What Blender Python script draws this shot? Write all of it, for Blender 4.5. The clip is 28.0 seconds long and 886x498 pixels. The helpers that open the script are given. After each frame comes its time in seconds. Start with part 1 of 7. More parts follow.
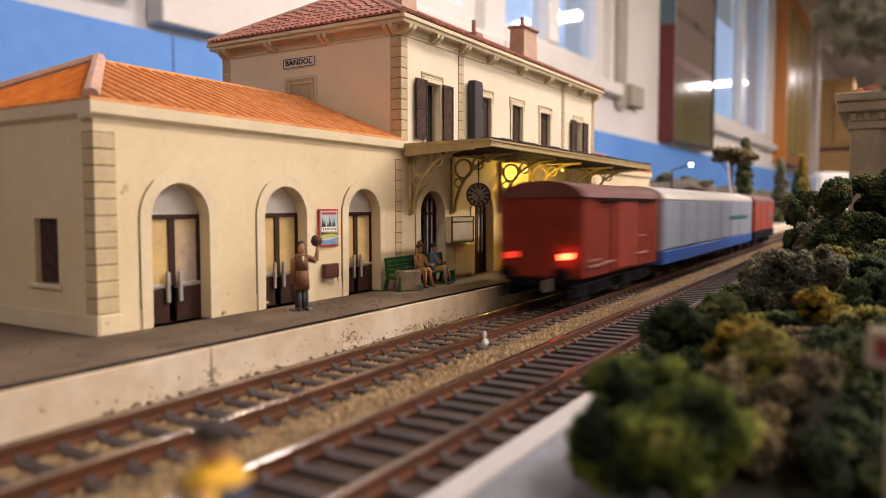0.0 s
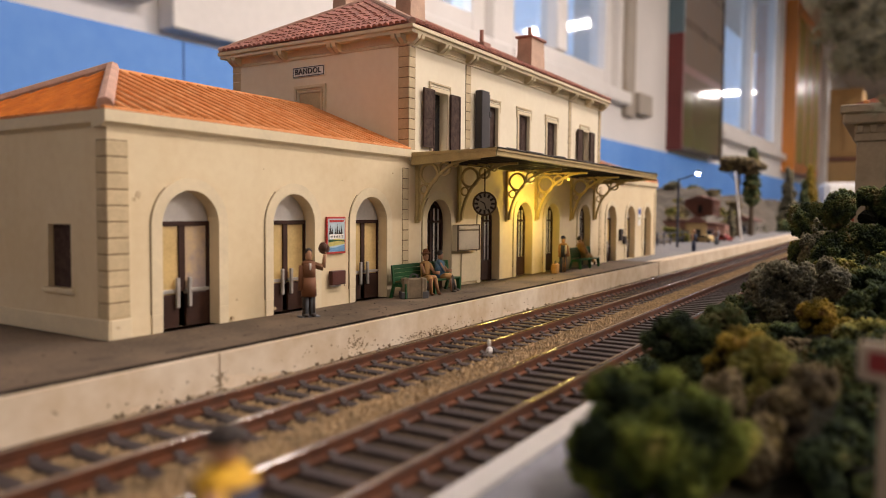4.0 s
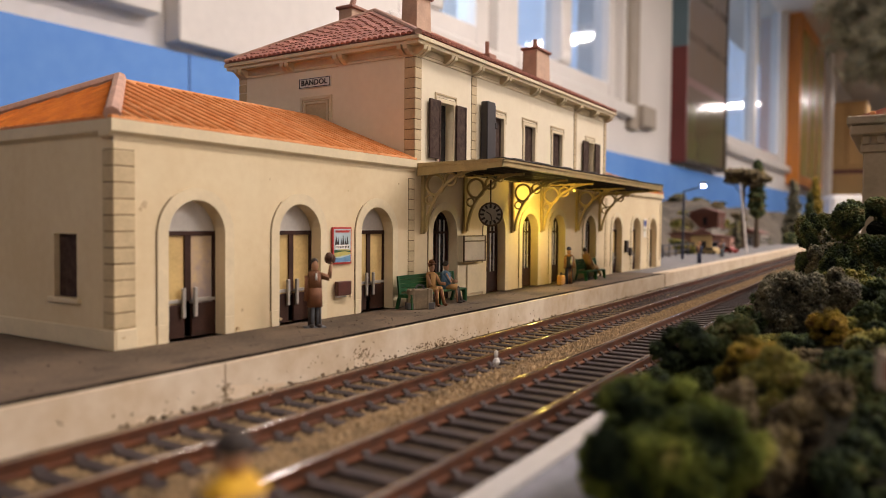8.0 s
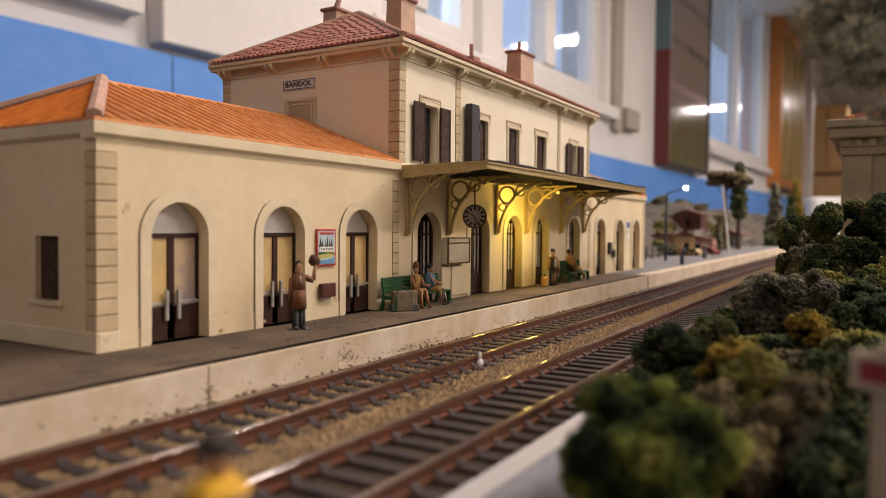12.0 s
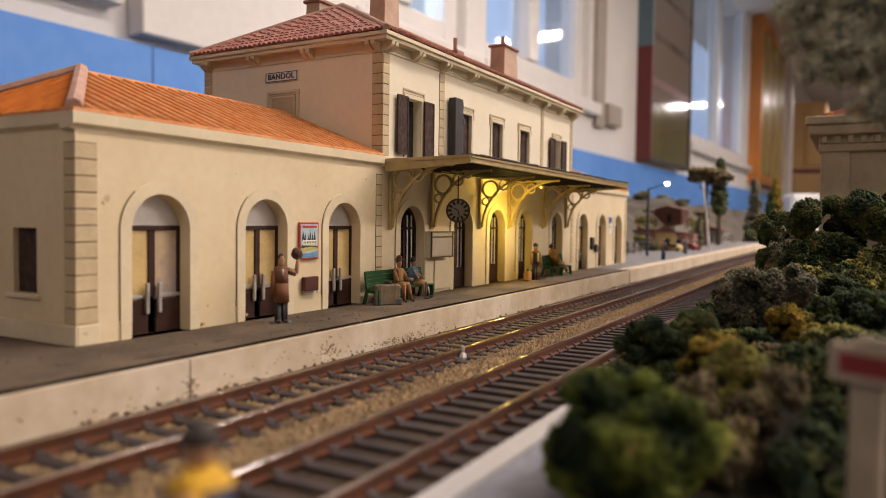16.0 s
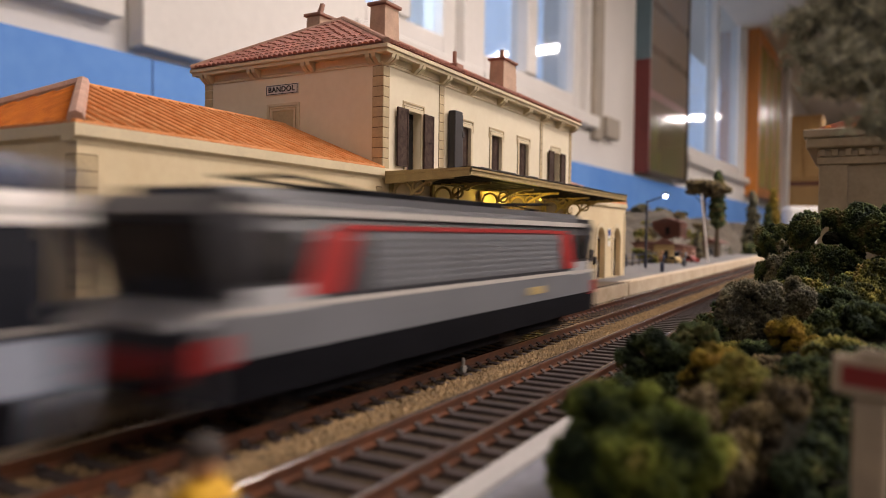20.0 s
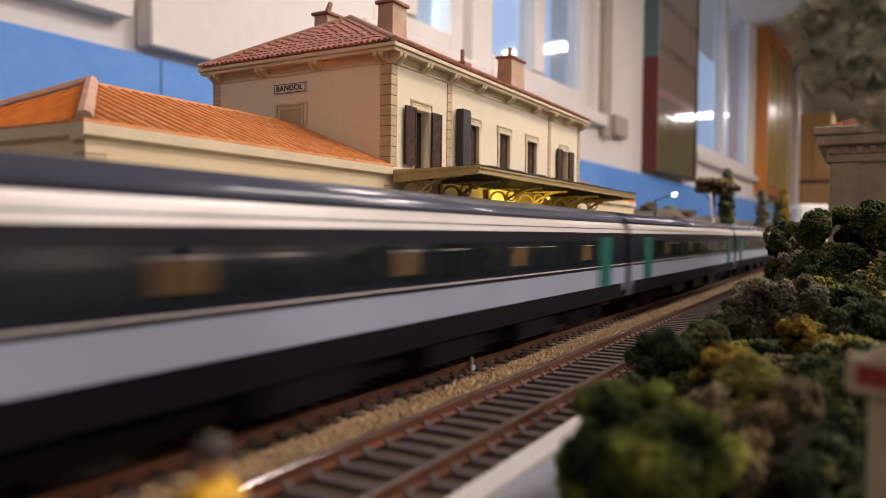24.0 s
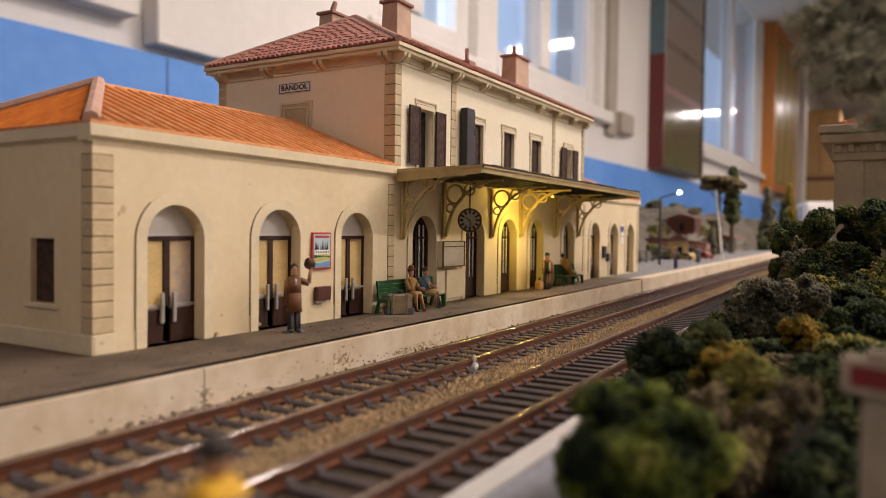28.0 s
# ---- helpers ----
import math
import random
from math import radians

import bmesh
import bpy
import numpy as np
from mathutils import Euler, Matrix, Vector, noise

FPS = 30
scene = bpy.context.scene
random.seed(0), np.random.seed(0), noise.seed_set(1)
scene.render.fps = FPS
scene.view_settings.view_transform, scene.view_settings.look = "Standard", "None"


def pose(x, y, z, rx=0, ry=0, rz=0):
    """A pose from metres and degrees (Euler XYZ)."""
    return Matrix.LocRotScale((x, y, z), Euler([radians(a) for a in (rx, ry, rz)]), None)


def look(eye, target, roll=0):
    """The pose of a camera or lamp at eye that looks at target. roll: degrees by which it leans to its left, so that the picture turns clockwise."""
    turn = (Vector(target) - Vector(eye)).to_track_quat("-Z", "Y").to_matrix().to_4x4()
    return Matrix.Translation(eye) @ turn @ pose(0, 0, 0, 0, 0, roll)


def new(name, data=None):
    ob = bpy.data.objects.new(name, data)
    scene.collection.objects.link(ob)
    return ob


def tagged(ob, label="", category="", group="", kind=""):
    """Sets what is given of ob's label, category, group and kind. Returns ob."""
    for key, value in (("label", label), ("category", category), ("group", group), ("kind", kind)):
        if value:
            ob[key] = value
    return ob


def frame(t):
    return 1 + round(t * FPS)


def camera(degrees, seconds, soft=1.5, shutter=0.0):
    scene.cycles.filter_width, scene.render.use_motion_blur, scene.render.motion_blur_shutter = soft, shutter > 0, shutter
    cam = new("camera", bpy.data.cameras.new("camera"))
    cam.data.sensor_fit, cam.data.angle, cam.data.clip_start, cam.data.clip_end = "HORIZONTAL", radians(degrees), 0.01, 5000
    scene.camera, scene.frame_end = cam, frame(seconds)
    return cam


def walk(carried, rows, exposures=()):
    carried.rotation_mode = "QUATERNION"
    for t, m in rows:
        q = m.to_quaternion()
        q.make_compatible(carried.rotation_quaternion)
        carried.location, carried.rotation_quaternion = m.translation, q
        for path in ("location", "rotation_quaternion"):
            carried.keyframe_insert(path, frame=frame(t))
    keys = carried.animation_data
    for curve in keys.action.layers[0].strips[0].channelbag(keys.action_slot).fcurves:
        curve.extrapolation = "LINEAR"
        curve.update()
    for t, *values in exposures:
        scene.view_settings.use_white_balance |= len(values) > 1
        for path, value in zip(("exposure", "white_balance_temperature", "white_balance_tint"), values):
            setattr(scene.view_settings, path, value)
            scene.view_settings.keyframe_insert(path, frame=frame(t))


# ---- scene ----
# ---- camera: carried by hand, level with the platform ----
cam = camera(62.24, 28.0, 0.55, 0.75)
cam.data.dof.use_dof = True
cam.data.dof.focus_distance = 0.262
cam.data.dof.aperture_fstop = 16.0
PATH = [
    (0, (-0.09871, -0.14936, 0.02904), (0.75507, 0.36793, -0.02978), -0.06),
    (0.5, (-0.09898, -0.14952, 0.02907), (0.75754, 0.36319, -0.03010), 0.03),
    (1, (-0.09875, -0.14965, 0.02895), (0.75978, 0.35974, -0.02976), 0.10),
    (1.5, (-0.09881, -0.14939, 0.02901), (0.76279, 0.35476, -0.02998), 0.25),
    (2, (-0.09870, -0.14965, 0.02891), (0.76408, 0.35262, -0.02881), 0.27),
    (2.5, (-0.09949, -0.14982, 0.02936), (0.76366, 0.35187, -0.02782), 0.42),
    (3, (-0.10013, -0.15051, 0.02951), (0.75990, 0.35684, -0.02479), 0.44),
    (3.5, (-0.10072, -0.15104, 0.02979), (0.75431, 0.36487, -0.02272), 0.45),
    (5.5, (-0.10003, -0.15005, 0.02924), (0.73751, 0.39473, -0.01249), 0.34),
    (6, (-0.09997, -0.15000, 0.02908), (0.73872, 0.39315, -0.01074), 0.32),
    (6.5, (-0.09993, -0.15002, 0.02918), (0.74070, 0.39021, -0.00931), 0.38),
    (7, (-0.10004, -0.14995, 0.02920), (0.74261, 0.38723, -0.00807), 0.39),
    (7.5, (-0.10000, -0.14993, 0.02915), (0.74457, 0.38435, -0.00602), 0.38),
    (8, (-0.10022, -0.14980, 0.02909), (0.74678, 0.38077, -0.00405), 0.47),
    (8.5, (-0.10007, -0.14992, 0.02934), (0.74840, 0.37833, -0.00328), 0.55),
    (9, (-0.10017, -0.14964, 0.02908), (0.75051, 0.37519, -0.00103), 0.52),
    (9.5, (-0.10005, -0.14996, 0.02937), (0.75161, 0.37327, -0.00084), 0.54),
    (10, (-0.10013, -0.14986, 0.02910), (0.75350, 0.37023, 0.00027), 0.50),
    (10.5, (-0.10009, -0.14988, 0.02934), (0.75486, 0.36799, -0.00004), 0.53),
    (11, (-0.09992, -0.15005, 0.02911), (0.75543, 0.36721, 0.00057), 0.46),
    (11.5, (-0.10046, -0.15020, 0.02917), (0.75623, 0.36479, -0.00036), 0.47),
    (12, (-0.10076, -0.15042, 0.02922), (0.75697, 0.36277, -0.00147), 0.48),
    (12.5, (-0.10124, -0.15081, 0.02945), (0.75786, 0.35996, -0.00322), 0.55),
    (14.5, (-0.10094, -0.15031, 0.02924), (0.76432, 0.34970, -0.00698), 0.67),
    (15, (-0.10088, -0.15036, 0.02904), (0.76561, 0.34748, -0.00765), 0.60),
    (15.5, (-0.10105, -0.15041, 0.02895), (0.76692, 0.34480, -0.00853), 0.60),
    (16, (-0.10078, -0.15020, 0.02888), (0.76868, 0.34236, -0.00864), 0.72),
    (16.5, (-0.10065, -0.14988, 0.02889), (0.77047, 0.33984, -0.00729), 0.82),
    (17, (-0.10031, -0.14952, 0.02894), (0.77212, 0.33807, -0.00472), 1.01),
    (17.5, (-0.10057, -0.14979, 0.02893), (0.77275, 0.33643, -0.00115), 1.11),
    (18, (-0.10153, -0.15048, 0.02956), (0.77204, 0.33541, 0.00150), 1.22),
    (18.5, (-0.10217, -0.15083, 0.02958), (0.77127, 0.33548, 0.00490), 1.13),
    (19, (-0.10242, -0.15113, 0.02944), (0.77004, 0.33706, 0.00718), 1.05),
    (19.5, (-0.10220, -0.15089, 0.02949), (0.76966, 0.33835, 0.00678), 1.04),
    (20, (-0.10120, -0.14982, 0.02886), (0.76974, 0.34113, 0.00808), 0.76),
    (20.5, (-0.10105, -0.15030, 0.02908), (0.76842, 0.34317, 0.00686), 0.82),
    (21, (-0.10108, -0.15081, 0.02919), (0.76709, 0.34491, 0.00628), 0.85),
    (21.5, (-0.10125, -0.15083, 0.02903), (0.76619, 0.34615, 0.00550), 0.71),
    (23.5, (-0.10087, -0.14995, 0.02883), (0.76459, 0.35052, 0.00620), 0.63),
    (24, (-0.10072, -0.14939, 0.02885), (0.76496, 0.35068, 0.00612), 0.68),
    (24.5, (-0.10068, -0.14968, 0.02930), (0.76441, 0.35134, 0.00463), 0.80),
    (25, (-0.10065, -0.15059, 0.02895), (0.76240, 0.35394, 0.00453), 0.68),
    (25.5, (-0.10098, -0.15100, 0.02900), (0.76105, 0.35520, 0.00307), 0.55),
    (26, (-0.10147, -0.15076, 0.02966), (0.76103, 0.35450, 0.00128), 0.67),
    (26.5, (-0.10184, -0.15094, 0.02929), (0.76021, 0.35514, 0.00177), 0.57),
    (27, (-0.10198, -0.15155, 0.02931), (0.75911, 0.35616, 0.00172), 0.56),
    (27.5, (-0.10163, -0.15061, 0.02946), (0.76018, 0.35593, 0.00283), 0.71),
    (28, (-0.10163, -0.15061, 0.02946), (0.76018, 0.35593, 0.00283), 0.71),
]
walk(cam, [(t, look(eye, target, roll)) for t, eye, target, roll in PATH],
     [(0, 0.34), (1, 0.22), (2, 0.14), (3.5, 0.10), (8, 0.05), (12, 0.0), (15, 0.05), (19, 0.02), (20, -0.05), (23, -0.02), (25, 0.08), (28, 0.02)])
# ---- world and light: daylight in the windows, tube lamps on the ceiling ----
world = bpy.data.worlds.new("world")
scene.world = world
world.use_nodes = True
_nt = world.node_tree
_sky = _nt.nodes.new("ShaderNodeTexSky")
_sky.sky_type, _sky.sun_disc = "NISHITA", False
_sky.sun_elevation, _sky.sun_rotation = radians(25), radians(150)
_nt.links.new(_sky.outputs[0], _nt.nodes["Background"].inputs[0])
_nt.nodes["Background"].inputs[1].default_value = 0.1
scene.view_settings.exposure = 0.0


def area_lamp(name, eye, target, sx, sy, watts, colour):
    data = bpy.data.lights.new(name, "AREA")
    data.shape, data.size, data.size_y, data.energy, data.color = "RECTANGLE", sx, sy, watts, colour
    ob = new(name, data)
    ob.matrix_world = look(eye, target)
    return ob


WARM = (1.0, 0.87, 0.81)
# x, y, watts, length along x, length along y
LAMPS = ((-2.3, -0.7, 19, 1.2, 0.16), (0.1, -3.0, 18, 1.2, 0.16), (2.4, -2.4, 108, 1.2, 0.16), (4.7, -2.4, 22, 1.2, 0.16), (0.6, -0.9, 24, 1.2, 0.16),
         (1.3, 0.35, 6.5, 0.4, 0.16), (1.62, -0.8, 20, 0.5, 0.16), (5.36, -0.58, 18, 0.2, 0.7), (9.4, -0.58, 40, 0.3, 0.85))
for lx, ly, watts, sx, sy in LAMPS:
    area_lamp("tube_light", (lx, ly, 1.52), (lx, ly + 0.0001, 0), sx, sy, watts, WARM)
# daylight that comes in through the nearest tall window
SKYLIGHT = pose(0.60, 0.92, 0, 0, 0, -2.4)
area_lamp("window_daylight", SKYLIGHT @ Vector((0.97, 0.15, 1.24)), SKYLIGHT @ Vector((0.97, -1.0, 1.24)), 0.46, 1.26, 5.0, (0.74, 0.86, 1.0))
# ---- helpers: geometry in centimetres ----
CM = 0.01
STATION = 0.0092      # metres for one unit of the station's plan


def part(name, bm, material, parent=None, label="", unit=CM, smooth=False):
    bmesh.ops.scale(bm, vec=(unit, unit, unit), verts=bm.verts)
    me = bpy.data.meshes.new(name)
    if smooth:
        for f in bm.faces:
            f.smooth = True
    bm.to_mesh(me)
    bm.free()
    me.materials.append(material)
    ob = new(name, me)
    if parent:
        ob.parent = parent
    if label:
        ob["label"] = label
    return ob


def thing(name, label, category, m=None, group="", kind=""):
    ob = new(name)
    ob.empty_display_size = 0.01
    if m is not None:
        ob.matrix_basis = m
    return tagged(ob, label, category, group, kind)


def at(x, y, z, rz=0, rx=0, ry=0):
    """A pose from centimetres."""
    return pose(x * CM, y * CM, z * CM, rx, ry, rz)


def B():
    return bmesh.new()


def box(bm, x0, x1, y0, y1, z0, z1, bevel=0.0):
    r = bmesh.ops.create_cube(bm, size=1.0)
    vs = r["verts"]
    bmesh.ops.scale(bm, vec=(x1 - x0, y1 - y0, z1 - z0), verts=vs)
    bmesh.ops.translate(bm, vec=((x0 + x1) / 2, (y0 + y1) / 2, (z0 + z1) / 2), verts=vs)
    if bevel:
        es = list({e for v in vs for e in v.link_edges})
        bmesh.ops.bevel(bm, geom=es, offset=bevel, segments=1, affect="EDGES")
    return bm


def rod(bm, a, b, r, r2=None, seg=8):
    a, b = Vector(a), Vector(b)
    d = b - a
    m = Matrix.Translation((a + b) / 2) @ d.to_track_quat("Z", "Y").to_matrix().to_4x4()
    bmesh.ops.create_cone(bm, cap_ends=True, segments=seg, radius1=r, radius2=r if r2 is None else r2, depth=d.length, matrix=m)
    return bm


def ball(bm, c, rx, ry=None, rz=None, u=10, v=7):
    m = Matrix.Translation(c) @ Matrix.Diagonal((rx, ry or rx, rz or rx, 1))
    bmesh.ops.create_uvsphere(bm, u_segments=u, v_segments=v, radius=1, matrix=m)
    return bm


def prism(bm, pts, axis, a, b):
    """A polygon of two coordinates, drawn out along the axis from a to b."""
    def put(p, w):
        return {"x": (w, p[0], p[1]), "y": (p[0], w, p[1]), "z": (p[0], p[1], w)}[axis]
    lo = [bm.verts.new(put(p, a)) for p in pts]
    hi = [bm.verts.new(put(p, b)) for p in pts]
    n = len(pts)
    bm.faces.new(lo)
    bm.faces.new(hi[::-1])
    for i in range(n):
        bm.faces.new((lo[i], hi[i], hi[(i + 1) % n], lo[(i + 1) % n]))
    bmesh.ops.recalc_face_normals(bm, faces=bm.faces)
    return bm


def ring(bm, c, r, w, d, seg=20, axis="y", a0=0.0, a1=2 * math.pi):
    """A flat ring (or part of one) of width w and depth d, round an axis."""
    full = abs(a1 - a0) > 6.28
    n = seg if full else seg + 1
    rows = []
    for i in range(n):
        a = a0 + (a1 - a0) * i / seg
        row = []
        for rr, dd in ((r - w / 2, -d / 2), (r + w / 2, -d / 2), (r + w / 2, d / 2), (r - w / 2, d / 2)):
            p = {"y": (rr * math.cos(a), dd, rr * math.sin(a)), "x": (dd, rr * math.cos(a), rr * math.sin(a)), "z": (rr * math.cos(a), rr * math.sin(a), dd)}[axis]
            row.append(bm.verts.new(Vector(c) + Vector(p)))
        rows.append(row)
    for i in range(seg):
        p, q = rows[i], rows[(i + 1) % n]
        for k in range(4):
            bm.faces.new((p[k], p[(k + 1) % 4], q[(k + 1) % 4], q[k]))
    if not full:
        bm.faces.new(rows[0])
        bm.faces.new(rows[-1][::-1])
    bmesh.ops.recalc_face_normals(bm, faces=bm.faces)
    return bm


def arch_z(x, x0, x1, spring):
    c, r = (x0 + x1) / 2, (x1 - x0) / 2
    return spring + math.sqrt(max(r * r - (x - c) ** 2, 0))


def pierced(bm, x0, x1, z0, z1, y0, y1, openings, seg=14):
    """A wall in the x-z plane from y0 to y1 thick, with openings (x0, x1, sill, head, arched) right through it."""
    def quad(p, y):
        vs = [bm.verts.new((x, y, z)) for x, z in p]
        bm.faces.new(vs)

    def both(p):
        quad(p, y0)
        quad(p[::-1], y1)

    def side(p, q):
        bm.faces.new([bm.verts.new(v) for v in ((p[0], y0, p[1]), (q[0], y0, q[1]), (q[0], y1, q[1]), (p[0], y1, p[1]))])

    x = x0
    for a, b, sill, head, arched in sorted(openings):
        both([(x, z0), (a, z0), (a, z1), (x, z1)])
        if sill > z0:
            both([(a, z0), (b, z0), (b, sill), (a, sill)])
            side((a, sill), (b, sill))
        if arched:
            xs = [(a + b) / 2 - (b - a) / 2 * math.cos(math.pi * i / seg) for i in range(seg + 1)]
            top = [(v, arch_z(v, a, b, head)) for v in xs]
        else:
            top = [(a, head), (b, head)]
        for p, q in zip(top, top[1:]):
            both([p, q, (q[0], z1), (p[0], z1)])
            side(q, p)
        side((a, head), (a, sill))
        side((b, sill), (b, head))
        x = b
    both([(x, z0), (x1, z0), (x1, z1), (x, z1)])
    side((x0, z1), (x1, z1))
    side((x0, z0), (x1, z0))
    side((x0, z0), (x0, z1))
    side((x1, z0), (x1, z1))
    bmesh.ops.remove_doubles(bm, verts=bm.verts, dist=1e-4)
    bmesh.ops.recalc_face_normals(bm, faces=bm.faces)
    return bm


def mat(name, col, rough=0.6, var=0.18, scale=150.0, bump=0.15, metal=0.0, col2=None, spec=0.5, emit=None, power=0.0, per_object=0.0, island=0.0, stretch=(1, 1, 1), bscale=None, bdist=0.0003):
    m = bpy.data.materials.new(name)
    m.use_nodes = True
    nt = m.node_tree
    bs = nt.nodes["Principled BSDF"]
    L = nt.links.new
    tc = nt.nodes.new("ShaderNodeTexCoord")
    mp = nt.nodes.new("ShaderNodeMapping")
    mp.inputs["Scale"].default_value = stretch
    L(tc.outputs["Object"], mp.inputs[0])
    big = nt.nodes.new("ShaderNodeTexNoise")
    big.inputs["Scale"].default_value, big.inputs["Detail"].default_value = scale, 4
    fine = nt.nodes.new("ShaderNodeTexNoise")
    fine.inputs["Scale"].default_value, fine.inputs["Detail"].default_value = bscale or scale * 9, 3
    L(mp.outputs[0], big.inputs[0])
    L(mp.outputs[0], fine.inputs[0])
    mix = nt.nodes.new("ShaderNodeMix")
    mix.data_type = "RGBA"
    c2 = col2 or tuple(c * (1 - 1.6 * var) for c in col)
    mix.inputs[6].default_value = (*col, 1)
    mix.inputs[7].default_value = (*c2, 1)
    add = nt.nodes.new("ShaderNodeMath")
    add.operation = "MULTIPLY_ADD"
    L(fine.outputs[0], add.inputs[0])
    add.inputs[1].default_value = 0.5
    ramp = nt.nodes.new("ShaderNodeMapRange")
    ramp.inputs["From Min"].default_value, ramp.inputs["From Max"].default_value = 0.55, 0.95
    L(big.outputs[0], add.inputs[2])
    L(add.outputs[0], ramp.inputs[0])
    L(ramp.outputs[0], mix.inputs[0])
    out = mix.outputs[2]
    if per_object or island:
        hsv = nt.nodes.new("ShaderNodeHueSaturation")
        src = nt.nodes.new("ShaderNodeObjectInfo").outputs["Random"] if per_object else nt.nodes.new("ShaderNodeNewGeometry").outputs["Random Per Island"]
        mr = nt.nodes.new("ShaderNodeMapRange")
        k = per_object or island
        mr.inputs["To Min"].default_value, mr.inputs["To Max"].default_value = 1 - k, 1 + k
        L(src, mr.inputs[0])
        L(mr.outputs[0], hsv.inputs["Value"])
        L(out, hsv.inputs["Color"])
        out = hsv.outputs[0]
    L(out, bs.inputs["Base Color"])
    bs.inputs["Roughness"].default_value, bs.inputs["Metallic"].default_value = rough, metal
    bs.inputs["Specular IOR Level"].default_value = spec
    if bump:
        bp = nt.nodes.new("ShaderNodeBump")
        bp.inputs["Strength"].default_value, bp.inputs["Distance"].default_value = bump, bdist
        L(fine.outputs[0], bp.inputs["Height"])
        L(bp.outputs[0], bs.inputs["Normal"])
    if emit:
        bs.inputs["Emission Color"].default_value = (*emit, 1)
        bs.inputs["Emission Strength"].default_value = power
    return m


def glass(name, tint=(0.9, 0.95, 1.0), rough=0.05):
    m = bpy.data.materials.new(name)
    m.use_nodes = True
    nt = m.node_tree
    nt.nodes.clear()
    o = nt.nodes.new("ShaderNodeOutputMaterial")
    t = nt.nodes.new("ShaderNodeBsdfTransparent")
    t.inputs[0].default_value = (*tint, 1)
    g = nt.nodes.new("ShaderNodeBsdfGlossy")
    g.inputs["Roughness"].default_value = rough
    lw = nt.nodes.new("ShaderNodeLayerWeight")
    lw.inputs[0].default_value = 0.5
    fr = nt.nodes.new("ShaderNodeMapRange")
    fr.inputs["From Min"].default_value, fr.inputs["To Min"].default_value, fr.inputs["To Max"].default_value = 0.3, 0.05, 0.5
    nt.links.new(lw.outputs["Facing"], fr.inputs[0])
    mx = nt.nodes.new("ShaderNodeMixShader")
    nt.links.new(fr.outputs[0], mx.inputs[0])
    nt.links.new(t.outputs[0], mx.inputs[1])
    nt.links.new(g.outputs[0], mx.inputs[2])
    nt.links.new(mx.outputs[0], o.inputs[0])
    return m
# ---- materials ----
M_WALL = mat("cream_plaster", (0.76, 0.630, 0.405), 0.75, 0.10, 40, 0.12, col2=(0.69, 0.545, 0.325))
# paler cream on the main block also puts its brighter light into the colour
M_WALL_UP = mat("pale_lit_cream_plaster", (0.86, 0.765, 0.575), 0.75, 0.10, 40, 0.12, col2=(0.80, 0.70, 0.51))
M_QUOIN = mat("quoin_stone", (0.63, 0.49, 0.285), 0.75, 0.14, 120, 0.15, per_object=0.05)
M_TRIM = mat("cream_trim", (0.76, 0.635, 0.415), 0.6, 0.08, 90, 0.08)
# pale rolls and deep pans put highlight and shade into the tile colours
M_TILE = mat("highlit_orange_tile", (0.80, 0.37, 0.15), 0.6, 0.25, 220, 0.3, col2=(0.66, 0.22, 0.05), per_object=0.08, spec=0.3)
M_TILE_J = mat("orange_tile_joined", (0.62, 0.185, 0.026), 0.7, 0.25, 220, 0.3, col2=(0.44, 0.115, 0.018), island=0.10, spec=0.15)
M_TILE_PAN = mat("orange_pan_tile", (0.52, 0.105, 0.013), 0.75, 0.25, 160, 0.3, col2=(0.34, 0.06, 0.010), spec=0.15)
M_TILE_RED = mat("red_brown_tile", (0.48, 0.195, 0.135), 0.6, 0.3, 260, 0.3, col2=(0.29, 0.10, 0.07), island=0.18)
M_RIDGE = mat("ridge_mortar", (0.60, 0.36, 0.27), 0.7, 0.2, 160, 0.2)
M_CHIM = mat("chimney_render", (0.60, 0.41, 0.29), 0.75, 0.15, 160, 0.2)
M_CHIMCAP = mat("chimney_cap_brick", (0.40, 0.20, 0.14), 0.7, 0.2, 200, 0.25)
M_DOOR = mat("dark_brown_door", (0.052, 0.020, 0.011), 0.6, 0.3, 200, 0.1, spec=0.25)
M_SHUT = mat("dark_brown_shutter", (0.040, 0.020, 0.014), 0.7, 0.35, 500, 0.25, col2=(0.09, 0.055, 0.04), spec=0.2)
M_PANE = mat("yellowed_pane", (0.70, 0.50, 0.21), 0.25, 0.15, 120, 0.02, spec=0.6)
# the grey-mauve tone paints a reflection into one door pane
M_PANE_GREY = mat("mauve_reflection_pane", (0.60, 0.44, 0.25), 0.2, 0.3, 60, 0.02, col2=(0.36, 0.29, 0.27), spec=0.6)
M_PANE_DARK = mat("dark_pane", (0.03, 0.028, 0.03), 0.08, 0.2, 200, 0.0, spec=0.35)
M_NET = mat("net_curtain", (0.42, 0.40, 0.44), 0.8, 0.2, 500, 0.1)
M_TYMP = mat("white_fanlight", (0.74, 0.70, 0.64), 0.4, 0.1, 90, 0.05)
M_HANDLE = mat("grey_pull_handle", (0.48, 0.44, 0.39), 0.4, 0.2, 300, 0.05, metal=0.3)
M_IRON = mat("ochre_painted_iron", (0.52, 0.385, 0.165), 0.5, 0.15, 200, 0.1)
M_IRON_D = mat("brown_painted_iron", (0.09, 0.05, 0.02), 0.5, 0.15, 200, 0.1)
M_CANTOP = mat("canopy_sheet", (0.036, 0.024, 0.014), 0.6, 0.2, 160, 0.15)
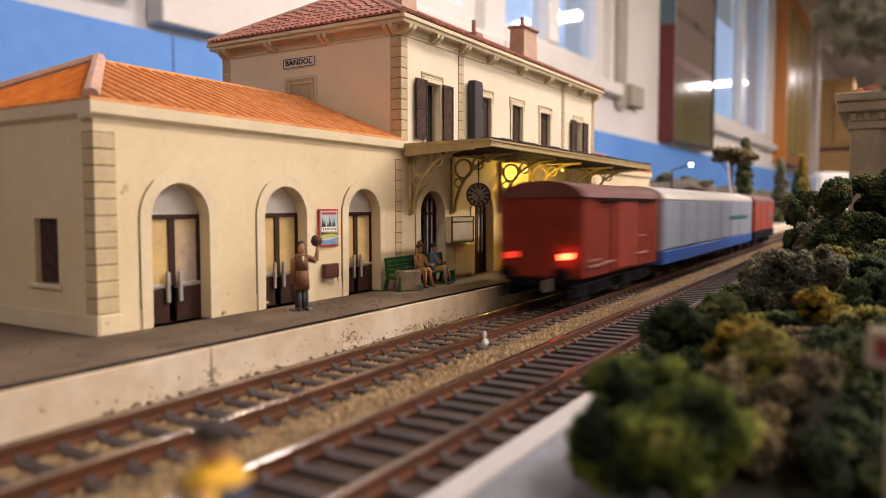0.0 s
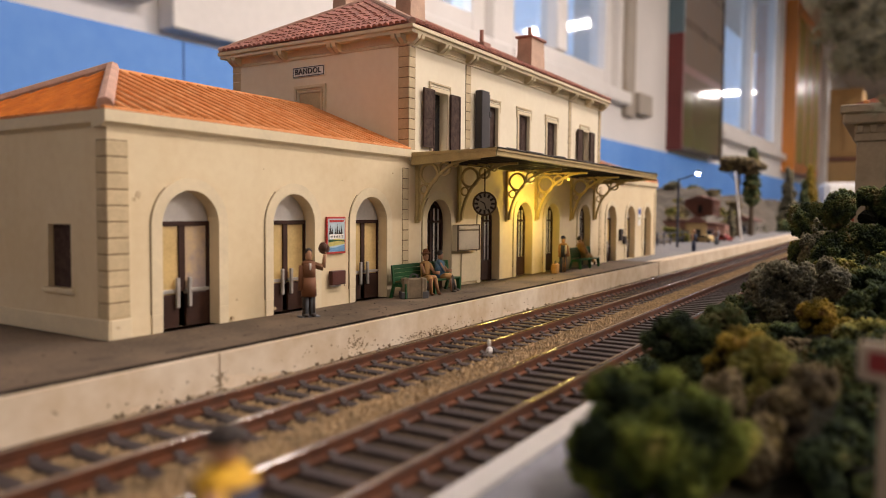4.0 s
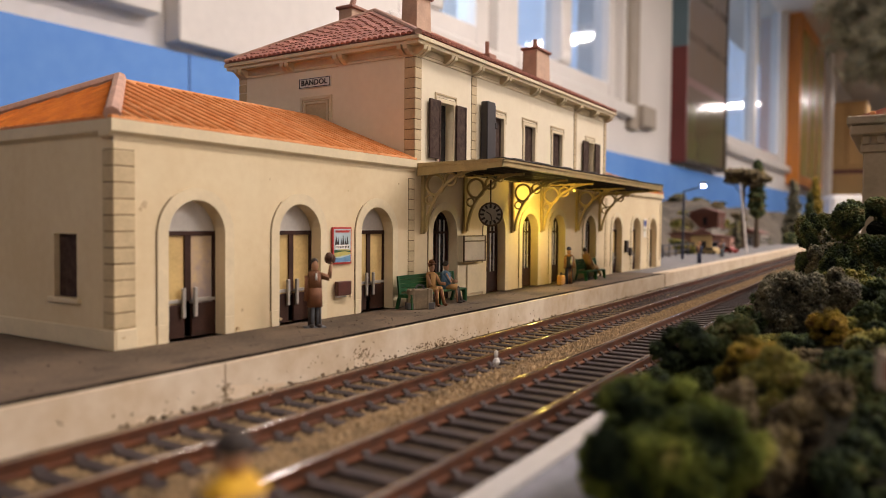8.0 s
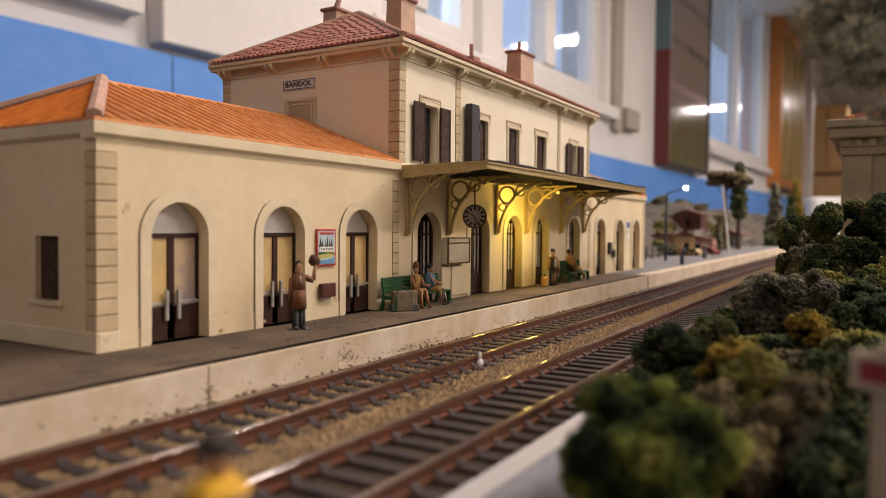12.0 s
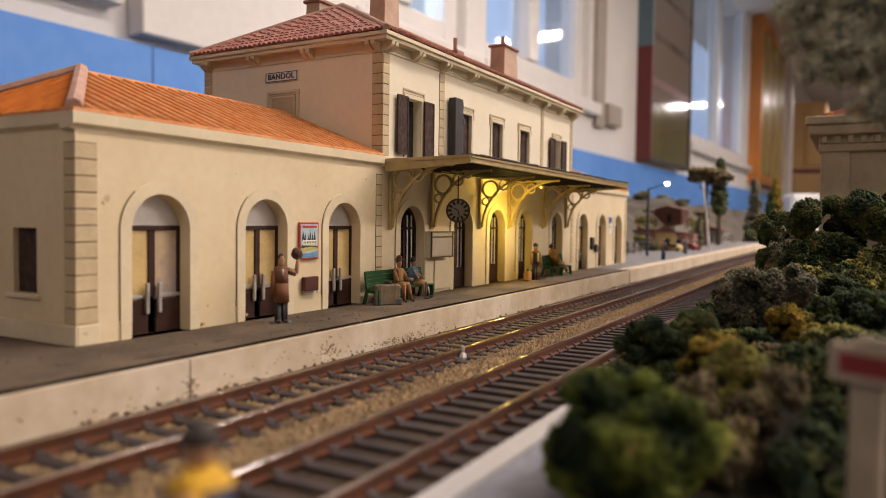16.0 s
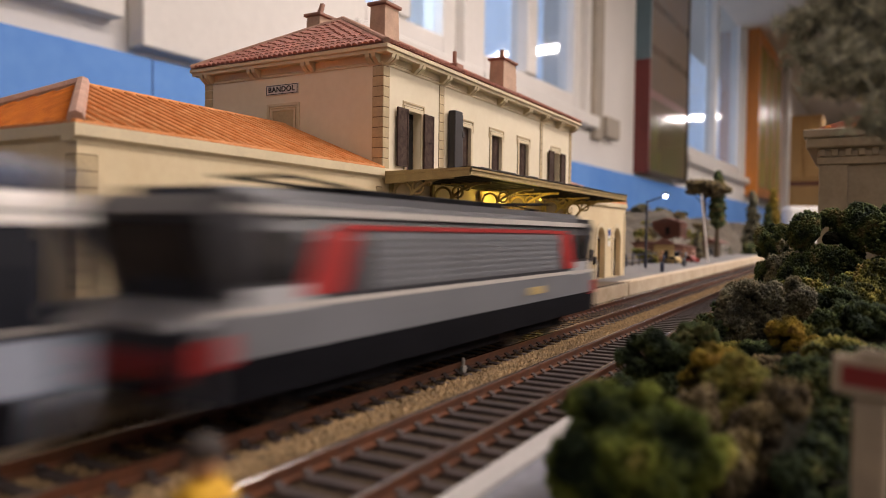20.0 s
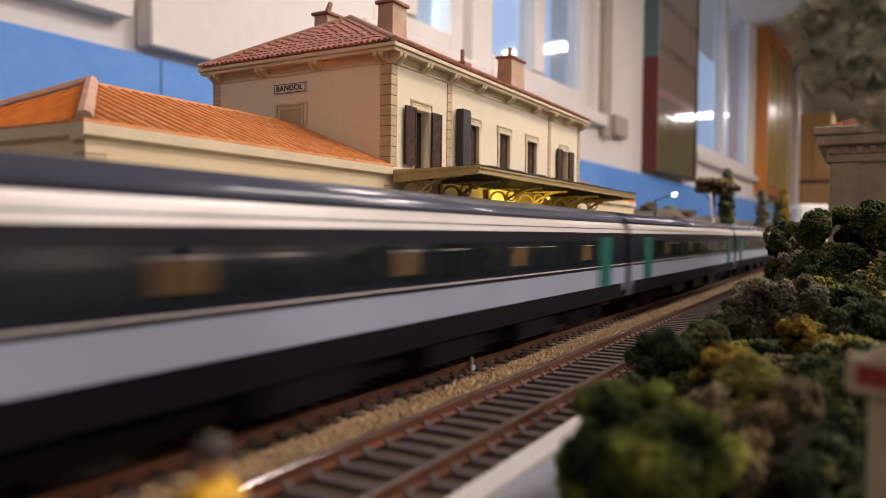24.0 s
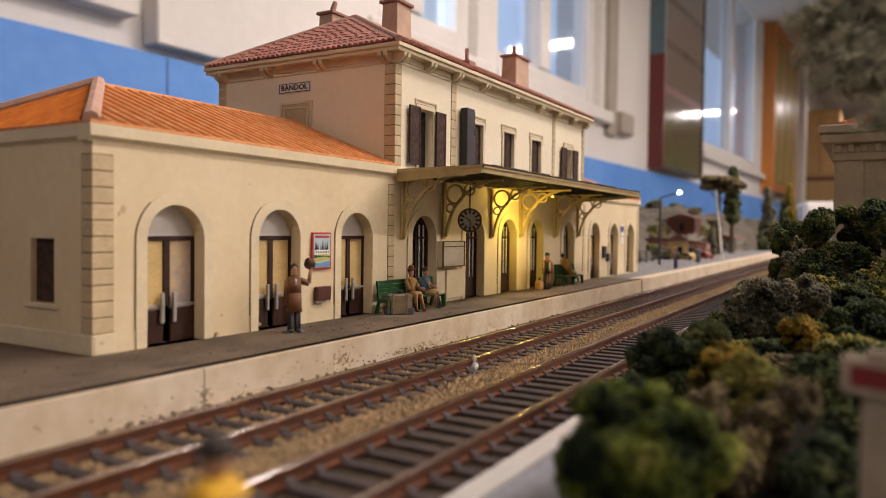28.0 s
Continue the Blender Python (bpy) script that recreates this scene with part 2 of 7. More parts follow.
M_ASPH = mat("platform_asphalt", (0.155, 0.105, 0.066), 0.85, 0.3, 45, 0.4, col2=(0.055, 0.037, 0.022), bscale=900)
M_ASPH2 = mat("grey_platform", (0.22, 0.20, 0.185), 0.8, 0.25, 60, 0.25, col2=(0.12, 0.12, 0.14), bscale=800)
M_FACE = mat("painted_platform_wall", (0.69, 0.585, 0.445), 0.6, 0.14, 45, 0.3, col2=(0.52, 0.39, 0.245), bscale=260)
M_GAP = mat("dark_gap_shade", (0.02, 0.015, 0.012), 0.9, 0.2, 100, 0, spec=0.1)
M_BALLAST = mat("ballast_stone", (0.34, 0.23, 0.118), 0.9, 0.25, 150, 0.2, island=0.32)
# the same ballast, darkened for the shade between one track's sleepers
M_BALLAST_D = mat("shaded_ballast_stone", (0.09, 0.06, 0.04), 0.9, 0.25, 150, 0.2, island=0.32, spec=0.2)
M_BED = mat("ballast_bed", (0.085, 0.058, 0.036), 0.9, 0.3, 300, 0.8, col2=(0.045, 0.030, 0.019), spec=0.15, bscale=1400, bdist=0.001)
M_SLEEP = mat("dark_sleeper", (0.078, 0.056, 0.049), 0.6, 0.3, 120, 0.2, spec=0.2, col2=(0.045, 0.036, 0.036), per_object=0.15, stretch=(4, 1, 1))
M_RAIL = mat("rusty_rail_side", (0.17, 0.057, 0.022), 0.5, 0.25, 250, 0.15, col2=(0.085, 0.034, 0.018))
M_RAILTOP = mat("worn_steel_railhead", (0.62, 0.58, 0.55), 0.13, 0.2, 60, 0.0, metal=1.0, stretch=(0.1, 4, 1))
_bsdf = M_RAILTOP.node_tree.nodes["Principled BSDF"]
_bsdf.inputs["Coat Weight"].default_value, _bsdf.inputs["Coat Roughness"].default_value = 0.25, 0.03
M_WHITE = mat("white_room_wall", (0.80, 0.76, 0.72), 0.7, 0.06, 3, 0.05, bscale=60)
M_BLUE = mat("blue_sky_board", (0.085, 0.27, 0.74), 0.6, 0.10, 4, 0.05, col2=(0.13, 0.33, 0.78), bscale=40)
M_FRAME = mat("white_window_frame", (0.78, 0.74, 0.70), 0.35, 0.05, 10, 0.03)
M_GLASS = glass("window_glass")
M_FLOOR = mat("grey_floor", (0.25, 0.23, 0.21), 0.5, 0.15, 4, 0.05)
M_CEIL = mat("ceiling_paint", (0.64, 0.55, 0.45), 0.8, 0.05, 3, 0.05)
M_GRASS = mat("scatter_ground", (0.06, 0.05, 0.03), 0.95, 0.35, 120, 0.6, col2=(0.025, 0.025, 0.013), bscale=900, bdist=0.001)
M_PAVE2 = mat("blue_grey_paving", (0.28, 0.28, 0.32), 0.6, 0.25, 90, 0.25, col2=(0.16, 0.16, 0.19), bscale=800)
M_STRIP = mat("white_edge_paint", (0.60, 0.57, 0.55), 0.5, 0.12, 60, 0.2)
# bank scatter darkened: the shade under the bushes is in its colour
M_BANKG = mat("shaded_bank_scatter", (0.028, 0.024, 0.015), 0.95, 0.35, 120, 0.6, col2=(0.014, 0.014, 0.009), bscale=900, bdist=0.001, spec=0.08)
M_JOINT = mat("dark_joint_line", (0.22, 0.145, 0.075), 0.9, 0.2, 200, 0.0)
# ---- the hall round the layout: the window wall leans a little across the tracks ----
WALL = at(60, 92, 0, -2.4)                         # the window wall's own space: x along it, y into it
wall_n = thing("wall_north", "long white wall of the hall with tall windows above a blue board", "wall", WALL, kind="structure")
WINS = ((72, 122), (133, 222), (388, 582))
bm = pierced(B(), -620, 1420, -105, 210, 0, 20, [(a, b, 52, 195, False) for a, b in WINS])
part("plaster", bm, M_WHITE, wall_n)
M_OUT = mat("daylight_outside", (0.5, 0.6, 0.8), 0.9, 0.2, 1.2, 0, emit=(0.66, 0.78, 1.0), power=0.75)
for i, (a, b) in enumerate(WINS):
    w = thing("window_%d" % (i + 1), "tall white-framed window with pale blue daylight behind", "window", WALL, kind="structure")
    fb = B()
    t = 7
    for x0, x1, z0, z1 in ((a, a + t, 52, 195), (b - t, b, 52, 195), (a + t, b - t, 52, 60), (a + t, b - t, 188, 195)):
        box(fb, x0, x1, 3, 10, z0, z1, 0.4)
    part("window_frame", fb, M_FRAME, w)
    mid = (a + b) / 2 - 4
    part("mullion", box(B(), mid - 4, mid + 4, 2, 9, 60, 188, 0.4), M_FRAME, w)
    part("window_sill", box(B(), a - 5, b + 5, -4, 3, 47, 52, 0.5), M_FRAME, w)
    for p, q in ((a + t, mid - 4), (mid + 4, b - t)):
        g = part("pane", box(B(), p, q, 6, 6.6, 60, 188), M_GLASS, w)
        g.visible_shadow = False
bm = box(B(), -300, 1400, 60, 62, -40, 260)
back = part("backdrop", bm, M_OUT, None)
back.matrix_basis = WALL
tagged(back, "plain pale blue daylight outside the windows", "backdrop", kind="structure")
sky_board = part("sky_board", box(B(), -590, 1150, -3, -0.8, -60, 31.5, 0.1), M_BLUE)
sky_board.matrix_basis = WALL
tagged(sky_board, "blue painted sky board standing along the wall", "backdrop", kind="structure")
for nm, dims, m, lab in (("floor", (-540, 1400, -420, 140, -106, -104), M_FLOOR, "grey hall floor"), ("ceiling", (-540, 1400, -420, 140, 176, 178), M_CEIL, "pale hall ceiling"),
                         ("wall_south", (-540, 1400, -440, -420, -104, 176), M_WHITE, "plain white wall of the hall"), ("wall_west", (-560, -540, -420, 140, -104, 176), M_WHITE, "plain white end wall of the hall"),
                         ("wall_east", (1400, 1420, -420, 140, -104, 176), M_WHITE, "plain white far end wall of the hall")):
    tagged(part(nm, box(B(), *dims), m), lab, nm.split("_")[0], kind="structure")
# ---- the layout's ground, platforms and two tracks ----
SLOPE = 0.0084                                     # the tracks close slowly on the station
RAIL_Z, BED_Z = -0.525, -0.86
TRACKS = (-4.965, -8.555)                          # centre lines at x = 0
ground = part("ground", box(B(), -480, 1000, -60, 86, -104, BED_Z - 0.02), M_GRASS)
tagged(ground, "brown scattered ground of the model layout", "ground", kind="structure")
bm = prism(B(), [(-480, -15.0), (1000, -2.7), (1000, 4.0), (-480, -6.3)], "z", BED_Z - 0.01, BED_Z)
bed = part("ballast_bed", bm, M_BED)
tagged(bed, "ochre ballast bed under the tracks", "ballast", kind="structure")


def edge_y(x):
    return -2.86 + 0.012 * x


pl = thing("platform", "asphalt station platform with a cream painted edge wall", "platform", kind="structure")
X_JOINT, X_END = 35.6, 130
bm = prism(B(), [(-60, edge_y(-60) + 0.05), (X_JOINT, edge_y(X_JOINT) + 0.05), (X_JOINT, 16), (-60, 16)], "z", -0.8, 0.0)
part("paving", bm, M_ASPH, pl, "worn brown-grey asphalt")
bm = prism(B(), [(X_JOINT, edge_y(X_JOINT)), (X_END, edge_y(X_END) - 0.2), (X_END, 14), (X_JOINT, 16)], "z", -0.8, -0.03)
part("far_paving", bm, M_ASPH2, pl, "grey paving beyond the station")
xs = [-60, -20, 0.55, X_JOINT]
for a, b in zip(xs, xs[1:]):
    bm = prism(B(), [(a + 0.02, edge_y(a) - 0.13), (b - 0.02, edge_y(b) - 0.13), (b - 0.02, edge_y(b)), (a + 0.02, edge_y(a))], "z", BED_Z, -0.045)
    part("edge_wall", bm, M_FACE, pl)
bm = prism(B(), [(X_JOINT + 0.25, edge_y(X_JOINT) - 0.13), (X_END, edge_y(X_END) - 0.33), (X_END, edge_y(X_END) + 0.7), (X_JOINT + 0.25, edge_y(X_JOINT) + 0.7)], "z", BED_Z, -0.01)
part("edge_wall", bm, M_FACE, pl, "pale far platform edge")

pl2 = thing("opposite_platform", "low grey platform with a white edge strip beside the near track", "platform", kind="structure")
P2 = -10.35
bm = prism(B(), [(-40, P2 - 0.45 + SLOPE * -40), (60, P2 - 0.45 + SLOPE * 60), (60, -12.5), (-40, -13.2)], "z", -0.86, -0.52)
part("paving", bm, M_PAVE2, pl2)
bm = prism(B(), [(-40, P2 - 0.42 + SLOPE * -40), (60, P2 - 0.42 + SLOPE * 60), (60, P2 + SLOPE * 60), (-40, P2 + SLOPE * -40)], "z", -0.86, -0.50)
part("edge_strip", bm, M_STRIP, pl2, "white painted edge strip")


def sleeper_bm(n=1, pitch=0.65):
    bm = B()
    for i in range(n):
        x = i * pitch
        box(bm, x - 0.145, x + 0.145, -1.32, 1.32, BED_Z - 0.06, BED_Z + 0.07, 0.02)
        for s in (-0.825, 0.825):
            for d in (-0.10, 0.10):
                prism(bm, [(s + d - math.copysign(0.06, d), BED_Z + 0.07), (s + d + math.copysign(0.06, d), BED_Z + 0.07), (s + d + math.copysign(0.05, d), BED_Z + 0.10), (s + d - math.copysign(0.05, d), BED_Z + 0.17)], "x", x - 0.085, x + 0.085)
    return bm


SL = part("sleeper", sleeper_bm(), M_SLEEP)
SL_FAR = part("sleepers", sleeper_bm(30), M_SLEEP)
scene.collection.objects.unlink(SL)
scene.collection.objects.unlink(SL_FAR)
for ty, lab in ((TRACKS[0], "platform"), (TRACKS[1], "far side")):
    tr = thing("railway_track", "model railway track with rusty rails on dark sleepers", "railway track", at(0, ty, 0, math.degrees(SLOPE)), kind="structure")
    for s in (-0.825, 0.825):
        bm = B()
        box(bm, -470, 960, s - 0.11, s + 0.11, BED_Z + 0.07, BED_Z + 0.11)
        box(bm, -470, 960, s - 0.03, s + 0.03, BED_Z + 0.11, RAIL_Z - 0.07)
        box(bm, -470, 960, s - 0.072, s + 0.072, RAIL_Z - 0.075, RAIL_Z - 0.014)
        r = part("rail", bm, M_RAIL, tr, "rust-brown rail")
        hd = [(s + 0.064 * k / 9, RAIL_Z - 0.017 * (k / 9) ** 2) for k in range(-9, 10)]
        part("rail_head", prism(B(), hd + [(s + 0.06, RAIL_Z - 0.04), (s - 0.06, RAIL_Z - 0.04)], "x", -470, 960), M_RAILTOP, r, "worn shiny running surface")
    for i in range(135):
        ob = new("sleeper", SL.data)
        ob.parent, ob.location = tr, ((-8 + 0.65 * i) * CM, 0, 0)
    for i in range(0, 40):
        for x in ((-8 + 0.65 * 135 + 19.5 * i),) + ((-27.5 - 19.5 * i,) if i < 23 else ()):
            ob = new("sleepers", SL_FAR.data)
            ob.parent, ob.location = tr, (x * CM, 0, 0)
            ob["kind"] = "stuff"


def stones(name, n, region, size, material, label, seed):
    """Loose stones: squashed octahedra scattered over a region (x0, x1, y0, y1, z)."""
    rng = np.random.default_rng(seed)
    x0, x1, y0, y1, z = region
    u = rng.random(n)
    cx, cy = x0 + (x1 - x0) * u ** 1.5, y0 + (y1 - y0) * rng.random(n)
    r = size * (0.6 + 0.8 * rng.random(n))
    base = np.array([(1, 0, 0), (-1, 0, 0), (0, 1, 0), (0, -1, 0), (0, 0, 0.8), (0, 0, -0.8)], float)
    v = base[None] * (1 + 0.5 * rng.standard_normal((n, 6, 3)) * 0.5) * r[:, None, None]
    a = rng.random(n) * 6.283
    c, s = np.cos(a)[:, None], np.sin(a)[:, None]
    vx, vy = v[:, :, 0] * c - v[:, :, 1] * s, v[:, :, 0] * s + v[:, :, 1] * c
    cy = cy + SLOPE * cx
    out = np.stack([vx + cx[:, None], vy + cy[:, None], v[:, :, 2] + z], -1).reshape(-1, 3) * CM
    f = np.array([(0, 2, 4), (2, 1, 4), (1, 3, 4), (3, 0, 4), (2, 0, 5), (1, 2, 5), (3, 1, 5), (0, 3, 5)])
    faces = (f[None] + 6 * np.arange(n)[:, None, None]).reshape(-1, 3)
    me = bpy.data.meshes.new(name)
    me.from_pydata(out.tolist(), [], faces.tolist())
    me.materials.append(material)
    return tagged(new(name, me), label, "gravel", kind="stuff")


stones("ballast", 16000, (-9, 70, -7.2, -6.3, BED_Z + 0.03), 0.078, M_BALLAST, "loose ochre ballast stones between the tracks", 5)
stones("ballast", 4500, (-9, 70, -3.75, -3.05, BED_Z - 0.01), 0.045, M_BALLAST, "loose ochre ballast stones along the platform wall", 6)
stones("ballast", 26000, (-9, 70, -6.3, -3.8, BED_Z + 0.01), 0.052, M_BALLAST, "thin ballast between the sleepers of the platform track", 7)
stones("ballast", 7000, (-9, 70, -10.3, -7.1, BED_Z - 0.01), 0.04, M_BALLAST_D, "thin ballast between the sleepers of the far side track", 8)

# a broken dark strip along the platform's edge, standing in for its step shadow
rng = np.random.default_rng(90)
for i in range(80):
    x = -7.5 + 0.55 * i + rng.uniform(-0.2, 0.2)
    L2, w2, off = rng.uniform(0.75, 1.2), rng.uniform(0.01, 0.07), rng.uniform(0.03, 0.08)
    y = edge_y(x) + off
    ye = edge_y(x) + 0.05
    part("dirt_line", prism(B(), [(x, ye - 0.006), (x + L2, ye - 0.006 + 0.012 * L2), (x + L2, ye + 0.012 * L2 + w2), (x + L2 * 0.4, ye + w2 * 1.4), (x, ye + 0.03)], "z", -0.043 + 0.3 * w2, 0.003), M_GAP, pl)
for x0, z0, n, sx, sz, sd in ((0.55, -0.70, 50, 0.10, 0.14, 91), (5.3, -0.55, 70, 0.28, 0.16, 92), (8.9, -0.74, 120, 0.9, 0.06, 93), (3.0, -0.5, 14, 1.2, 0.14, 94), (12.0, -0.6, 24, 2.5, 0.16, 95), (-2.0, -0.62, 10, 1.2, 0.12, 96)):
    r2 = np.random.default_rng(sd)
    bm = B()
    for k in range(n):
        x, z = x0 + sx * r2.standard_normal(), max(-0.82, min(-0.1, z0 + sz * r2.standard_normal()))
        r = 0.008 + 0.017 * r2.random()
        ball(bm, (x, edge_y(x) - 0.132, z), r * 1.5, 0.012, r, 5, 4)
    ob = part("dirt_speckle", bm, M_JOINT, pl)
    ob["kind"] = "stuff"
M_SMUDGE = mat("dark_asphalt_smudge", (0.055, 0.038, 0.026), 0.9, 0.3, 120, 0.3, col2=(0.10, 0.07, 0.045))
for x0, y0, r, sd in ((0.2, -2.25, 0.28, 1), (0.75, -2.3, 0.16, 2), (-1.2, -1.6, 0.2, 3), (-2.2, -2.2, 0.3, 4), (2.4, -1.9, 0.16, 5), (4.2, -2.0, 0.2, 6), (7.8, -1.6, 0.25, 7), (9.4, -1.9, 0.16, 8), (13.8, -1.5, 0.3, 9), (18.5, -1.8, 0.3, 10)):
    r2 = random.Random(sd)
    part("smudge", prism(B(), [(x0 + r * r2.uniform(0.6, 1.8) * math.cos(k * 0.48), y0 + r * r2.uniform(0.4, 1.0) * math.sin(k * 0.48)) for k in range(13)], "z", 0.0, 0.004), M_SMUDGE, pl)
M_STAIN = mat("brown_water_stain", (0.62, 0.47, 0.30), 0.7, 0.2, 120, 0.1, col2=(0.72, 0.60, 0.45))
for x0, L2, z0, z1, sd in ((0.62, 1.9, -0.80, -0.42, 3), (-1.6, 1.2, -0.84, -0.66, 4), (4.9, 0.9, -0.8, -0.45, 5), (14.0, 2.2, -0.84, -0.6, 6), (21.0, 1.8, -0.8, -0.5, 7)):
    r2 = random.Random(sd)
    top = [(x0 + L2 * k / 12, z0 + (z1 - z0) * (1 - k / 12) * r2.uniform(0.45, 1.0)) for k in range(13)]
    bm = prism(B(), [(x0, -0.855), (x0 + L2, -0.855)] + top[::-1], "y", 0.0, 0.01)
    for v in bm.verts:
        v.co.y += edge_y(v.co.x) - 0.134
    part("stain", bm, M_STAIN, pl)
# ---- the station: plan units of its own, one unit is 9.2 mm ----
st = thing("station_building", "cream plastered two-storey station with orange wings and a canopy", "station building")
U = dict(unit=STATION)
H_WING, H_MAIN, DEPTH = 5.25, 9.87, 9.75
X_A, X_B, X_C = 12.95, 34.65, 47.7
ARCH_W, SPRING = 1.89, 2.83
DOORS_L = (2.475, 6.5, 10.54)
DOORS_M = (15.2, 19.75, 23.5, 27.15, 32.1)
DOORS_R = (37.1, 41.3, 45.4)


def opening(c, w=ARCH_W):
    return (c - w / 2, c + w / 2, 0.0, SPRING, True)


def plain_wall_y(bm, x, t, y0, y1, z0, z1, openings):
    """A pierced wall across y at x, its outer face towards -x."""
    tmp = pierced(B(), y0, y1, z0, z1, 0, t, openings)
    for v in tmp.verts:
        v.co = (x + v.co.y, v.co.x, v.co.z)
    bmesh.ops.recalc_face_normals(tmp, faces=tmp.faces)
    me = bpy.data.meshes.new("tmp")
    tmp.to_mesh(me)
    tmp.free()
    bm.from_mesh(me)
    bpy.data.meshes.remove(me)
    return bm


T = 0.42
wl = part("left_wing_wall", pierced(B(), 0, X_A, 0, H_WING, 0, T, [opening(c) for c in DOORS_L]), M_WALL, st, **U)
bm = plain_wall_y(B(), 0, T, T, DEPTH, 0, H_WING, [(1.57, 2.6, 1.2, 2.85, False), (7.4, 8.43, 1.2, 2.85, False)])
we = part("end_wall", bm, M_WALL, st, **U)
wm = part("main_wall_ground_floor", pierced(B(), X_A, X_B, 0, 5.3, 0, T, [opening(c) for c in DOORS_M]), M_WALL, st, **U)
W_UP = ((14.64, 15.8), (19.2, 20.42), (22.7, 23.93), (26.2, 27.5), (31.3, 32.35))
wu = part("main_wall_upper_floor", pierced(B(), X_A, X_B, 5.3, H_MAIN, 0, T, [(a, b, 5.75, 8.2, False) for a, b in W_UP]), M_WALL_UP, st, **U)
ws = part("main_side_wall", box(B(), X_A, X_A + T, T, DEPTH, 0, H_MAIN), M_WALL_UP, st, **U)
part("main_back_wall", box(B(), X_A + T, X_B, DEPTH - T, DEPTH, 0, H_MAIN), M_WALL, st, **U)
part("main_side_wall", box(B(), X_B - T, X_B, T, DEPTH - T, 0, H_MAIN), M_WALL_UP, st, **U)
wr = part("right_wing_wall", pierced(B(), X_B, X_C, 0, H_WING, 0, T, [opening(c) for c in DOORS_R]), M_WALL, st, **U)
part("wing_end_wall", box(B(), X_C - T, X_C, T, DEPTH, 0, H_WING), M_WALL, st, **U)
part("wing_back_wall", box(B(), T, X_A, DEPTH - T, DEPTH, 0, H_WING), M_WALL, st, **U)
part("wing_back_wall", box(B(), X_B, X_C - T, DEPTH - T, DEPTH, 0, H_WING), M_WALL, st, **U)

# small worn patches in the plaster
M_CHIP = mat("worn_plaster", (0.50, 0.36, 0.20), 0.85, 0.3, 300, 0.3, col2=(0.62, 0.48, 0.30))
chips = random.Random(17)
for cx, cz, r in ((0.84, 3.62, 0.10), (0.74, 3.50, 0.06), (4.1, 0.62, 0.05), (5.2, 4.5, 0.03), (8.9, 4.3, 0.03), (0.2, 0.3, 0.05), (3.9, 0.1, 0.06), (12.2, 0.55, 0.05), (11.9, 4.7, 0.04), (5.6, 0.2, 0.05)):
    bm = B()
    ring_ = [(cx + r * (0.6 + 0.6 * chips.random()) * math.cos(k * 0.7), cz + r * (0.6 + 0.6 * chips.random()) * math.sin(k * 0.7)) for k in range(9)]
    prism(bm, ring_, "y", -0.066 if cz < 0.5 else -0.006, 0)
    part("worn_patch", bm, M_CHIP, wl, **U)

# plinths between the door openings
def plinth(doors, parent):
    r = ARCH_W / 2
    for c in doors:
        for a, b in ((c - r - 0.33, c - r), (c + r, c + r + 0.33)):
            part("plinth", box(B(), a, b, -0.05, 0, 0, 0.497, 0.008), M_TRIM, parent, **U)


plinth(DOORS_L, wl)
plinth(DOORS_M, wm)
plinth(DOORS_R, wr)
part("plinth", box(B(), 0.0, 0.60, -0.06, 0, 0, 0.5, 0.02), M_TRIM, wl, **U)
part("plinth", box(B(), -0.06, 0, -0.06, DEPTH, 0, 0.5, 0.02), M_TRIM, we, **U)

# cornices of the wings
for a, b, par in ((-0.14, X_A, wl), (X_B, X_C + 0.14, wr)):
    bm = prism(B(), [(-0.03, H_WING + 0.05), (-0.09, H_WING + 0.08), (-0.14, H_WING + 0.13), (-0.14, H_WING + 0.42), (0.4, H_WING + 0.42), (0.4, H_WING), (0, H_WING)], "x", a, b)
    part("cornice", bm, M_TRIM, par, **U)
bm = prism(B(), [(-0.03, H_WING + 0.05), (-0.09, H_WING + 0.08), (-0.137, H_WING + 0.13), (-0.137, H_WING + 0.417), (0.4, H_WING + 0.417), (0.4, H_WING), (0, H_WING)], "y", 0.4, DEPTH)
part("cornice", bm, M_TRIM, we, **U)

# quoins: courses of stone at the corners
def quoins(x0, x1, side, z0, z1, front, parent, pitch=0.402):
    """Blocks on the facade from x0 to x1, and round the corner side deep where side is given."""
    n = int((z1 - z0) / pitch)
    part("joint_bed", box(B(), x0 - (0.012 if side else 0), x1 - 0.01, -0.012, 0.0, z0, z0 + n * pitch), M_JOINT, parent, **U)
    if side:
        part("joint_bed", box(B(), x0 - 0.012, x0, 0.0, side - 0.01, z0, z0 + n * pitch), M_JOINT, parent, **U)
    for i in range(n):
        a, b = z0 + i * pitch, z0 + (i + 1) * pitch - 0.028
        part("quoin", box(B(), x0 - (0.035 if side else 0), x1, -0.035, 0.0 if not side else 0.0, a, b, 0.012), M_QUOIN, parent, **U)
        if side:
            part("quoin", box(B(), x0 - 0.035, x0, 0.0, side, a, b, 0.012), M_QUOIN, parent, **U)


quoins(0, 0.57, 0.42, 0.53, H_WING + 0.04, 0, wl)
quoins(X_A - 0.42, X_A, 0, 0.53, H_WING + 0.04, 0, wm)
quoins(X_A, X_A + 0.42, 0.5, 5.7, H_MAIN - 0.05, 0, wu)
quoins(17.35, 17.8, 0, 5.7, H_MAIN - 0.05, 0, wu)
quoins(29.25, 29.65, 0, 5.7, H_MAIN - 0.05, 0, wu)
quoins(X_B - 0.42, X_B, 0, 5.7, H_MAIN - 0.05, 0, wu)
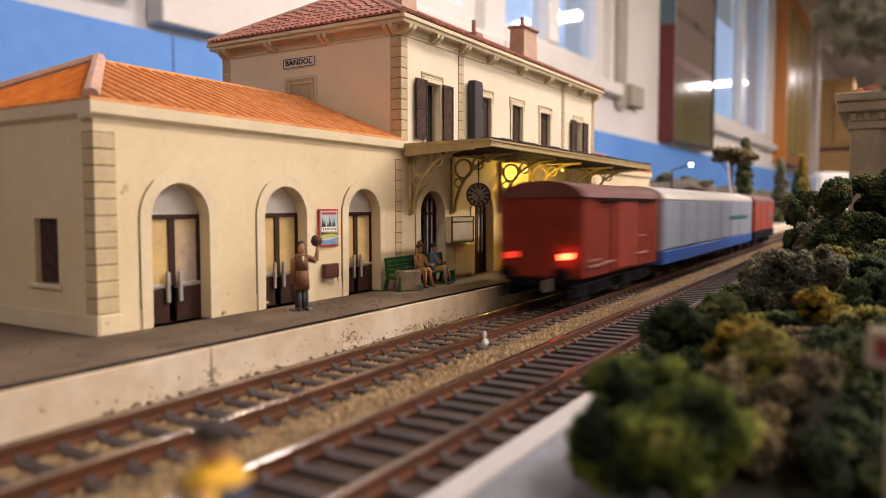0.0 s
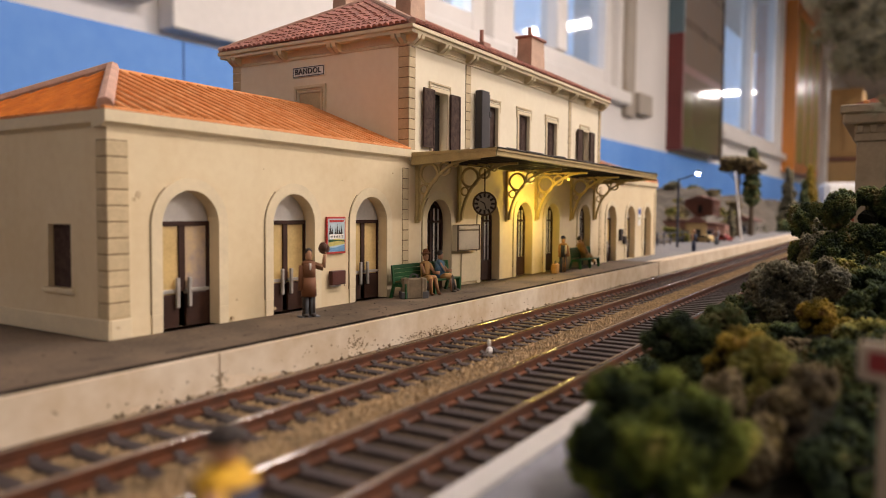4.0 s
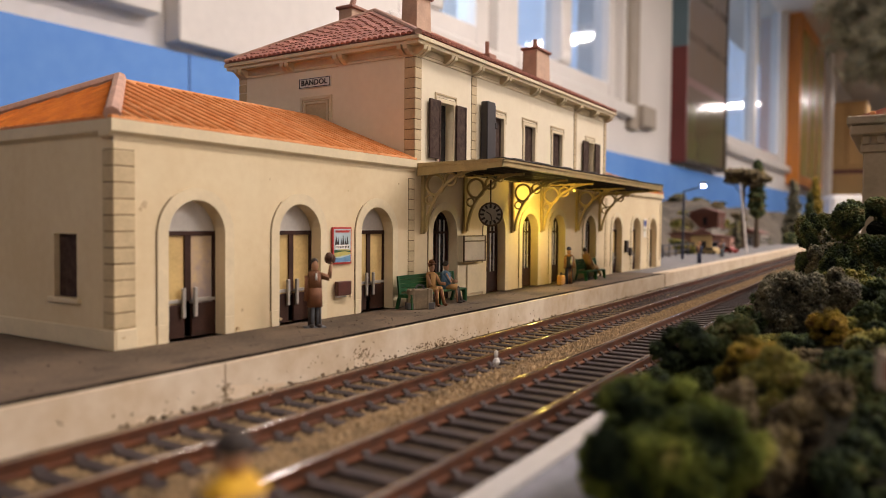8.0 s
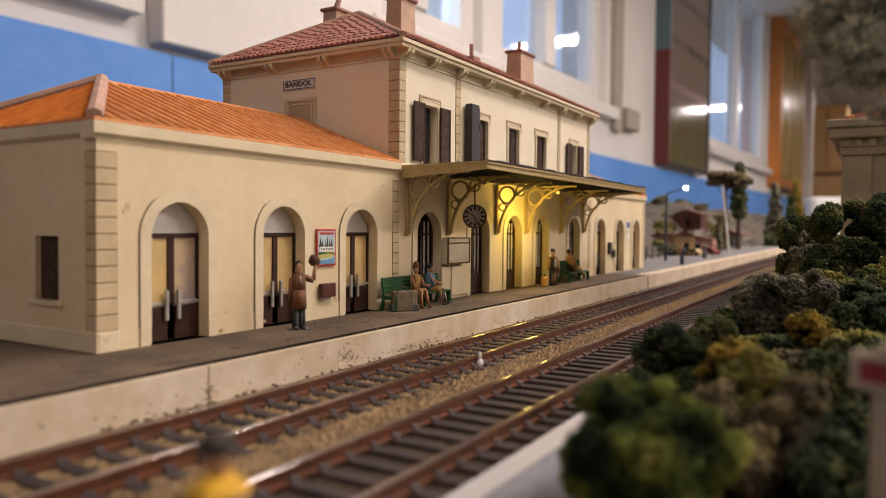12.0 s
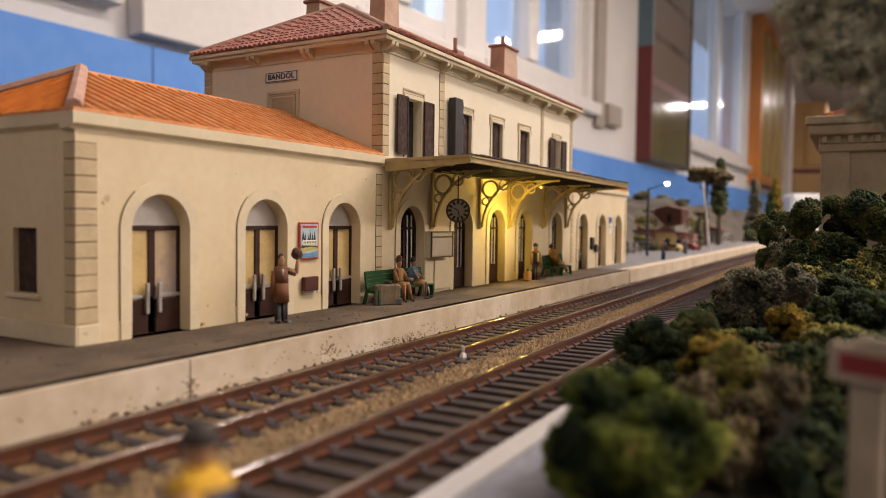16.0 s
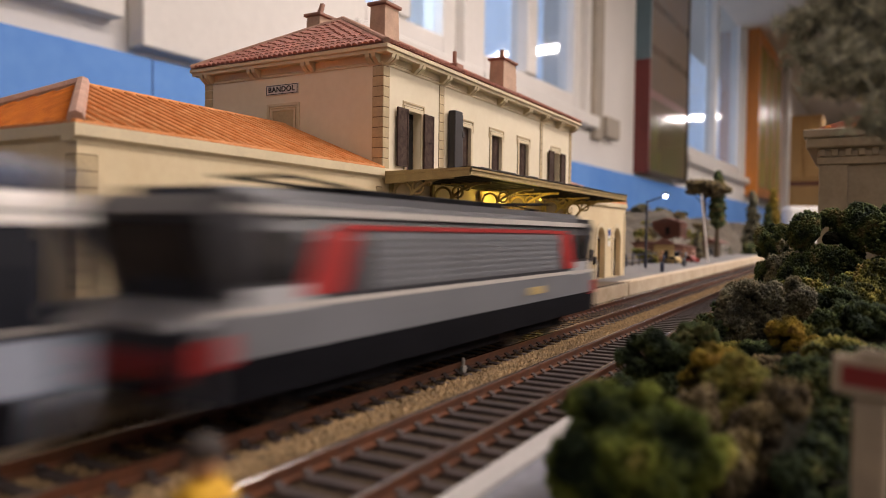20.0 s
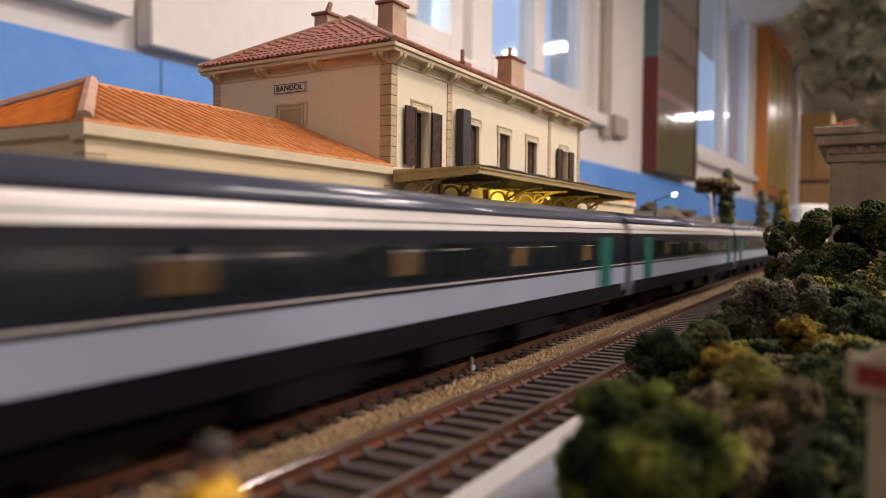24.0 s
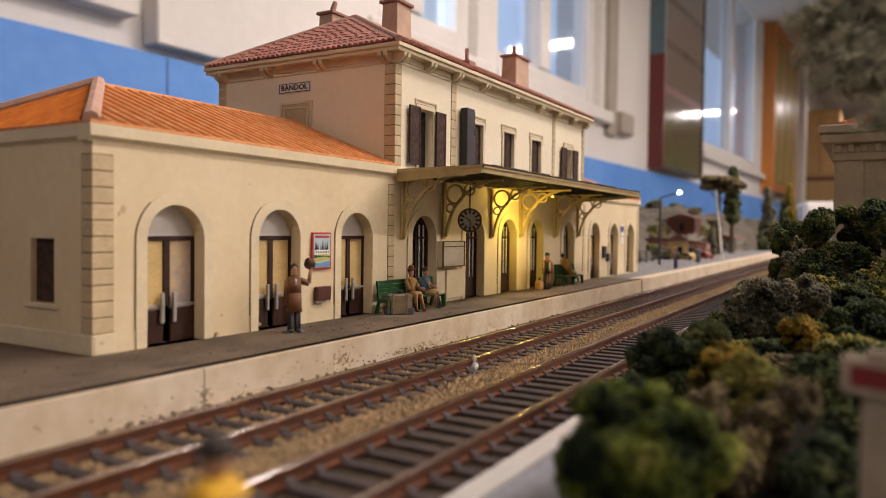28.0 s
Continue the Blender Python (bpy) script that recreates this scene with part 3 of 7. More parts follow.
quoins(X_B + 0.05, X_B + 0.45, 0, 0.53, H_WING + 0.04, 0, wr)
quoins(X_C - 0.42, X_C, 0, 0.53, H_WING + 0.04, 0, wr)
for i in range(10):
    part("quoin", box(B(), X_A - 0.035, X_A, DEPTH - 0.45, DEPTH + 0.035, 5.9 + 0.402 * i, 5.9 + 0.402 * (i + 1) - 0.028, 0.012), M_QUOIN, ws, **U)

# arch surrounds
def surround(c, parent):
    r = ARCH_W / 2
    bm = B()
    ring(bm, (c, -0.025, SPRING), r + 0.165, 0.33, 0.05, 24, "y", 0, math.pi)
    box(bm, c - r - 0.33, c - r, -0.05, 0, 0.5, SPRING)
    box(bm, c + r, c + r + 0.33, -0.05, 0, 0.5, SPRING)
    part("door_surround", bm, M_TRIM, parent, **U)
    # dark line down the surround's left side, painted in for its shadow
    bm = B()
    ring(bm, (c, -0.006, SPRING), r + 0.342, 0.024, 0.012, 14, "y", 0.72 * math.pi, math.pi)
    box(bm, c - r - 0.354, c - r - 0.33, -0.012, 0, 0.5, SPRING)
    part("shadow_joint", bm, M_JOINT, parent, **U)


for c in DOORS_L:
    surround(c, wl)
for c in DOORS_M:
    surround(c, wm)
for c in DOORS_R:
    surround(c, wr)


def wing_door(c, parent):
    """A pair of dark leaves with yellowed panes and long pulls under a white fanlight."""
    r, y = ARCH_W / 2, T
    n = 16
    pts = [(c - r * math.cos(math.pi * i / n), SPRING + r * math.sin(math.pi * i / n)) for i in range(n + 1)]
    d = part("door", box(B(), c - r, c + r, y - 0.06, y + 0.06, SPRING - 0.03, SPRING + 0.10, 0.01), M_DOOR, st, "dark brown double door with yellowed panes", **U)
    part("fanlight", prism(B(), pts, "y", y, y + 0.06), M_TYMP, d, "white filled fanlight", **U)
    part("mullion", box(B(), c - 0.10, c + 0.10, y - 0.05, y + 0.05, 1.0, SPRING - 0.03), M_DOOR, d, **U)
    for s in (-1, 1):
        a, b = sorted((c + s * 0.10, c + s * r))
        part("kick_panel", box(B(), a + 0.01, b - 0.01, y - 0.05, y + 0.05, 0.0, 0.92, 0.02), M_DOOR, d, **U)
        part("mid_rail", box(B(), a, b, y - 0.06, y + 0.05, 0.96, 1.06, 0.01), M_HANDLE, d, **U)
        part("stile", box(B(), c + s * r - (0.09 if s > 0 else 0), c + s * r + (0.09 if s < 0 else 0), y - 0.055, y + 0.05, 0.0, SPRING - 0.03), M_DOOR, d, **U)
        part("pane", box(B(), a, b, y, y + 0.03, 0.92, SPRING - 0.03), M_PANE_GREY if s > 0 and c == DOORS_L[0] else M_PANE, d, "yellowed pane", **U)
        part("pull_handle", box(B(), c + s * 0.2 - 0.06, c + s * 0.2 + 0.06, y - 0.16, y - 0.07, 0.55, 1.38, 0.02), M_HANDLE, d, "grey pull handle", **U)


def french_door(c, parent):
    """A dark glazed door under an arched light, with thin glazing bars."""
    r, y = ARCH_W / 2, T
    n = 16
    pts = [(c - r * math.cos(math.pi * i / n), SPRING + r * math.sin(math.pi * i / n)) for i in range(n + 1)]
    d = part("door", prism(B(), [(c - r, 0), (c + r, 0)] + pts[::-1], "y", y + 0.04, y + 0.07), M_PANE_DARK, st, "dark glazed door with pale glazing bars", **U)
    bm = B()
    ring(bm, (c, y, SPRING), r - 0.06, 0.12, 0.08, 18, "y", 0, math.pi)
    box(bm, c - r, c + r, y - 0.04, y + 0.04, SPRING - 0.05, SPRING + 0.05)
    box(bm, c - r, c - r + 0.12, y - 0.04, y + 0.04, 0, SPRING)
    box(bm, c + r - 0.12, c + r, y - 0.04, y + 0.04, 0, SPRING)
    box(bm, c - 0.08, c + 0.08, y - 0.04, y + 0.04, 0, SPRING + 0.5)
    box(bm, c - r, c + r, y - 0.03, y + 0.04, 0, 0.95)
    part("door_frame", bm, M_DOOR, d, **U)
    for s in (-1, 1):
        for k in (0.28, 0.62):
            part("glazing_bar", box(B(), c + s * k - 0.035, c + s * k + 0.035, y - 0.02, y + 0.02, 0.95, SPRING + 0.55), M_TYMP, d, **U)
    for z in (1.6, 2.25):
        part("glazing_bar", box(B(), c - r + 0.12, c + r - 0.12, y - 0.015, y + 0.015, z - 0.02, z + 0.02), M_DOOR, d, **U)


for c in DOORS_L:
    wing_door(c, wl)
for c in DOORS_R:
    wing_door(c, wr)
for c in DOORS_M:
    french_door(c, wm)

# end wall windows
for a, b in ((1.57, 2.6), (7.4, 8.43)):
    w = part("end_window", box(B(), 0.16, 0.22, a, b, 1.2, 2.85), M_SHUT, st, "small dark boarded end window", **U)
    part("sill", box(B(), -0.1, 0.1, a - 0.18, b + 0.18, 1.06, 1.2, 0.02), M_TRIM, w, **U)

# upper windows, surrounds, shutters
def shutter(x0, x1, y, parent, turn=0.0, z0=5.85, z1=8.22):
    bm = B()
    w = x1 - x0
    box(bm, 0, w, -0.06, 0, z0, z1, 0.01)
    for a, b in ((0, 0.09), (w - 0.09, w)):
        box(bm, a, b, -0.085, -0.058, z0, z1, 0.008)
    for zz in (z0, (z0 + z1) / 2, z1 - 0.1):
        box(bm, 0.09, w - 0.09, -0.08, -0.058, zz, zz + 0.1)
    bmesh.ops.rotate(bm, cent=(0, 0, 0), matrix=Matrix.Rotation(turn, 3, "Z"), verts=bm.verts)
    bmesh.ops.translate(bm, vec=(x0, y, 0), verts=bm.verts)
    return part("shutter", bm, M_SHUT, parent, "weathered dark brown board shutter", **U)


for i, (a, b) in enumerate(W_UP):
    w = part("upper_window", box(B(), a, b, T - 0.05, T + 0.02, 5.75, 8.2), M_PANE_DARK, st, "upper window in a cream surround", **U)
    bm = B()
    box(bm, a - 0.16, a, -0.05, 0, 5.75, 8.36)
    box(bm, b, b + 0.16, -0.05, 0, 5.75, 8.36)
    box(bm, a, b, -0.05, 0, 8.2, 8.36)
    part("window_surround", bm, M_TRIM, w, **U)
    bm = B()
    for x0, x1, z0, z1 in ((a - 0.27, a - 0.20, 8.0, 8.56), (b + 0.20, b + 0.27, 8.0, 8.56), (a - 0.20, b + 0.20, 8.49, 8.56)):
        box(bm, x0, x1, -0.04, 0, z0, z1)
    part("hood_mould", bm, M_QUOIN, w, **U)
    bm = B()
    for x0, x1, z0, z1 in ((a - 0.19, a - 0.16, 5.75, 8.39), (b + 0.16, b + 0.19, 5.75, 8.39), (a - 0.16, b + 0.16, 8.36, 8.39)):
        box(bm, x0, x1, -0.012, 0, z0, z1)
    part("shadow_joint", bm, M_JOINT, w, **U)
    if i in (1, 2, 3):
        shutter(a + 0.01, (a + b) / 2 - 0.01, 0.2, w)
        shutter((a + b) / 2 + 0.01, b - 0.01, 0.2, w)
    else:
        shutter(a - 0.82, a - 0.02, -0.08, w)
        shutter(b + 0.10, b + 0.90, -0.08, w)
        part("curtain", box(B(), a + 0.08, a + 0.42, T - 0.12, T - 0.06, 5.8, 8.1), M_NET, w, "grey net curtain", **U)
        part("casement", box(B(), a + 0.45, a + 0.6, T - 0.15, T - 0.05, 5.75, 8.2), mat("red_brown_casement", (0.12, 0.03, 0.02), 0.5), w, **U)

# string course at the wing's level, frieze and eaves of the main block
part("string_course", box(B(), X_A - 0.04, X_B + 0.04, -0.09, 0.0, 5.24, 5.66, 0.03), M_TRIM, wu, **U)
for bx in ((X_A - 0.05, X_B + 0.05, -0.05, 0.0), (X_A - 0.05, X_A, 0.0, DEPTH + 0.05), (X_B, X_B + 0.05, 0.0, DEPTH + 0.05)):
    part("frieze_moulding", box(B(), *bx, H_MAIN - 0.14, H_MAIN - 0.04, 0.02), M_TRIM, wu, **U)
O = 0.42
eaves = part("roof_cornice", box(B(), X_A - O - 0.09, X_B + O + 0.09, -O - 0.09, DEPTH + O + 0.09, 10.26, 10.42, 0.02), M_TRIM, st, "moulded cream eaves", **U)
part("soffit", box(B(), X_A - O, X_B + O, -O, DEPTH + O, 10.12, 10.258), M_TRIM, eaves, **U)
part("frieze", box(B(), X_A - 0.05, X_B + 0.05, -0.05, DEPTH + 0.05, H_MAIN, 10.12), M_TRIM, eaves, **U)


def bracket(x, y, turn):
    bm = B()
    for s in (-0.14, 0.14):
        prism(bm, [(0, -0.12), (-0.16, -0.10), (-0.42, 0.08), (-0.46, 0.24), (0, 0.24)], "x", s - 0.1, s + 0.1)
    bmesh.ops.rotate(bm, cent=(0, 0, 0), matrix=Matrix.Rotation(turn, 3, "Z"), verts=bm.verts)
    bmesh.ops.translate(bm, vec=(x, y, 9.89), verts=bm.verts)
    part("eaves_bracket", bm, M_TRIM, eaves, **U)


for x in (X_A + 0.2, 15.2, 17.55, 20.2, 23.5, 26.9, 29.45, 32.0, X_B - 0.2):
    bracket(x, 0, 0)
for y in (0.35, 3.6, 6.6, DEPTH - 0.3):
    bracket(X_A, y, -math.pi / 2)


# roofs: columns of round tiles laid up each slope
def slope(par, material, e0, e1, r0, r1, pitch, rad, rows=1, single=False, name="tile_column", rise=1.0):
    """Tiles on the plane through the eave e0-e1 and the ridge r0-r1."""
    e0, e1, r0, r1 = (Vector(v) for v in (e0, e1, r0, r1))
    along = (e1 - e0).normalized()
    up0 = (r0 - e0)
    up = (up0 - along * up0.dot(along)).normalized()
    nrm = along.cross(up).normalized()
    if nrm.z < 0:
        nrm = -nrm
    L, Hh = (e1 - e0).length, (up0 - along * up0.dot(along)).length
    a0, a1 = up0.dot(along), (r1 - e0).dot(along)
    bm = B()
    vs = [bm.verts.new(v) for v in (e0, e1, r1, r0)] if (r1 - r0).length > 1e-4 else [bm.verts.new(v) for v in (e0, e1, r0)]
    fc = bm.faces.new(vs)
    bmesh.ops.recalc_face_normals(bm, faces=[fc])
    if fc.normal.dot(nrm) < 0:
        fc.normal_flip()
    ext = bmesh.ops.extrude_face_region(bm, geom=[fc])
    bmesh.ops.translate(bm, vec=-nrm * 0.1, verts=[v for v in ext["geom"] if isinstance(v, bmesh.types.BMVert)])
    bmesh.ops.recalc_face_normals(bm, faces=bm.faces)
    base = part("roof_slope", bm, M_TILE_PAN if material is M_TILE_J else material, par, **U)
    joined, roll_shades = B(), B()
    n = int(L / pitch)
    for i in range(n):
        s = (i + 0.5) * L / n
        if s < a0:
            h = Hh * s / a0
        elif s > a1:
            h = Hh * (L - s) / max(L - a1, 1e-6)
        else:
            h = Hh
        h -= 0.05
        if h < 0.25:
            continue
        tb = B() if single else joined
        k = max(1, int(h * rows))
        for j in range(k):
            u0, u1 = h * j / k, h * (j + 1) / k + (0.06 if rows > 1 else 0)
            ringv = []
            for u, lift in ((u0, 0.05 if rows > 1 else 0.0), (u1, 0.0)):
                row = []
                for q in range(6):
                    a = math.pi * q / 5
                    row.append(tb.verts.new(e0 + along * (s - rad * math.cos(a)) + up * u + nrm * (rad * rise * math.sin(a) + lift)))
                ringv.append(row)
            for q in range(5):
                f = tb.faces.new((ringv[0][q], ringv[0][q + 1], ringv[1][q + 1], ringv[1][q]))
            tb.faces.new(ringv[0][::-1])
        # a dark strip beside each roll paints in its shade
        if single or material is M_TILE_J:
            q0 = e0 + along * (s - rad - 0.075)
            roll_shade = [roll_shades.verts.new(v) for v in (q0 + nrm * 0.006, q0 + along * 0.08 + nrm * 0.006, q0 + along * 0.08 + up * h + nrm * 0.006, q0 + up * h + nrm * 0.006)]
            roll_shades.faces.new(roll_shade)
        if single:
            bmesh.ops.recalc_face_normals(tb, faces=tb.faces)
            part(name, tb, M_TILE, base, **U)
    if len(roll_shades.faces):
        part("tile_seams", roll_shades, M_GAP, base, **U)["kind"] = "stuff"
    else:
        roll_shades.free()
    if not single:
        bmesh.ops.recalc_face_normals(joined, faces=joined.faces)
        ob = part("roof_tiles", joined, material, base, **U)
        ob["kind"] = "stuff"
    else:
        joined.free()
    return base


ZE, ZR = 5.68, 7.66
for bx in ((-0.13, X_A, -0.13, -0.05), (-0.13, -0.05, -0.05, DEPTH + 0.1), (X_B, X_C + 0.13, -0.13, -0.05)):
    part("eave_lip", box(B(), *bx, ZE - 0.01, ZE + 0.075, 0.015), M_TILE, st, "pale orange eaves lip", **U)
slope(st, M_TILE_J, (-0.1, -0.1, ZE), (X_A, -0.1, ZE), (3.58, 5, ZR), (X_A, 5, ZR), 0.44, 0.085, single=True, rise=1.1)
slope(st, M_TILE_J, (-0.1, DEPTH + 0.1, ZE), (-0.1, -0.1, ZE), (3.58, 5, ZR), (3.58, 5, ZR), 0.44, 0.085, rise=1.1)
slope(st, M_TILE_J, (X_A, DEPTH + 0.1, ZE), (-0.1, DEPTH + 0.1, ZE), (X_A, 5, ZR), (3.58, 5, ZR), 0.44, 0.085, rise=1.1)
slope(st, M_TILE_J, (X_B, -0.1, ZE), (X_C + 0.1, -0.1, ZE), (X_B, 5, ZR), (X_C - 3.5, 5, ZR), 0.44, 0.085, rise=1.1)
slope(st, M_TILE_J, (X_C + 0.1, -0.1, ZE), (X_C + 0.1, DEPTH + 0.1, ZE), (X_C - 3.5, 5, ZR), (X_C - 3.5, 5, ZR), 0.44, 0.085, rise=1.1)
slope(st, M_TILE_J, (X_C + 0.1, DEPTH + 0.1, ZE), (X_B, DEPTH + 0.1, ZE), (X_C - 3.5, 5, ZR), (X_B, 5, ZR), 0.44, 0.085, rise=1.1)
for a, b in (((-0.1, -0.1, ZE + 0.06), (3.58, 5, ZR + 0.08)), ((-0.1, DEPTH + 0.1, ZE + 0.06), (3.58, 5, ZR + 0.08)), ((X_C + 0.1, -0.1, ZE + 0.06), (X_C - 3.5, 5, ZR + 0.08))):
    a, b = Vector(a).lerp(Vector(b), 0.012), Vector(b)
    bm = rod(B(), a, b, 0.2, seg=8)
    part("hip_tile", bm, M_RIDGE, st, "pale mortared hip tiles", **U)
for a, b in (((3.58, 5, ZR), (X_A, 5, ZR)), ((X_B, 5, ZR), (X_C - 3.5, 5, ZR))):
    part("ridge_tile", rod(B(), a, b, 0.10, seg=10), M_TILE, st, "orange ridge tiles", **U)
O2 = 0.47
A0, A1, A2, A3 = (X_A - O2, -O2, 10.43), (X_B + O2, -O2, 10.43), (X_B + O2, DEPTH + O2, 10.43), (X_A - O2, DEPTH + O2, 10.43)
R0, R1 = (16.9, 5, 13.1), (X_B - 3.95, 5, 13.1)
for e0, e1, r0, r1 in ((A0, A1, R0, R1), (A1, A2, R1, R1), (A2, A3, R1, R0), (A3, A0, R0, R0)):
    slope(st, M_TILE_RED, e0, e1, r0, r1, 0.27, 0.12, rows=2.4)
for a, b in ((A0, R0), (A3, R0), (A1, R1), (A2, R1), (R0, R1)):
    a, b = Vector(a) + Vector((0, 0, 0.07)), Vector(b) + Vector((0, 0, 0.07))
    part("hip_tile", rod(B(), a, b, 0.14, seg=10), M_RIDGE, st, "pale mortared hip tiles", **U)


def chimney(x, y, z0, z1, w, d, lean=0.0):
    bm = box(B(), x - w / 2, x + w / 2, y - d / 2, y + d / 2, z0, z1)
    for v in bm.verts:
        if v.co.z < z1 - 0.1:
            v.co.x, v.co.y = x + (v.co.x - x) * 1.14, y + (v.co.y - y) * 1.1
    bmesh.ops.bevel(bm, geom=list(bm.edges), offset=0.02, segments=1, affect="EDGES")
    c = part("chimney", bm, M_CHIM, st, "pale rendered chimney with a brick cap", **U)
    part("cap", box(B(), x - w / 2 - 0.12, x + w / 2 + 0.12, y - d / 2 - 0.12, y + d / 2 + 0.12, z1, z1 + 0.15, 0.03), M_CHIMCAP, c, **U)
    part("pot", rod(B(), (x - w * 0.1, y, z1 + 0.15), (x - w * 0.1 + lean, y, z1 + 0.75), 0.16, 0.12, 10), M_CHIMCAP, c, **U)


chimney(17.35, 6.7, 11.6, 13.5, 1.15, 0.8, 0.25)
chimney(16.75, 2.55, 11.0, 13.3, 1.1, 0.8)
chimney(29.4, 2.5, 11.2, 13.45, 1.75, 0.9)
vp = part("vent_pipe", rod(B(), (23.5, 2.6, 11.9), (23.5, 2.6, 12.85), 0.11, seg=8), M_CHIMCAP, st, "thin brown vent pipe", **U)
part("base_block", box(B(), 23.2, 24.0, 2.3, 2.9, 11.7, 12.2, 0.04), M_CHIMCAP, vp, **U)

# ceiling and floor inside, so that no light leaks
part("inner_floor", box(B(), T, X_C - T, T + 0.1, DEPTH - T, -0.02, 0.02), M_GAP, st, **U)

# the canopy
XC0, XC1, YC = 13.1, 34.0, -3.75
can = part("canopy", prism(B(), [(0, 5.34), (YC, 5.46), (YC, 5.55), (0, 5.52)], "x", XC0, XC1), M_CANTOP, st, "ochre-edged platform canopy on iron brackets", **U)
part("end_fascia", prism(B(), [(-0.09, 5.06), (YC - 0.08, 5.30), (YC - 0.08, 5.52), (-0.09, 5.42)], "x", XC0 - 0.1, XC0), M_IRON, can, "ochre end fascia", **U)
part("end_fascia", prism(B(), [(-0.09, 5.06), (YC - 0.08, 5.30), (YC - 0.08, 5.52), (-0.09, 5.42)], "x", XC1, XC1 + 0.1), M_IRON, can, "ochre end fascia", **U)
part("front_fascia", box(B(), XC0 - 0.1, XC1 + 0.1, YC - 0.08, YC, 5.32, 5.60, 0.02), M_IRON, can, "ochre front fascia", **U)
part("front_lip", box(B(), XC0 - 0.14, XC1 + 0.14, YC - 0.13, YC - 0.08, 5.50, 5.60, 0.015), M_IRON, can, "moulded lip of the fascia", **U)

for a in (XC0 - 0.15, XC1):
    part("end_lip", prism(B(), [(-0.09, 5.42), (YC - 0.13, 5.52), (YC - 0.13, 5.61), (-0.09, 5.56)], "x", a, a + 0.15), M_IRON, can, "moulded lip of the end fascia", **U)
for i in range(7):
    y = -0.5 - 0.5 * i
    part("ceiling_batten", box(B(), XC0 + 0.02, XC1 - 0.02, y - 0.03, y + 0.03, 5.24 - 0.032 * y, 5.345 - 0.032 * y), M_CANTOP, can, **U)
edge_r = random.Random(31)
for i in range(26):
    x = XC0 - 0.05 + (XC1 - XC0) * i / 26
    part("roofing_edge", box(B(), x, x + (XC1 - XC0) / 26 - 0.02 * edge_r.random(), YC - 0.16, YC + 0.3, 5.605, 5.645 + 0.05 * edge_r.random(), 0.01), M_CANTOP, can, "dark uneven roofing edge", **U)


def canopy_bracket(x, m):
    bm = B()
    box(bm, x - 0.10, x + 0.10, -0.14, -0.02, 3.05, 5.3)
    prism(bm, [(-0.02, 2.78), (-0.10, 2.82), (-0.19, 3.05), (-0.02, 3.05)], "x", x - 0.13, x + 0.13)
    ring(bm, (x, -2.72, 2.78), 2.52, 0.10, 0.13, 20, "x", 0.04, math.pi / 2 - 0.06)
    ring(bm, (x, -0.62, 4.74), 0.40, 0.09, 0.11, 22, "x")
    ring(bm, (x, -1.34, 4.93), 0.24, 0.07, 0.11, 16, "x")
    ring(bm, (x, -0.38, 4.14), 0.18, 0.06, 0.11, 14, "x")
    ring(bm, (x, -1.80, 5.12), 0.13, 0.05, 0.11, 12, "x")
    box(bm, x - 0.06, x + 0.06, -2.9, -0.12, 5.24, 5.33)
    part("bracket", bm, m, can, "cast iron scroll bracket", **U)


for x in (13.5, 16.75, 21.4, 24.8, 29.75, 33.6):
    canopy_bracket(x, M_IRON)
# ---- trains on the platform track ----
M_WAGON = mat("red_brown_wagon", (0.25, 0.030, 0.015), 0.6, 0.25, 120, 0.15, spec=0.2)
M_MARK = mat("faded_marking_paint", (0.34, 0.20, 0.16), 0.6, 0.2, 300, 0.0)
M_WAGON3 = mat("bright_red_van", (0.36, 0.045, 0.022), 0.5, 0.2, 120, 0.1)
M_WROOF = mat("red_brown_wagon_roof", (0.13, 0.022, 0.015), 0.6, 0.2, 120, 0.1)
M_BLACK = mat("black_underframe", (0.007, 0.007, 0.010), 0.6, 0.3, 200, 0.1, spec=0.06)
M_GREY = mat("pale_grey_coach", (0.33, 0.365, 0.45), 0.28, 0.08, 80, 0.03)
M_NAVY = mat("dark_grey_coach", (0.010, 0.012, 0.019), 0.3, 0.1, 80, 0.03, spec=0.2)
M_CREAM = mat("white_coach_band", (0.60, 0.56, 0.52), 0.3, 0.08, 80, 0.03)
M_GREEN = mat("green_coach_door", (0.012, 0.12, 0.10), 0.35, 0.1, 100, 0.03)
M_CWIN = mat("tinted_coach_window", (0.012, 0.018, 0.018), 0.06, 0.1, 80, 0.0, spec=0.5)
M_ENDG = mat("dark_green_end_door", (0.012, 0.05, 0.04), 0.4, 0.1, 100, 0.03)
M_CRED = mat("red_livery", (0.42, 0.03, 0.03), 0.35, 0.1, 100, 0.03)
M_LOCO = mat("grey_locomotive", (0.19, 0.195, 0.215), 0.35, 0.1, 80, 0.04)
M_LOCOD = mat("dark_locomotive_panel", (0.032, 0.032, 0.040), 0.4, 0.12, 80, 0.04)
M_LOCOP = mat("pale_panel_highlight", (0.50, 0.50, 0.52), 0.3, 0.1, 80, 0.03)
M_CROOF = mat("glossy_blue_grey_roof", (0.075, 0.085, 0.125), 0.2, 0.1, 80, 0.02)
M_BLUEW = mat("blue_wagon_frame", (0.03, 0.10, 0.38), 0.4, 0.15, 100, 0.05)
M_LAMP = mat("red_tail_lamp", (0.5, 0.02, 0.01), 0.3, 0.0, 100, 0, emit=(1.0, 0.065, 0.022), power=17)
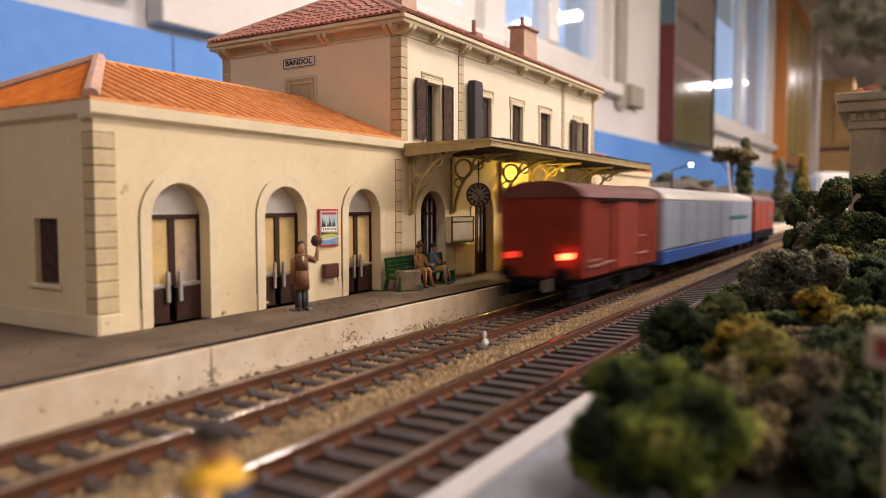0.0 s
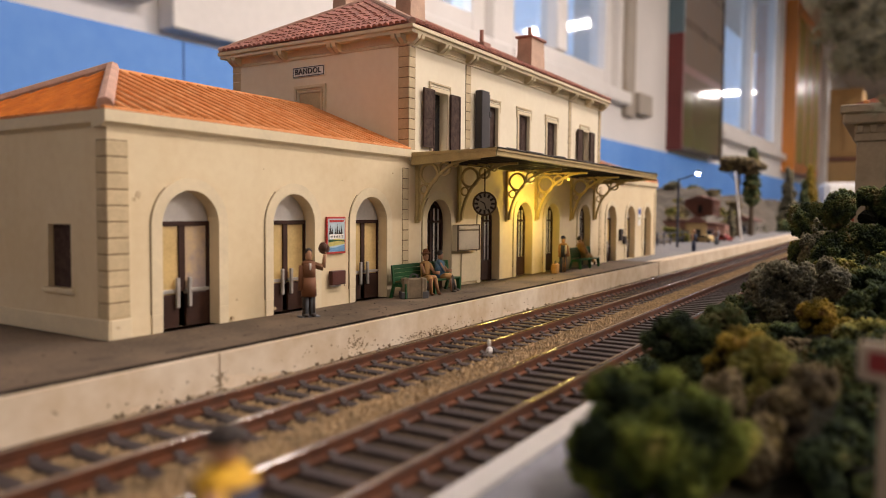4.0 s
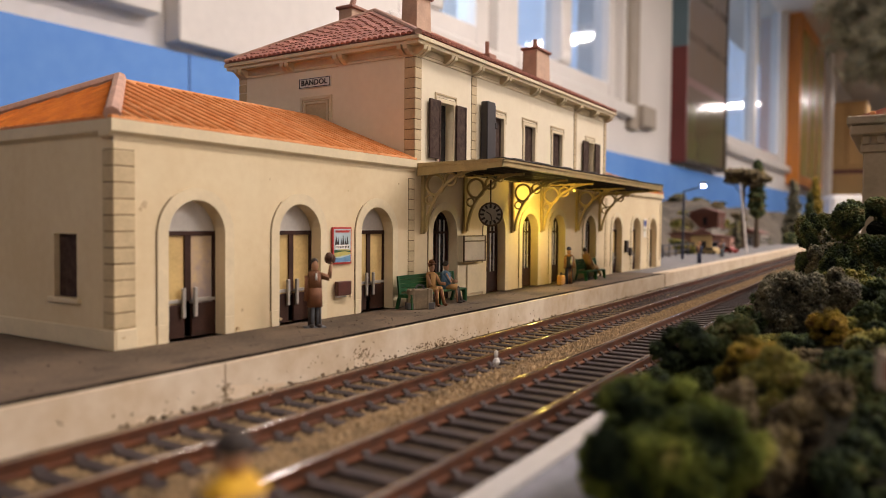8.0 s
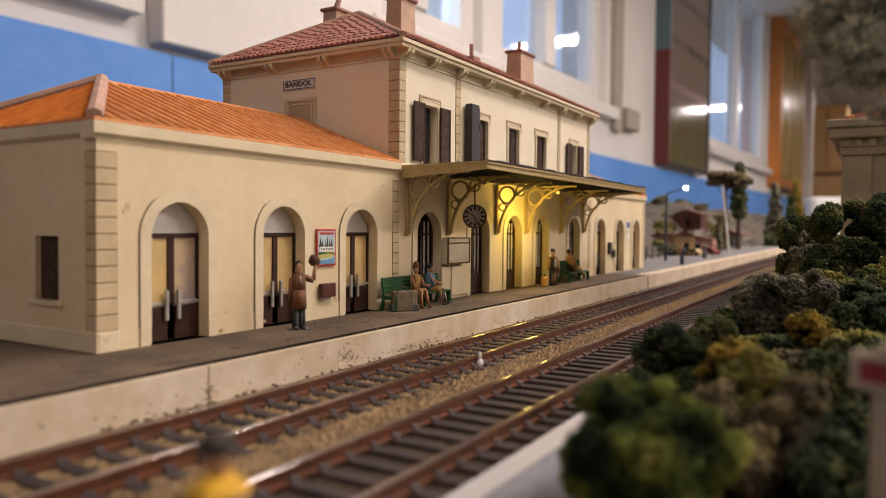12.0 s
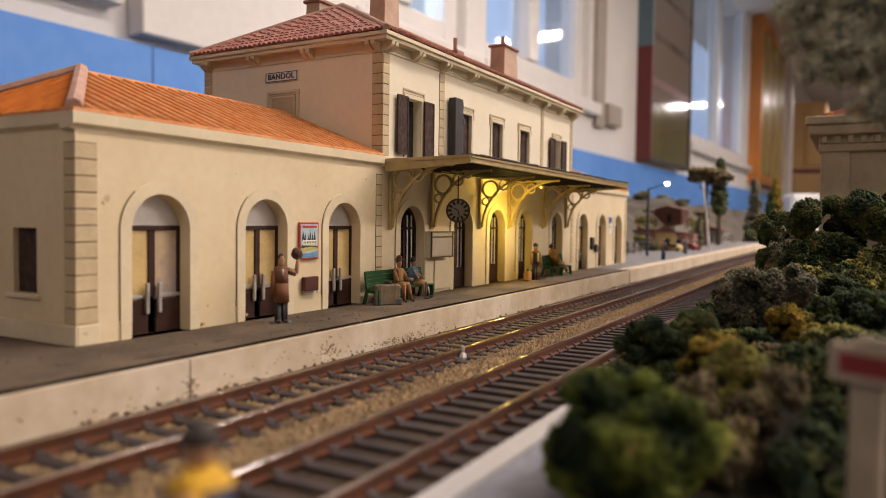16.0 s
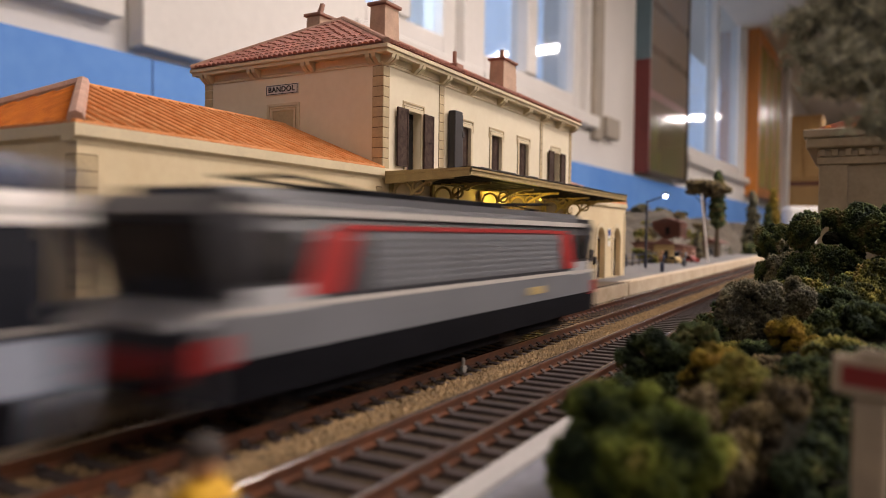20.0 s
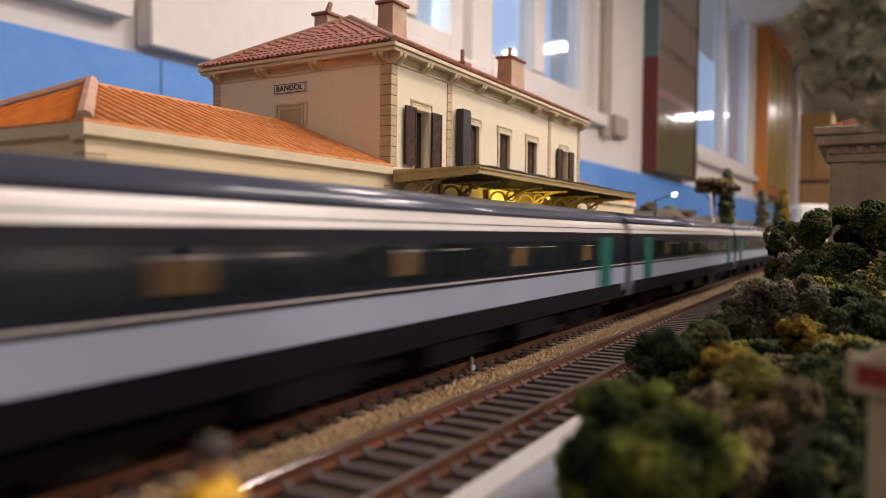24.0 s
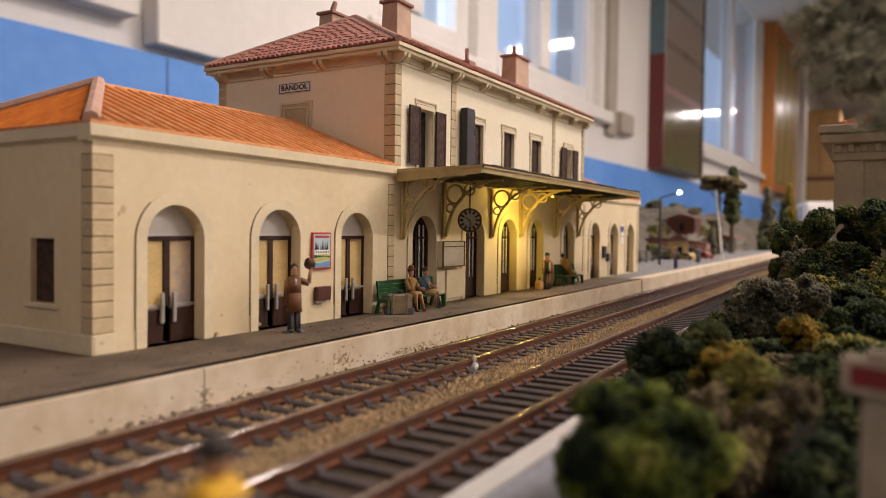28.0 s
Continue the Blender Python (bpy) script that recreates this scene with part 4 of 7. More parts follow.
M_LAMPD = mat("dim_red_tail_lamp", (0.5, 0.02, 0.01), 0.3, 0.0, 100, 0, emit=(1.0, 0.05, 0.02), power=1.2)
M_SEAT_OCHRE = mat("dim_ochre_seats", (0.22, 0.11, 0.025), 0.5, 0.3, 200, 0.05)
M_WHEEL = mat("dark_wheel_steel", (0.10, 0.09, 0.085), 0.4, 0.2, 200, 0.05, metal=0.6)
RZ = RAIL_Z


def track_pose(x, turn=0):
    return at(x, TRACKS[0] + SLOPE * x, RZ, math.degrees(SLOPE) + turn)


def profile(bm, x0, x1, pts):
    """Draws a cross-section (y, z) along x."""
    return prism(bm, pts, "x", x0, x1)


def bogie(par, x, wheels=(-1.4, 1.4), r=0.5):
    bm = B()
    for s in (-1, 1):
        box(bm, x - 2.1, x + 2.1, s * 1.15 - 0.12, s * 1.15 + 0.12, 0.35, 0.75, 0.03)
        for w in wheels:
            box(bm, x + w - 0.22, x + w + 0.22, s * 1.28 - 0.1, s * 1.28 + 0.1, 0.32, 0.72, 0.04)
    box(bm, x - 0.5, x + 0.5, -1.1, 1.1, 0.4, 0.8)
    b = part("bogie", bm, M_BLACK, par)
    for w in wheels:
        wb = B()
        for s in (-0.825, 0.825):
            rod(wb, (x + w, s - 0.1, r), (x + w, s + 0.1, r), r, seg=18)
        rod(wb, (x + w, -0.8, r), (x + w, 0.8, r), 0.12, seg=8)
        part("wheelset", wb, M_WHEEL, b)


def buffers(par, x, s):
    for y in (-1.0, 1.0):
        bm = B()
        rod(bm, (x, y, 1.15), (x + s * 0.5, y, 1.15), 0.1, seg=8)
        rod(bm, (x + s * 0.5, y, 1.15), (x + s * 0.56, y, 1.15), 0.27, seg=14)
        part("buffer", bm, M_BLACK, par)


def box_wagon(L=9.4):
    w = thing("box_wagon", "red-brown covered goods wagon with red tail lamps", "goods wagon")
    W = 1.55
    part("body", box(B(), 0.3, L, -W, W, 1.0, 3.75, 0.04), M_WAGON, w)
    roof = [(-W - 0.08, 3.70)] + [(-(W + 0.08) * math.cos(math.pi * i / 10), 3.72 + 0.55 * math.sin(math.pi * i / 10)) for i in range(11)] + [(W + 0.08, 3.70)]
    part("roof", profile(B(), 0.2, L + 0.1, roof), M_WROOF, w, "rounded brown roof")
    for s in (-1, 1):
        for i in range(9):
            x = 0.32 + (L - 0.35) * i / 8
            part("side_post", box(B(), x - 0.05, x + 0.05, min(s * W, s * (W + 0.07)), max(s * W, s * (W + 0.07)), 1.0, 3.7), M_WAGON, w)
        part("sliding_door", box(B(), 3.4, 6.2, min(s * W, s * (W + 0.12)), max(s * W, s * (W + 0.12)), 1.1, 3.65, 0.03), M_WAGON, w, "sliding side door")
        part("door_rail", box(B(), 1.5, 8.2, min(s * W, s * (W + 0.16)), max(s * W, s * (W + 0.16)), 3.6, 3.7), M_BLACK, w)
        part("tail_lamp", box(B(), 0.12, 0.28, s * 1.0 - 0.17, s * 1.0 + 0.17, 1.64, 1.84, 0.03), M_LAMP if s < 0 else M_LAMPD, w, "lit red tail lamp")
    for x0, x1, z in ((0.9, 1.9, 1.35), (0.9, 1.5, 1.55), (2.2, 3.1, 1.4), (6.5, 7.6, 1.5), (6.6, 7.2, 2.2)):
        part("marking", box(B(), x0, x1, -W - 0.135, -W - 0.0, z, z + 0.07), M_MARK, w, "pale marking bar")
    part("brake_hose", rod(B(), (0.15, -0.35, 0.95), (0.05, -0.4, 0.55), 0.06), M_HANDLE, w)
    for y in (-0.9, -0.3, 0.3, 0.9):
        part("end_post", box(B(), 0.22, 0.3, y - 0.05, y + 0.05, 1.0, 3.8), M_WAGON, w)
    part("underframe", box(B(), 0.25, L, -1.2, 1.2, 0.72, 1.0), M_BLACK, w)
    bogie(w, 2.2, (0.0,))
    bogie(w, L - 2.0, (0.0,))
    buffers(w, 0.25, -1)
    return w


def van(L, body, frame_m, roof_m, label):
    w = thing("covered_van", label, "goods wagon")
    W = 1.55
    part("body", box(B(), 0, L, -W, W, 1.35, 3.75, 0.05), body, w)
    roof = [(-W - 0.05, 3.70)] + [(-(W + 0.05) * math.cos(math.pi * i / 10), 3.74 + 0.6 * math.sin(math.pi * i / 10)) for i in range(11)] + [(W + 0.05, 3.70)]
    part("roof", profile(B(), -0.05, L + 0.05, roof), roof_m, w)
    part("sole_bar", box(B(), 0, L, -W - 0.03, W + 0.03, 0.75, 1.35, 0.03), frame_m, w)
    for i in range(int(L / 3.4)):
        x = 0.2 + i * 3.4
        part("wall_panel", box(B(), x, x + 3.25, -W - 0.05, -W, 1.45, 3.65, 0.03), body, w)
    part("lettering", box(B(), L * 0.62, L * 0.9, -W - 0.065, -W - 0.05, 2.5, 2.75), M_GREEN, w, "green lettering bar")
    bogie(w, 3.2)
    bogie(w, L - 3.2)
    return w


def coach(door, label, tail=False):
    L, W = 29.2, 1.62
    c = thing("passenger_coach", label, "railway coach")
    side = [(-1.45, 0.85), (-W, 1.25), (-W, 2.95), (-1.58, 3.45), (-1.38, 3.95), (-0.85, 4.28), (0, 4.36), (0.85, 4.28), (1.38, 3.95), (1.58, 3.45), (W, 2.95), (W, 1.25), (1.45, 0.85)]
    part("body", profile(B(), 0, L, side), M_GREY, c, "light grey coach body")
    part("upper_body", profile(B(), 0.02, L - 0.02, [(-1.612, 3.46), (-1.52, 3.75), (-1.42, 3.93), (1.42, 3.93), (1.52, 3.75), (1.612, 3.46)]), M_CREAM, c, "off-white upper side")
    roof = [(-1.47 * math.cos(math.pi * k / 20), 3.86 + 0.55 * math.sin(math.pi * k / 20) ** 0.8) for k in range(21)]
    ro = part("roof", profile(B(), -0.02, L + 0.02, roof), M_CROOF, c, "glossy dark blue-grey roof")
    for f in ro.data.polygons:
        f.use_smooth = len(f.vertices) == 4
    for s in (-1, 1):
        def strip(name, x0, x1, z0, z1, d, m, lab=""):
            return part(name, box(B(), x0, x1, min(s * W, s * (W + d)), max(s * W, s * (W + d)), z0, z1), m, c, lab)
        part("window_band", profile(B(), 0.02, L - 0.02, [(s * (W - 0.1), 2.12), (s * (W + 0.012), 2.12), (s * (W + 0.012), 2.97), (s * (W - 0.022), 3.47), (s * (W - 0.12), 3.47)]), M_NAVY, c, "dark window band")
        strip("skirt", 0.3, L - 0.3, 0.90, 1.46, 0.010, M_BLACK, "dark skirt")
        strip("thin_line", 0.02, L - 0.02, 2.20, 2.235, 0.018, M_CREAM, "thin pale line under the windows")
        part("gutter_line", profile(B(), 0.02, L - 0.02, [(s * 1.56, 3.60), (s * 1.575, 3.60), (s * 1.565, 3.63), (s * 1.55, 3.63)]), M_NAVY, c)
        for i in range(11):
            x = 4.1 + i * 1.95
            strip("window", x, x + 1.5, 2.40, 3.16, 0.03, M_CWIN, "dark tinted window")
            # a pale line paints in the reflection near the window's top
            if i % 3:
                strip("window_rail", x + 0.2, x + 1.2, 3.00, 3.022, 0.036, M_CREAM, "pale reflection painted across the window")
            # ochre patch on every third window stands in for lit seats inside
            if i % 3 == 1:
                strip("curtain", x + 0.3, x + 0.85, 2.5, 2.98, 0.034, M_SEAT_OCHRE, "ochre patch for the lit seats inside")
        for x in (2.15, L - 3.5):
            strip("door", x, x + 1.4, 1.46, 3.30, 0.035, door, "coloured end door")
        for x in (8.2, 13.5, 18.4):
            strip("equipment_box", x, x + 2.6, 0.40, 0.86, -0.25, M_BLACK, "dark equipment box")
    for x, s in ((-0.06, -1), (L + 0.06, 1)):
        part("gangway", box(B(), min(x, x - s * 0.5), max(x, x - s * 0.5), -1.3, 1.3, 0.95, 3.8, 0.05), M_BLACK, c)
        part("end_door", box(B(), x - 0.03 + s * 0.03, x + 0.03 + s * 0.03, -0.5, 0.5, 1.3, 3.2, 0.02), M_ENDG if tail else M_BLACK, c)
    part("end_wall", profile(B(), -0.03, 0.0, [(y * 0.99, 0.86 + (z - 0.85) * 0.99) for y, z in side]), M_NAVY, c, "dark coach end")
    if tail:
        for y in (-1.06, 1.06):
            part("tail_lamp", box(B(), -0.1, -0.03, y - 0.22, y + 0.22, 2.16, 2.36, 0.02), M_LAMP, c, "lit red tail lamp")
    part("underframe", box(B(), 6.5, L - 6.5, -1.2, 1.2, 0.35, 0.85, 0.05), M_BLACK, c)
    bogie(c, 4.4)
    bogie(c, L - 4.4)
    buffers(c, -0.02, -1)
    return c


def locomotive():
    L, W = 19.0, 1.66
    c = thing("electric_locomotive", "grey and red electric locomotive with roof pantographs", "locomotive")
    def sec(k, top):
        return [(-1.5, 0.75), (-W, 1.0), (-W, 3.25), (-1.45, top), (1.45, top), (W, 3.25), (W, 1.0), (1.5, 0.75)]
    part("body", profile(B(), 1.3, L - 1.3, sec(1, 3.98)), M_LOCOD, c, "grey body")
    for s, x in ((1, L), (-1, 0)):
        pts = [(x - s * 1.3, 0.75), (x, 0.75), (x, 1.9), (x - s * 0.75, 2.25), (x - s * 0.15, 3.68), (x - s * 0.6, 4.0), (x - s * 1.3, 3.98)]
        part("cab", prism(B(), pts, "y", -W, W), M_LOCOD, c, "angular dark grey cab")
        part("windscreen", prism(B(), [(x - s * 0.74, 2.32), (x - s * 0.70, 2.32), (x - s * 0.17, 3.52), (x - s * 0.21, 3.52)], "y", -1.4, 1.4), M_PANE_DARK, c, "raked dark windscreen")
        part("red_nose", prism(B(), [(x + s * 0.02, 1.0), (x + s * 0.04, 1.0), (x + s * 0.04, 1.55), (x + s * 0.02, 1.55)], "y", -1.2, 1.2), M_CRED, c, "red nose panel")
        for q in (-1, 1):
            a = sorted((x - s * 0.9, x - s * 2.3))
            part("cab_window", box(B(), a[0], a[1], min(q * W, q * (W + 0.02)), max(q * W, q * (W + 0.02)), 2.60, 3.42), M_PANE_DARK, c, "cab side window")
            a = sorted((x - s * 2.6, x - s * 3.7))
            part("red_flash", prism(B(), [(a[0] + s * 0.3, 2.3), (a[1] + s * 0.3, 2.3), (a[1] - s * 0.2, 3.45), (a[0] - s * 0.2, 3.45)], "y", min(q * W, q * (W + 0.022)), max(q * W, q * (W + 0.022))), M_CRED, c, "slanting red flash")
            a = sorted((x - s * 0.85, x - s * 2.6))
            part("cab_panel", box(B(), a[0], a[1], min(q * W, q * (W + 0.018)), max(q * W, q * (W + 0.018)), 2.06, 2.50), M_LOCOP, c, "pale grey panel under the cab window")
            a = sorted((x - s * 0.02, x - s * 0.5))
            part("red_corner", box(B(), a[0], a[1], min(q * W, q * (W + 0.026)), max(q * W, q * (W + 0.026)), 1.30, 1.80), M_CRED, c, "red lower corner")
        # pale strip that paints the bright highlight onto the sloping nose
        part("nose_panel", prism(B(), [(x + s * 0.015, 1.92), (x - s * 0.73, 2.27), (x - s * 0.75, 2.24), (x - s * 0.02, 1.89)], "y", -1.5, 1.5), M_LOCOP, c, "bright highlight painted on the sloping nose top")
        buffers(c, x, s)
    for q in (-1, 1):
        def strip(name, x0, x1, z0, z1, d, m, lab=""):
            part(name, box(B(), x0, x1, min(q * W, q * (W + d)), max(q * W, q * (W + d)), z0, z1), m, c, lab)
        strip("grille_panel", 4.3, L - 3.8, 2.30, 3.42, 0.02, M_LOCO, "ribbed grey side grille")
        for i in range(7):
            strip("louvre", 4.4, L - 3.9, 2.36 + i * 0.15, 2.43 + i * 0.15, 0.035, M_LOCO)
        strip("red_line", 3.2, L - 3.2, 3.46, 3.56, 0.024, M_CRED, "red line")
        strip("white_line", 0.7, L - 0.7, 3.70, 3.84, -0.12, M_CREAM, "white line")
        strip("lower_line", 0.1, L - 0.1, 2.10, 2.20, 0.02, M_CREAM, "white waist line")
        strip("lower_band", 0.1, L - 0.1, 1.38, 2.10, 0.012, M_LOCO, "grey lower band")
        strip("skirt", 0.2, L - 0.2, 0.72, 1.38, 0.014, M_BLACK, "dark skirt")
        strip("nameplate", 12.6, 13.8, 1.62, 1.84, 0.03, M_IRON, "brass plate bars")
    part("roof", profile(B(), 1.0, L - 1.0, [(-1.45, 3.98), (-1.2, 4.16), (1.2, 4.16), (1.45, 3.98)]), M_LOCOD, c, "dark equipment roof")
    for i in range(4):
        part("roof_grille", box(B(), 5 + 2 * i, 6.7 + 2 * i, -0.9, 0.9, 4.16, 4.32, 0.03), M_BLACK, c)
    for x0, d in ((3.2, 1), (L - 3.2, -1)):
        pg = part("pantograph", rod(B(), (x0, -0.7, 4.22), (x0, 0.7, 4.22), 0.06), M_BLACK, c, "folded pantograph")
        for y in (-0.55, 0.55):
            part("lower_arm", rod(B(), (x0, y, 4.22), (x0 + d * 2.2, y * 0.8, 4.38), 0.04), M_BLACK, pg)
            part("upper_arm", rod(B(), (x0 + d * 2.2, y * 0.8, 4.38), (x0 - d * 0.3, y * 1.3, 4.46), 0.035), M_BLACK, pg)
        part("contact_bar", rod(B(), (x0 - d * 0.3, -0.9, 4.46), (x0 - d * 0.3, 0.9, 4.46), 0.045), M_BLACK, pg)
    part("underframe", box(B(), 7, L - 7, -1.2, 1.2, 0.3, 0.75, 0.05), M_BLACK, c)
    bogie(c, 4.3, (-1.6, 1.6), 0.6)
    bogie(c, L - 4.3, (-1.6, 1.6), 0.6)
    return c


FREIGHT, EXPRESS = [], []
w1 = box_wagon()
FREIGHT.append((w1, 0.0))
w2 = van(26.5, M_GREY, M_BLUEW, M_CREAM, "long grey covered van on a blue frame")
FREIGHT.append((w2, 10.6))
w3 = van(12.0, M_WAGON3, M_BLACK, M_WROOF, "short bright red covered van")
FREIGHT.append((w3, 38.4))
PITCH, SPEED = 30.0, 43.3
loco = locomotive()
EXPRESS.append((loco, 6 * PITCH + 29.2 + 2.0))
for i in range(7):
    d = M_CRED if i == 2 else M_GREEN
    c = coach(d, "grey passenger coach with red end doors" if i == 2 else "grey passenger coach with green end doors" if i < 6 else "last grey passenger coach with lit tail lamps", i == 6)
    EXPRESS.append((c, (6 - i) * PITCH))


def freight_x(t):
    """The rear of the last goods wagon; it comes to rest far along the line."""
    return 12.8 + 53.3 * t + 3.8 * t * t if t < 2 else min(134.6 + 68.5 * (t - 2), 640)


def express_x(t):
    """The rear of the last coach: it waits far back, runs through, and gains speed on leaving."""
    d = max(t, 16.0) - 25.0
    return 3.7 + SPEED * d + (6.2 * d * d if d > 0 else 3.7 * (d + 4.75) if d < -4.75 else 0)


def motions():
    for ob, off in FREIGHT:
        ts = [0.25 * i for i in range(9)] + [3, 4, 6, 8, 9.3, 9.4, 12, 28]
        walk(ob, [(t, track_pose(freight_x(t) + off)) for t in ts])
    for ob, off in EXPRESS:
        ts = [0, 8, 15.9, 16] + [17 + 0.5 * i for i in range(17)] + [25.25 + 0.25 * i for i in range(12)]
        walk(ob, [(t, track_pose(express_x(t) + off)) for t in ts])
# ---- small things on the station and the platform ----
S = 0.92              # centimetres for one plan unit


def text_bm(body, size, depth):
    """The letters as a mesh in the x-y plane, centred."""
    cu = bpy.data.curves.new("letters", "FONT")
    cu.body, cu.size, cu.extrude, cu.align_x, cu.align_y, cu.offset, cu.space_character = body, size, depth, "CENTER", "CENTER", size * 0.012, 1.1
    ob = bpy.data.objects.new("letters", cu)
    me = ob.to_mesh()
    bm = B()
    bm.from_mesh(me)
    ob.to_mesh_clear()
    bpy.data.objects.remove(ob)
    bpy.data.curves.remove(cu)
    return bm


M_SIGNW = mat("sign_white", (0.88, 0.84, 0.77), 0.5, 0.1, 200, 0.03)
M_INK = mat("dark_ink", (0.03, 0.02, 0.018), 0.5, 0.2, 200, 0.0)
M_RED = mat("poster_red", (0.50, 0.04, 0.03), 0.4, 0.1, 300, 0.02)
M_BOXRED = mat("red_brown_box", (0.10, 0.025, 0.015), 0.5, 0.25, 300, 0.1)
M_SKYB = mat("poster_blue", (0.16, 0.34, 0.55), 0.45, 0.2, 600, 0.0)
M_PYEL = mat("poster_yellow", (0.62, 0.55, 0.16), 0.45, 0.2, 600, 0.0)
M_BENCH = mat("green_bench_paint", (0.012, 0.085, 0.022), 0.4, 0.2, 250, 0.08)
M_CASE = mat("tan_suitcase", (0.25, 0.185, 0.11), 0.6, 0.25, 350, 0.2)
M_CASE_D = mat("grey_suitcase_corner", (0.09, 0.085, 0.085), 0.6, 0.2, 350, 0.1)
M_MAP = mat("timetable_paper", (0.55, 0.47, 0.36), 0.5, 0.12, 150, 0.02)
M_DGREY = mat("dark_weathered_board", (0.032, 0.028, 0.030), 0.5, 0.2, 200, 0.1)

# name board on the main block's side
sg = part("name_board", box(B(), X_A - 0.06, X_A, 4.27, 6.06, 8.97, 9.40, 0.01), M_SIGNW, st, "white station name board with black letters", **U)
for y0, y1, z0, z1 in ((4.29, 4.325, 8.99, 9.38), (6.005, 6.04, 8.99, 9.38), (4.325, 6.005, 8.99, 9.02), (4.325, 6.005, 9.35, 9.38)):
    part("border", box(B(), X_A - 0.068, X_A - 0.058, y0, y1, z0, z1), M_INK, sg, "thin dark border", **U)
bm = text_bm("BANDOL", 0.32, 0.012)
bmesh.ops.scale(bm, vec=(1.06, 1, 1), verts=bm.verts)
bmesh.ops.transform(bm, matrix=Matrix.Translation((X_A - 0.085, 5.165, 9.185)) @ Matrix(((0, 0, -1, 0), (-1, 0, 0, 0), (0, 1, 0, 0), (0, 0, 0, 1))), verts=bm.verts)
part("letters", bm, M_INK, sg, **U)
# blind window under it
bw = part("blind_window", box(B(), X_A - 0.02, X_A, 4.4, 5.8, 6.4, 8.42), M_QUOIN, st, "blind window with a moulded frame", **U)
for y0, y1, z0, z1 in ((4.2, 4.33, 6.4, 8.6), (5.87, 6.0, 6.4, 8.6), (4.33, 5.87, 8.47, 8.6), (4.42, 4.5, 6.4, 8.36), (5.7, 5.78, 6.4, 8.36), (4.5, 5.7, 8.28, 8.36)):
    part("frame_moulding", box(B(), X_A - 0.07, X_A, y0, y1, z0, z1, 0.01), M_TRIM, bw, **U)
part("wall_panel", box(B(), X_A - 0.03, X_A, 3.9, 6.3, 9.72, 9.8, 0.01), M_TRIM, ws, **U)

# the opened dark board beside the second upper window
ob_ = part("open_shutter", box(B(), 18.12, 18.85, -0.42, -0.06, 5.6, 8.72, 0.03), M_DGREY, st, "dark weathered shutter box standing open", **U)
part("latch", box(B(), 18.8, 19.05, -0.44, -0.2, 7.55, 7.85, 0.04), M_INK, ob_, **U)
part("face_panel", box(B(), 18.75, 18.92, -0.4, -0.1, 5.7, 8.6, 0.01), mat("grey_panel", (0.075, 0.07, 0.08), 0.5), ob_, **U)

# poster and red box between the doors
po = thing("travel_poster", "framed travel poster in blue, white and yellow with a red border", "poster", at(8.5 * S, -0.02, 1.79 * S))
part("frame", box(B(), -0.46, 0.46, -0.05, 0, 0, 1.16, 0.008), M_RED, po, "red border")
part("sheet", box(B(), -0.40, 0.40, -0.06, -0.05, 0.06, 1.10), mat("pale_blue_print", (0.50, 0.62, 0.66), 0.45, 0.15, 300, 0.0), po, "pale blue printed sheet")
part("title_bar", box(B(), -0.34, 0.34, -0.069, -0.0605, 0.99, 1.06), M_RED, po)
for x, z0, z1, w in ((-0.30, 0.60, 0.90, 0.07), (-0.21, 0.55, 0.84, 0.06), (-0.06, 0.58, 0.80, 0.05), (0.03, 0.60, 0.94, 0.05), (0.14, 0.56, 0.82, 0.06), (0.24, 0.60, 0.88, 0.06)):
    part("spire", prism(B(), [(x - w, z0), (x + w, z0), (x + 0.4 * w, z1 - 0.12), (x, z1), (x - 0.4 * w, z1 - 0.12)], "y", -0.064, -0.0605), M_INK, po)
part("castle_block", box(B(), -0.33, 0.33, -0.066, -0.0605, 0.47, 0.61), M_SIGNW, po)
for i in range(8):
    part("window_mark", box(B(), -0.29 + 0.08 * i, -0.25 + 0.08 * i, -0.068, -0.0605, 0.50, 0.57), M_INK, po)
part("meadow", prism(B(), [(-0.39, 0.22), (0.39, 0.30), (0.39, 0.44), (0.0, 0.48), (-0.39, 0.42)], "y", -0.065, -0.0605), M_PYEL, po)
part("hedge", prism(B(), [(-0.39, 0.36), (0.1, 0.40), (0.39, 0.36), (0.39, 0.41), (-0.39, 0.45)], "y", -0.067, -0.0605), M_BENCH, po)
part("river", prism(B(), [(-0.39, 0.07), (0.39, 0.07), (0.39, 0.27), (-0.1, 0.19), (-0.39, 0.21)], "y", -0.066, -0.0605), M_SKYB, po)
rb = thing("letter_box", "small red-brown letter box on the station wall", "letter box", at(8.52 * S, -0.02, 0.66 * S))
part("body", box(B(), -0.33, 0.33, -0.16, 0, 0.06, 0.50, 0.02), M_BOXRED, rb)
part("plate", box(B(), -0.3, 0.15, -0.1, 0, 0.0, 0.06), M_HANDLE, rb, "grey plate under it")
wp = thing("wall_plaque", "small pale plaque on the station wall", "plaque", at(9.05 * S, -0.01, 0.62 * S))
part("plate", box(B(), -0.06, 0.06, -0.03, 0, 0, 0.2, 0.01), M_TRIM, wp)

# timetable case on the main block
tb = thing("timetable_case", "pale timetable case in a thin dark frame on the station wall", "notice board", at(17.2 * S, -0.05, 1.55 * S))
part("case", box(B(), -0.90, 0.90, -0.24, 0, 0, 1.06, 0.02), M_TRIM, tb, "cream case")
part("sheet", box(B(), -0.80, 0.82, -0.27, -0.24, 0.06, 0.80, 0.01), M_MAP, tb, "pale printed sheet")
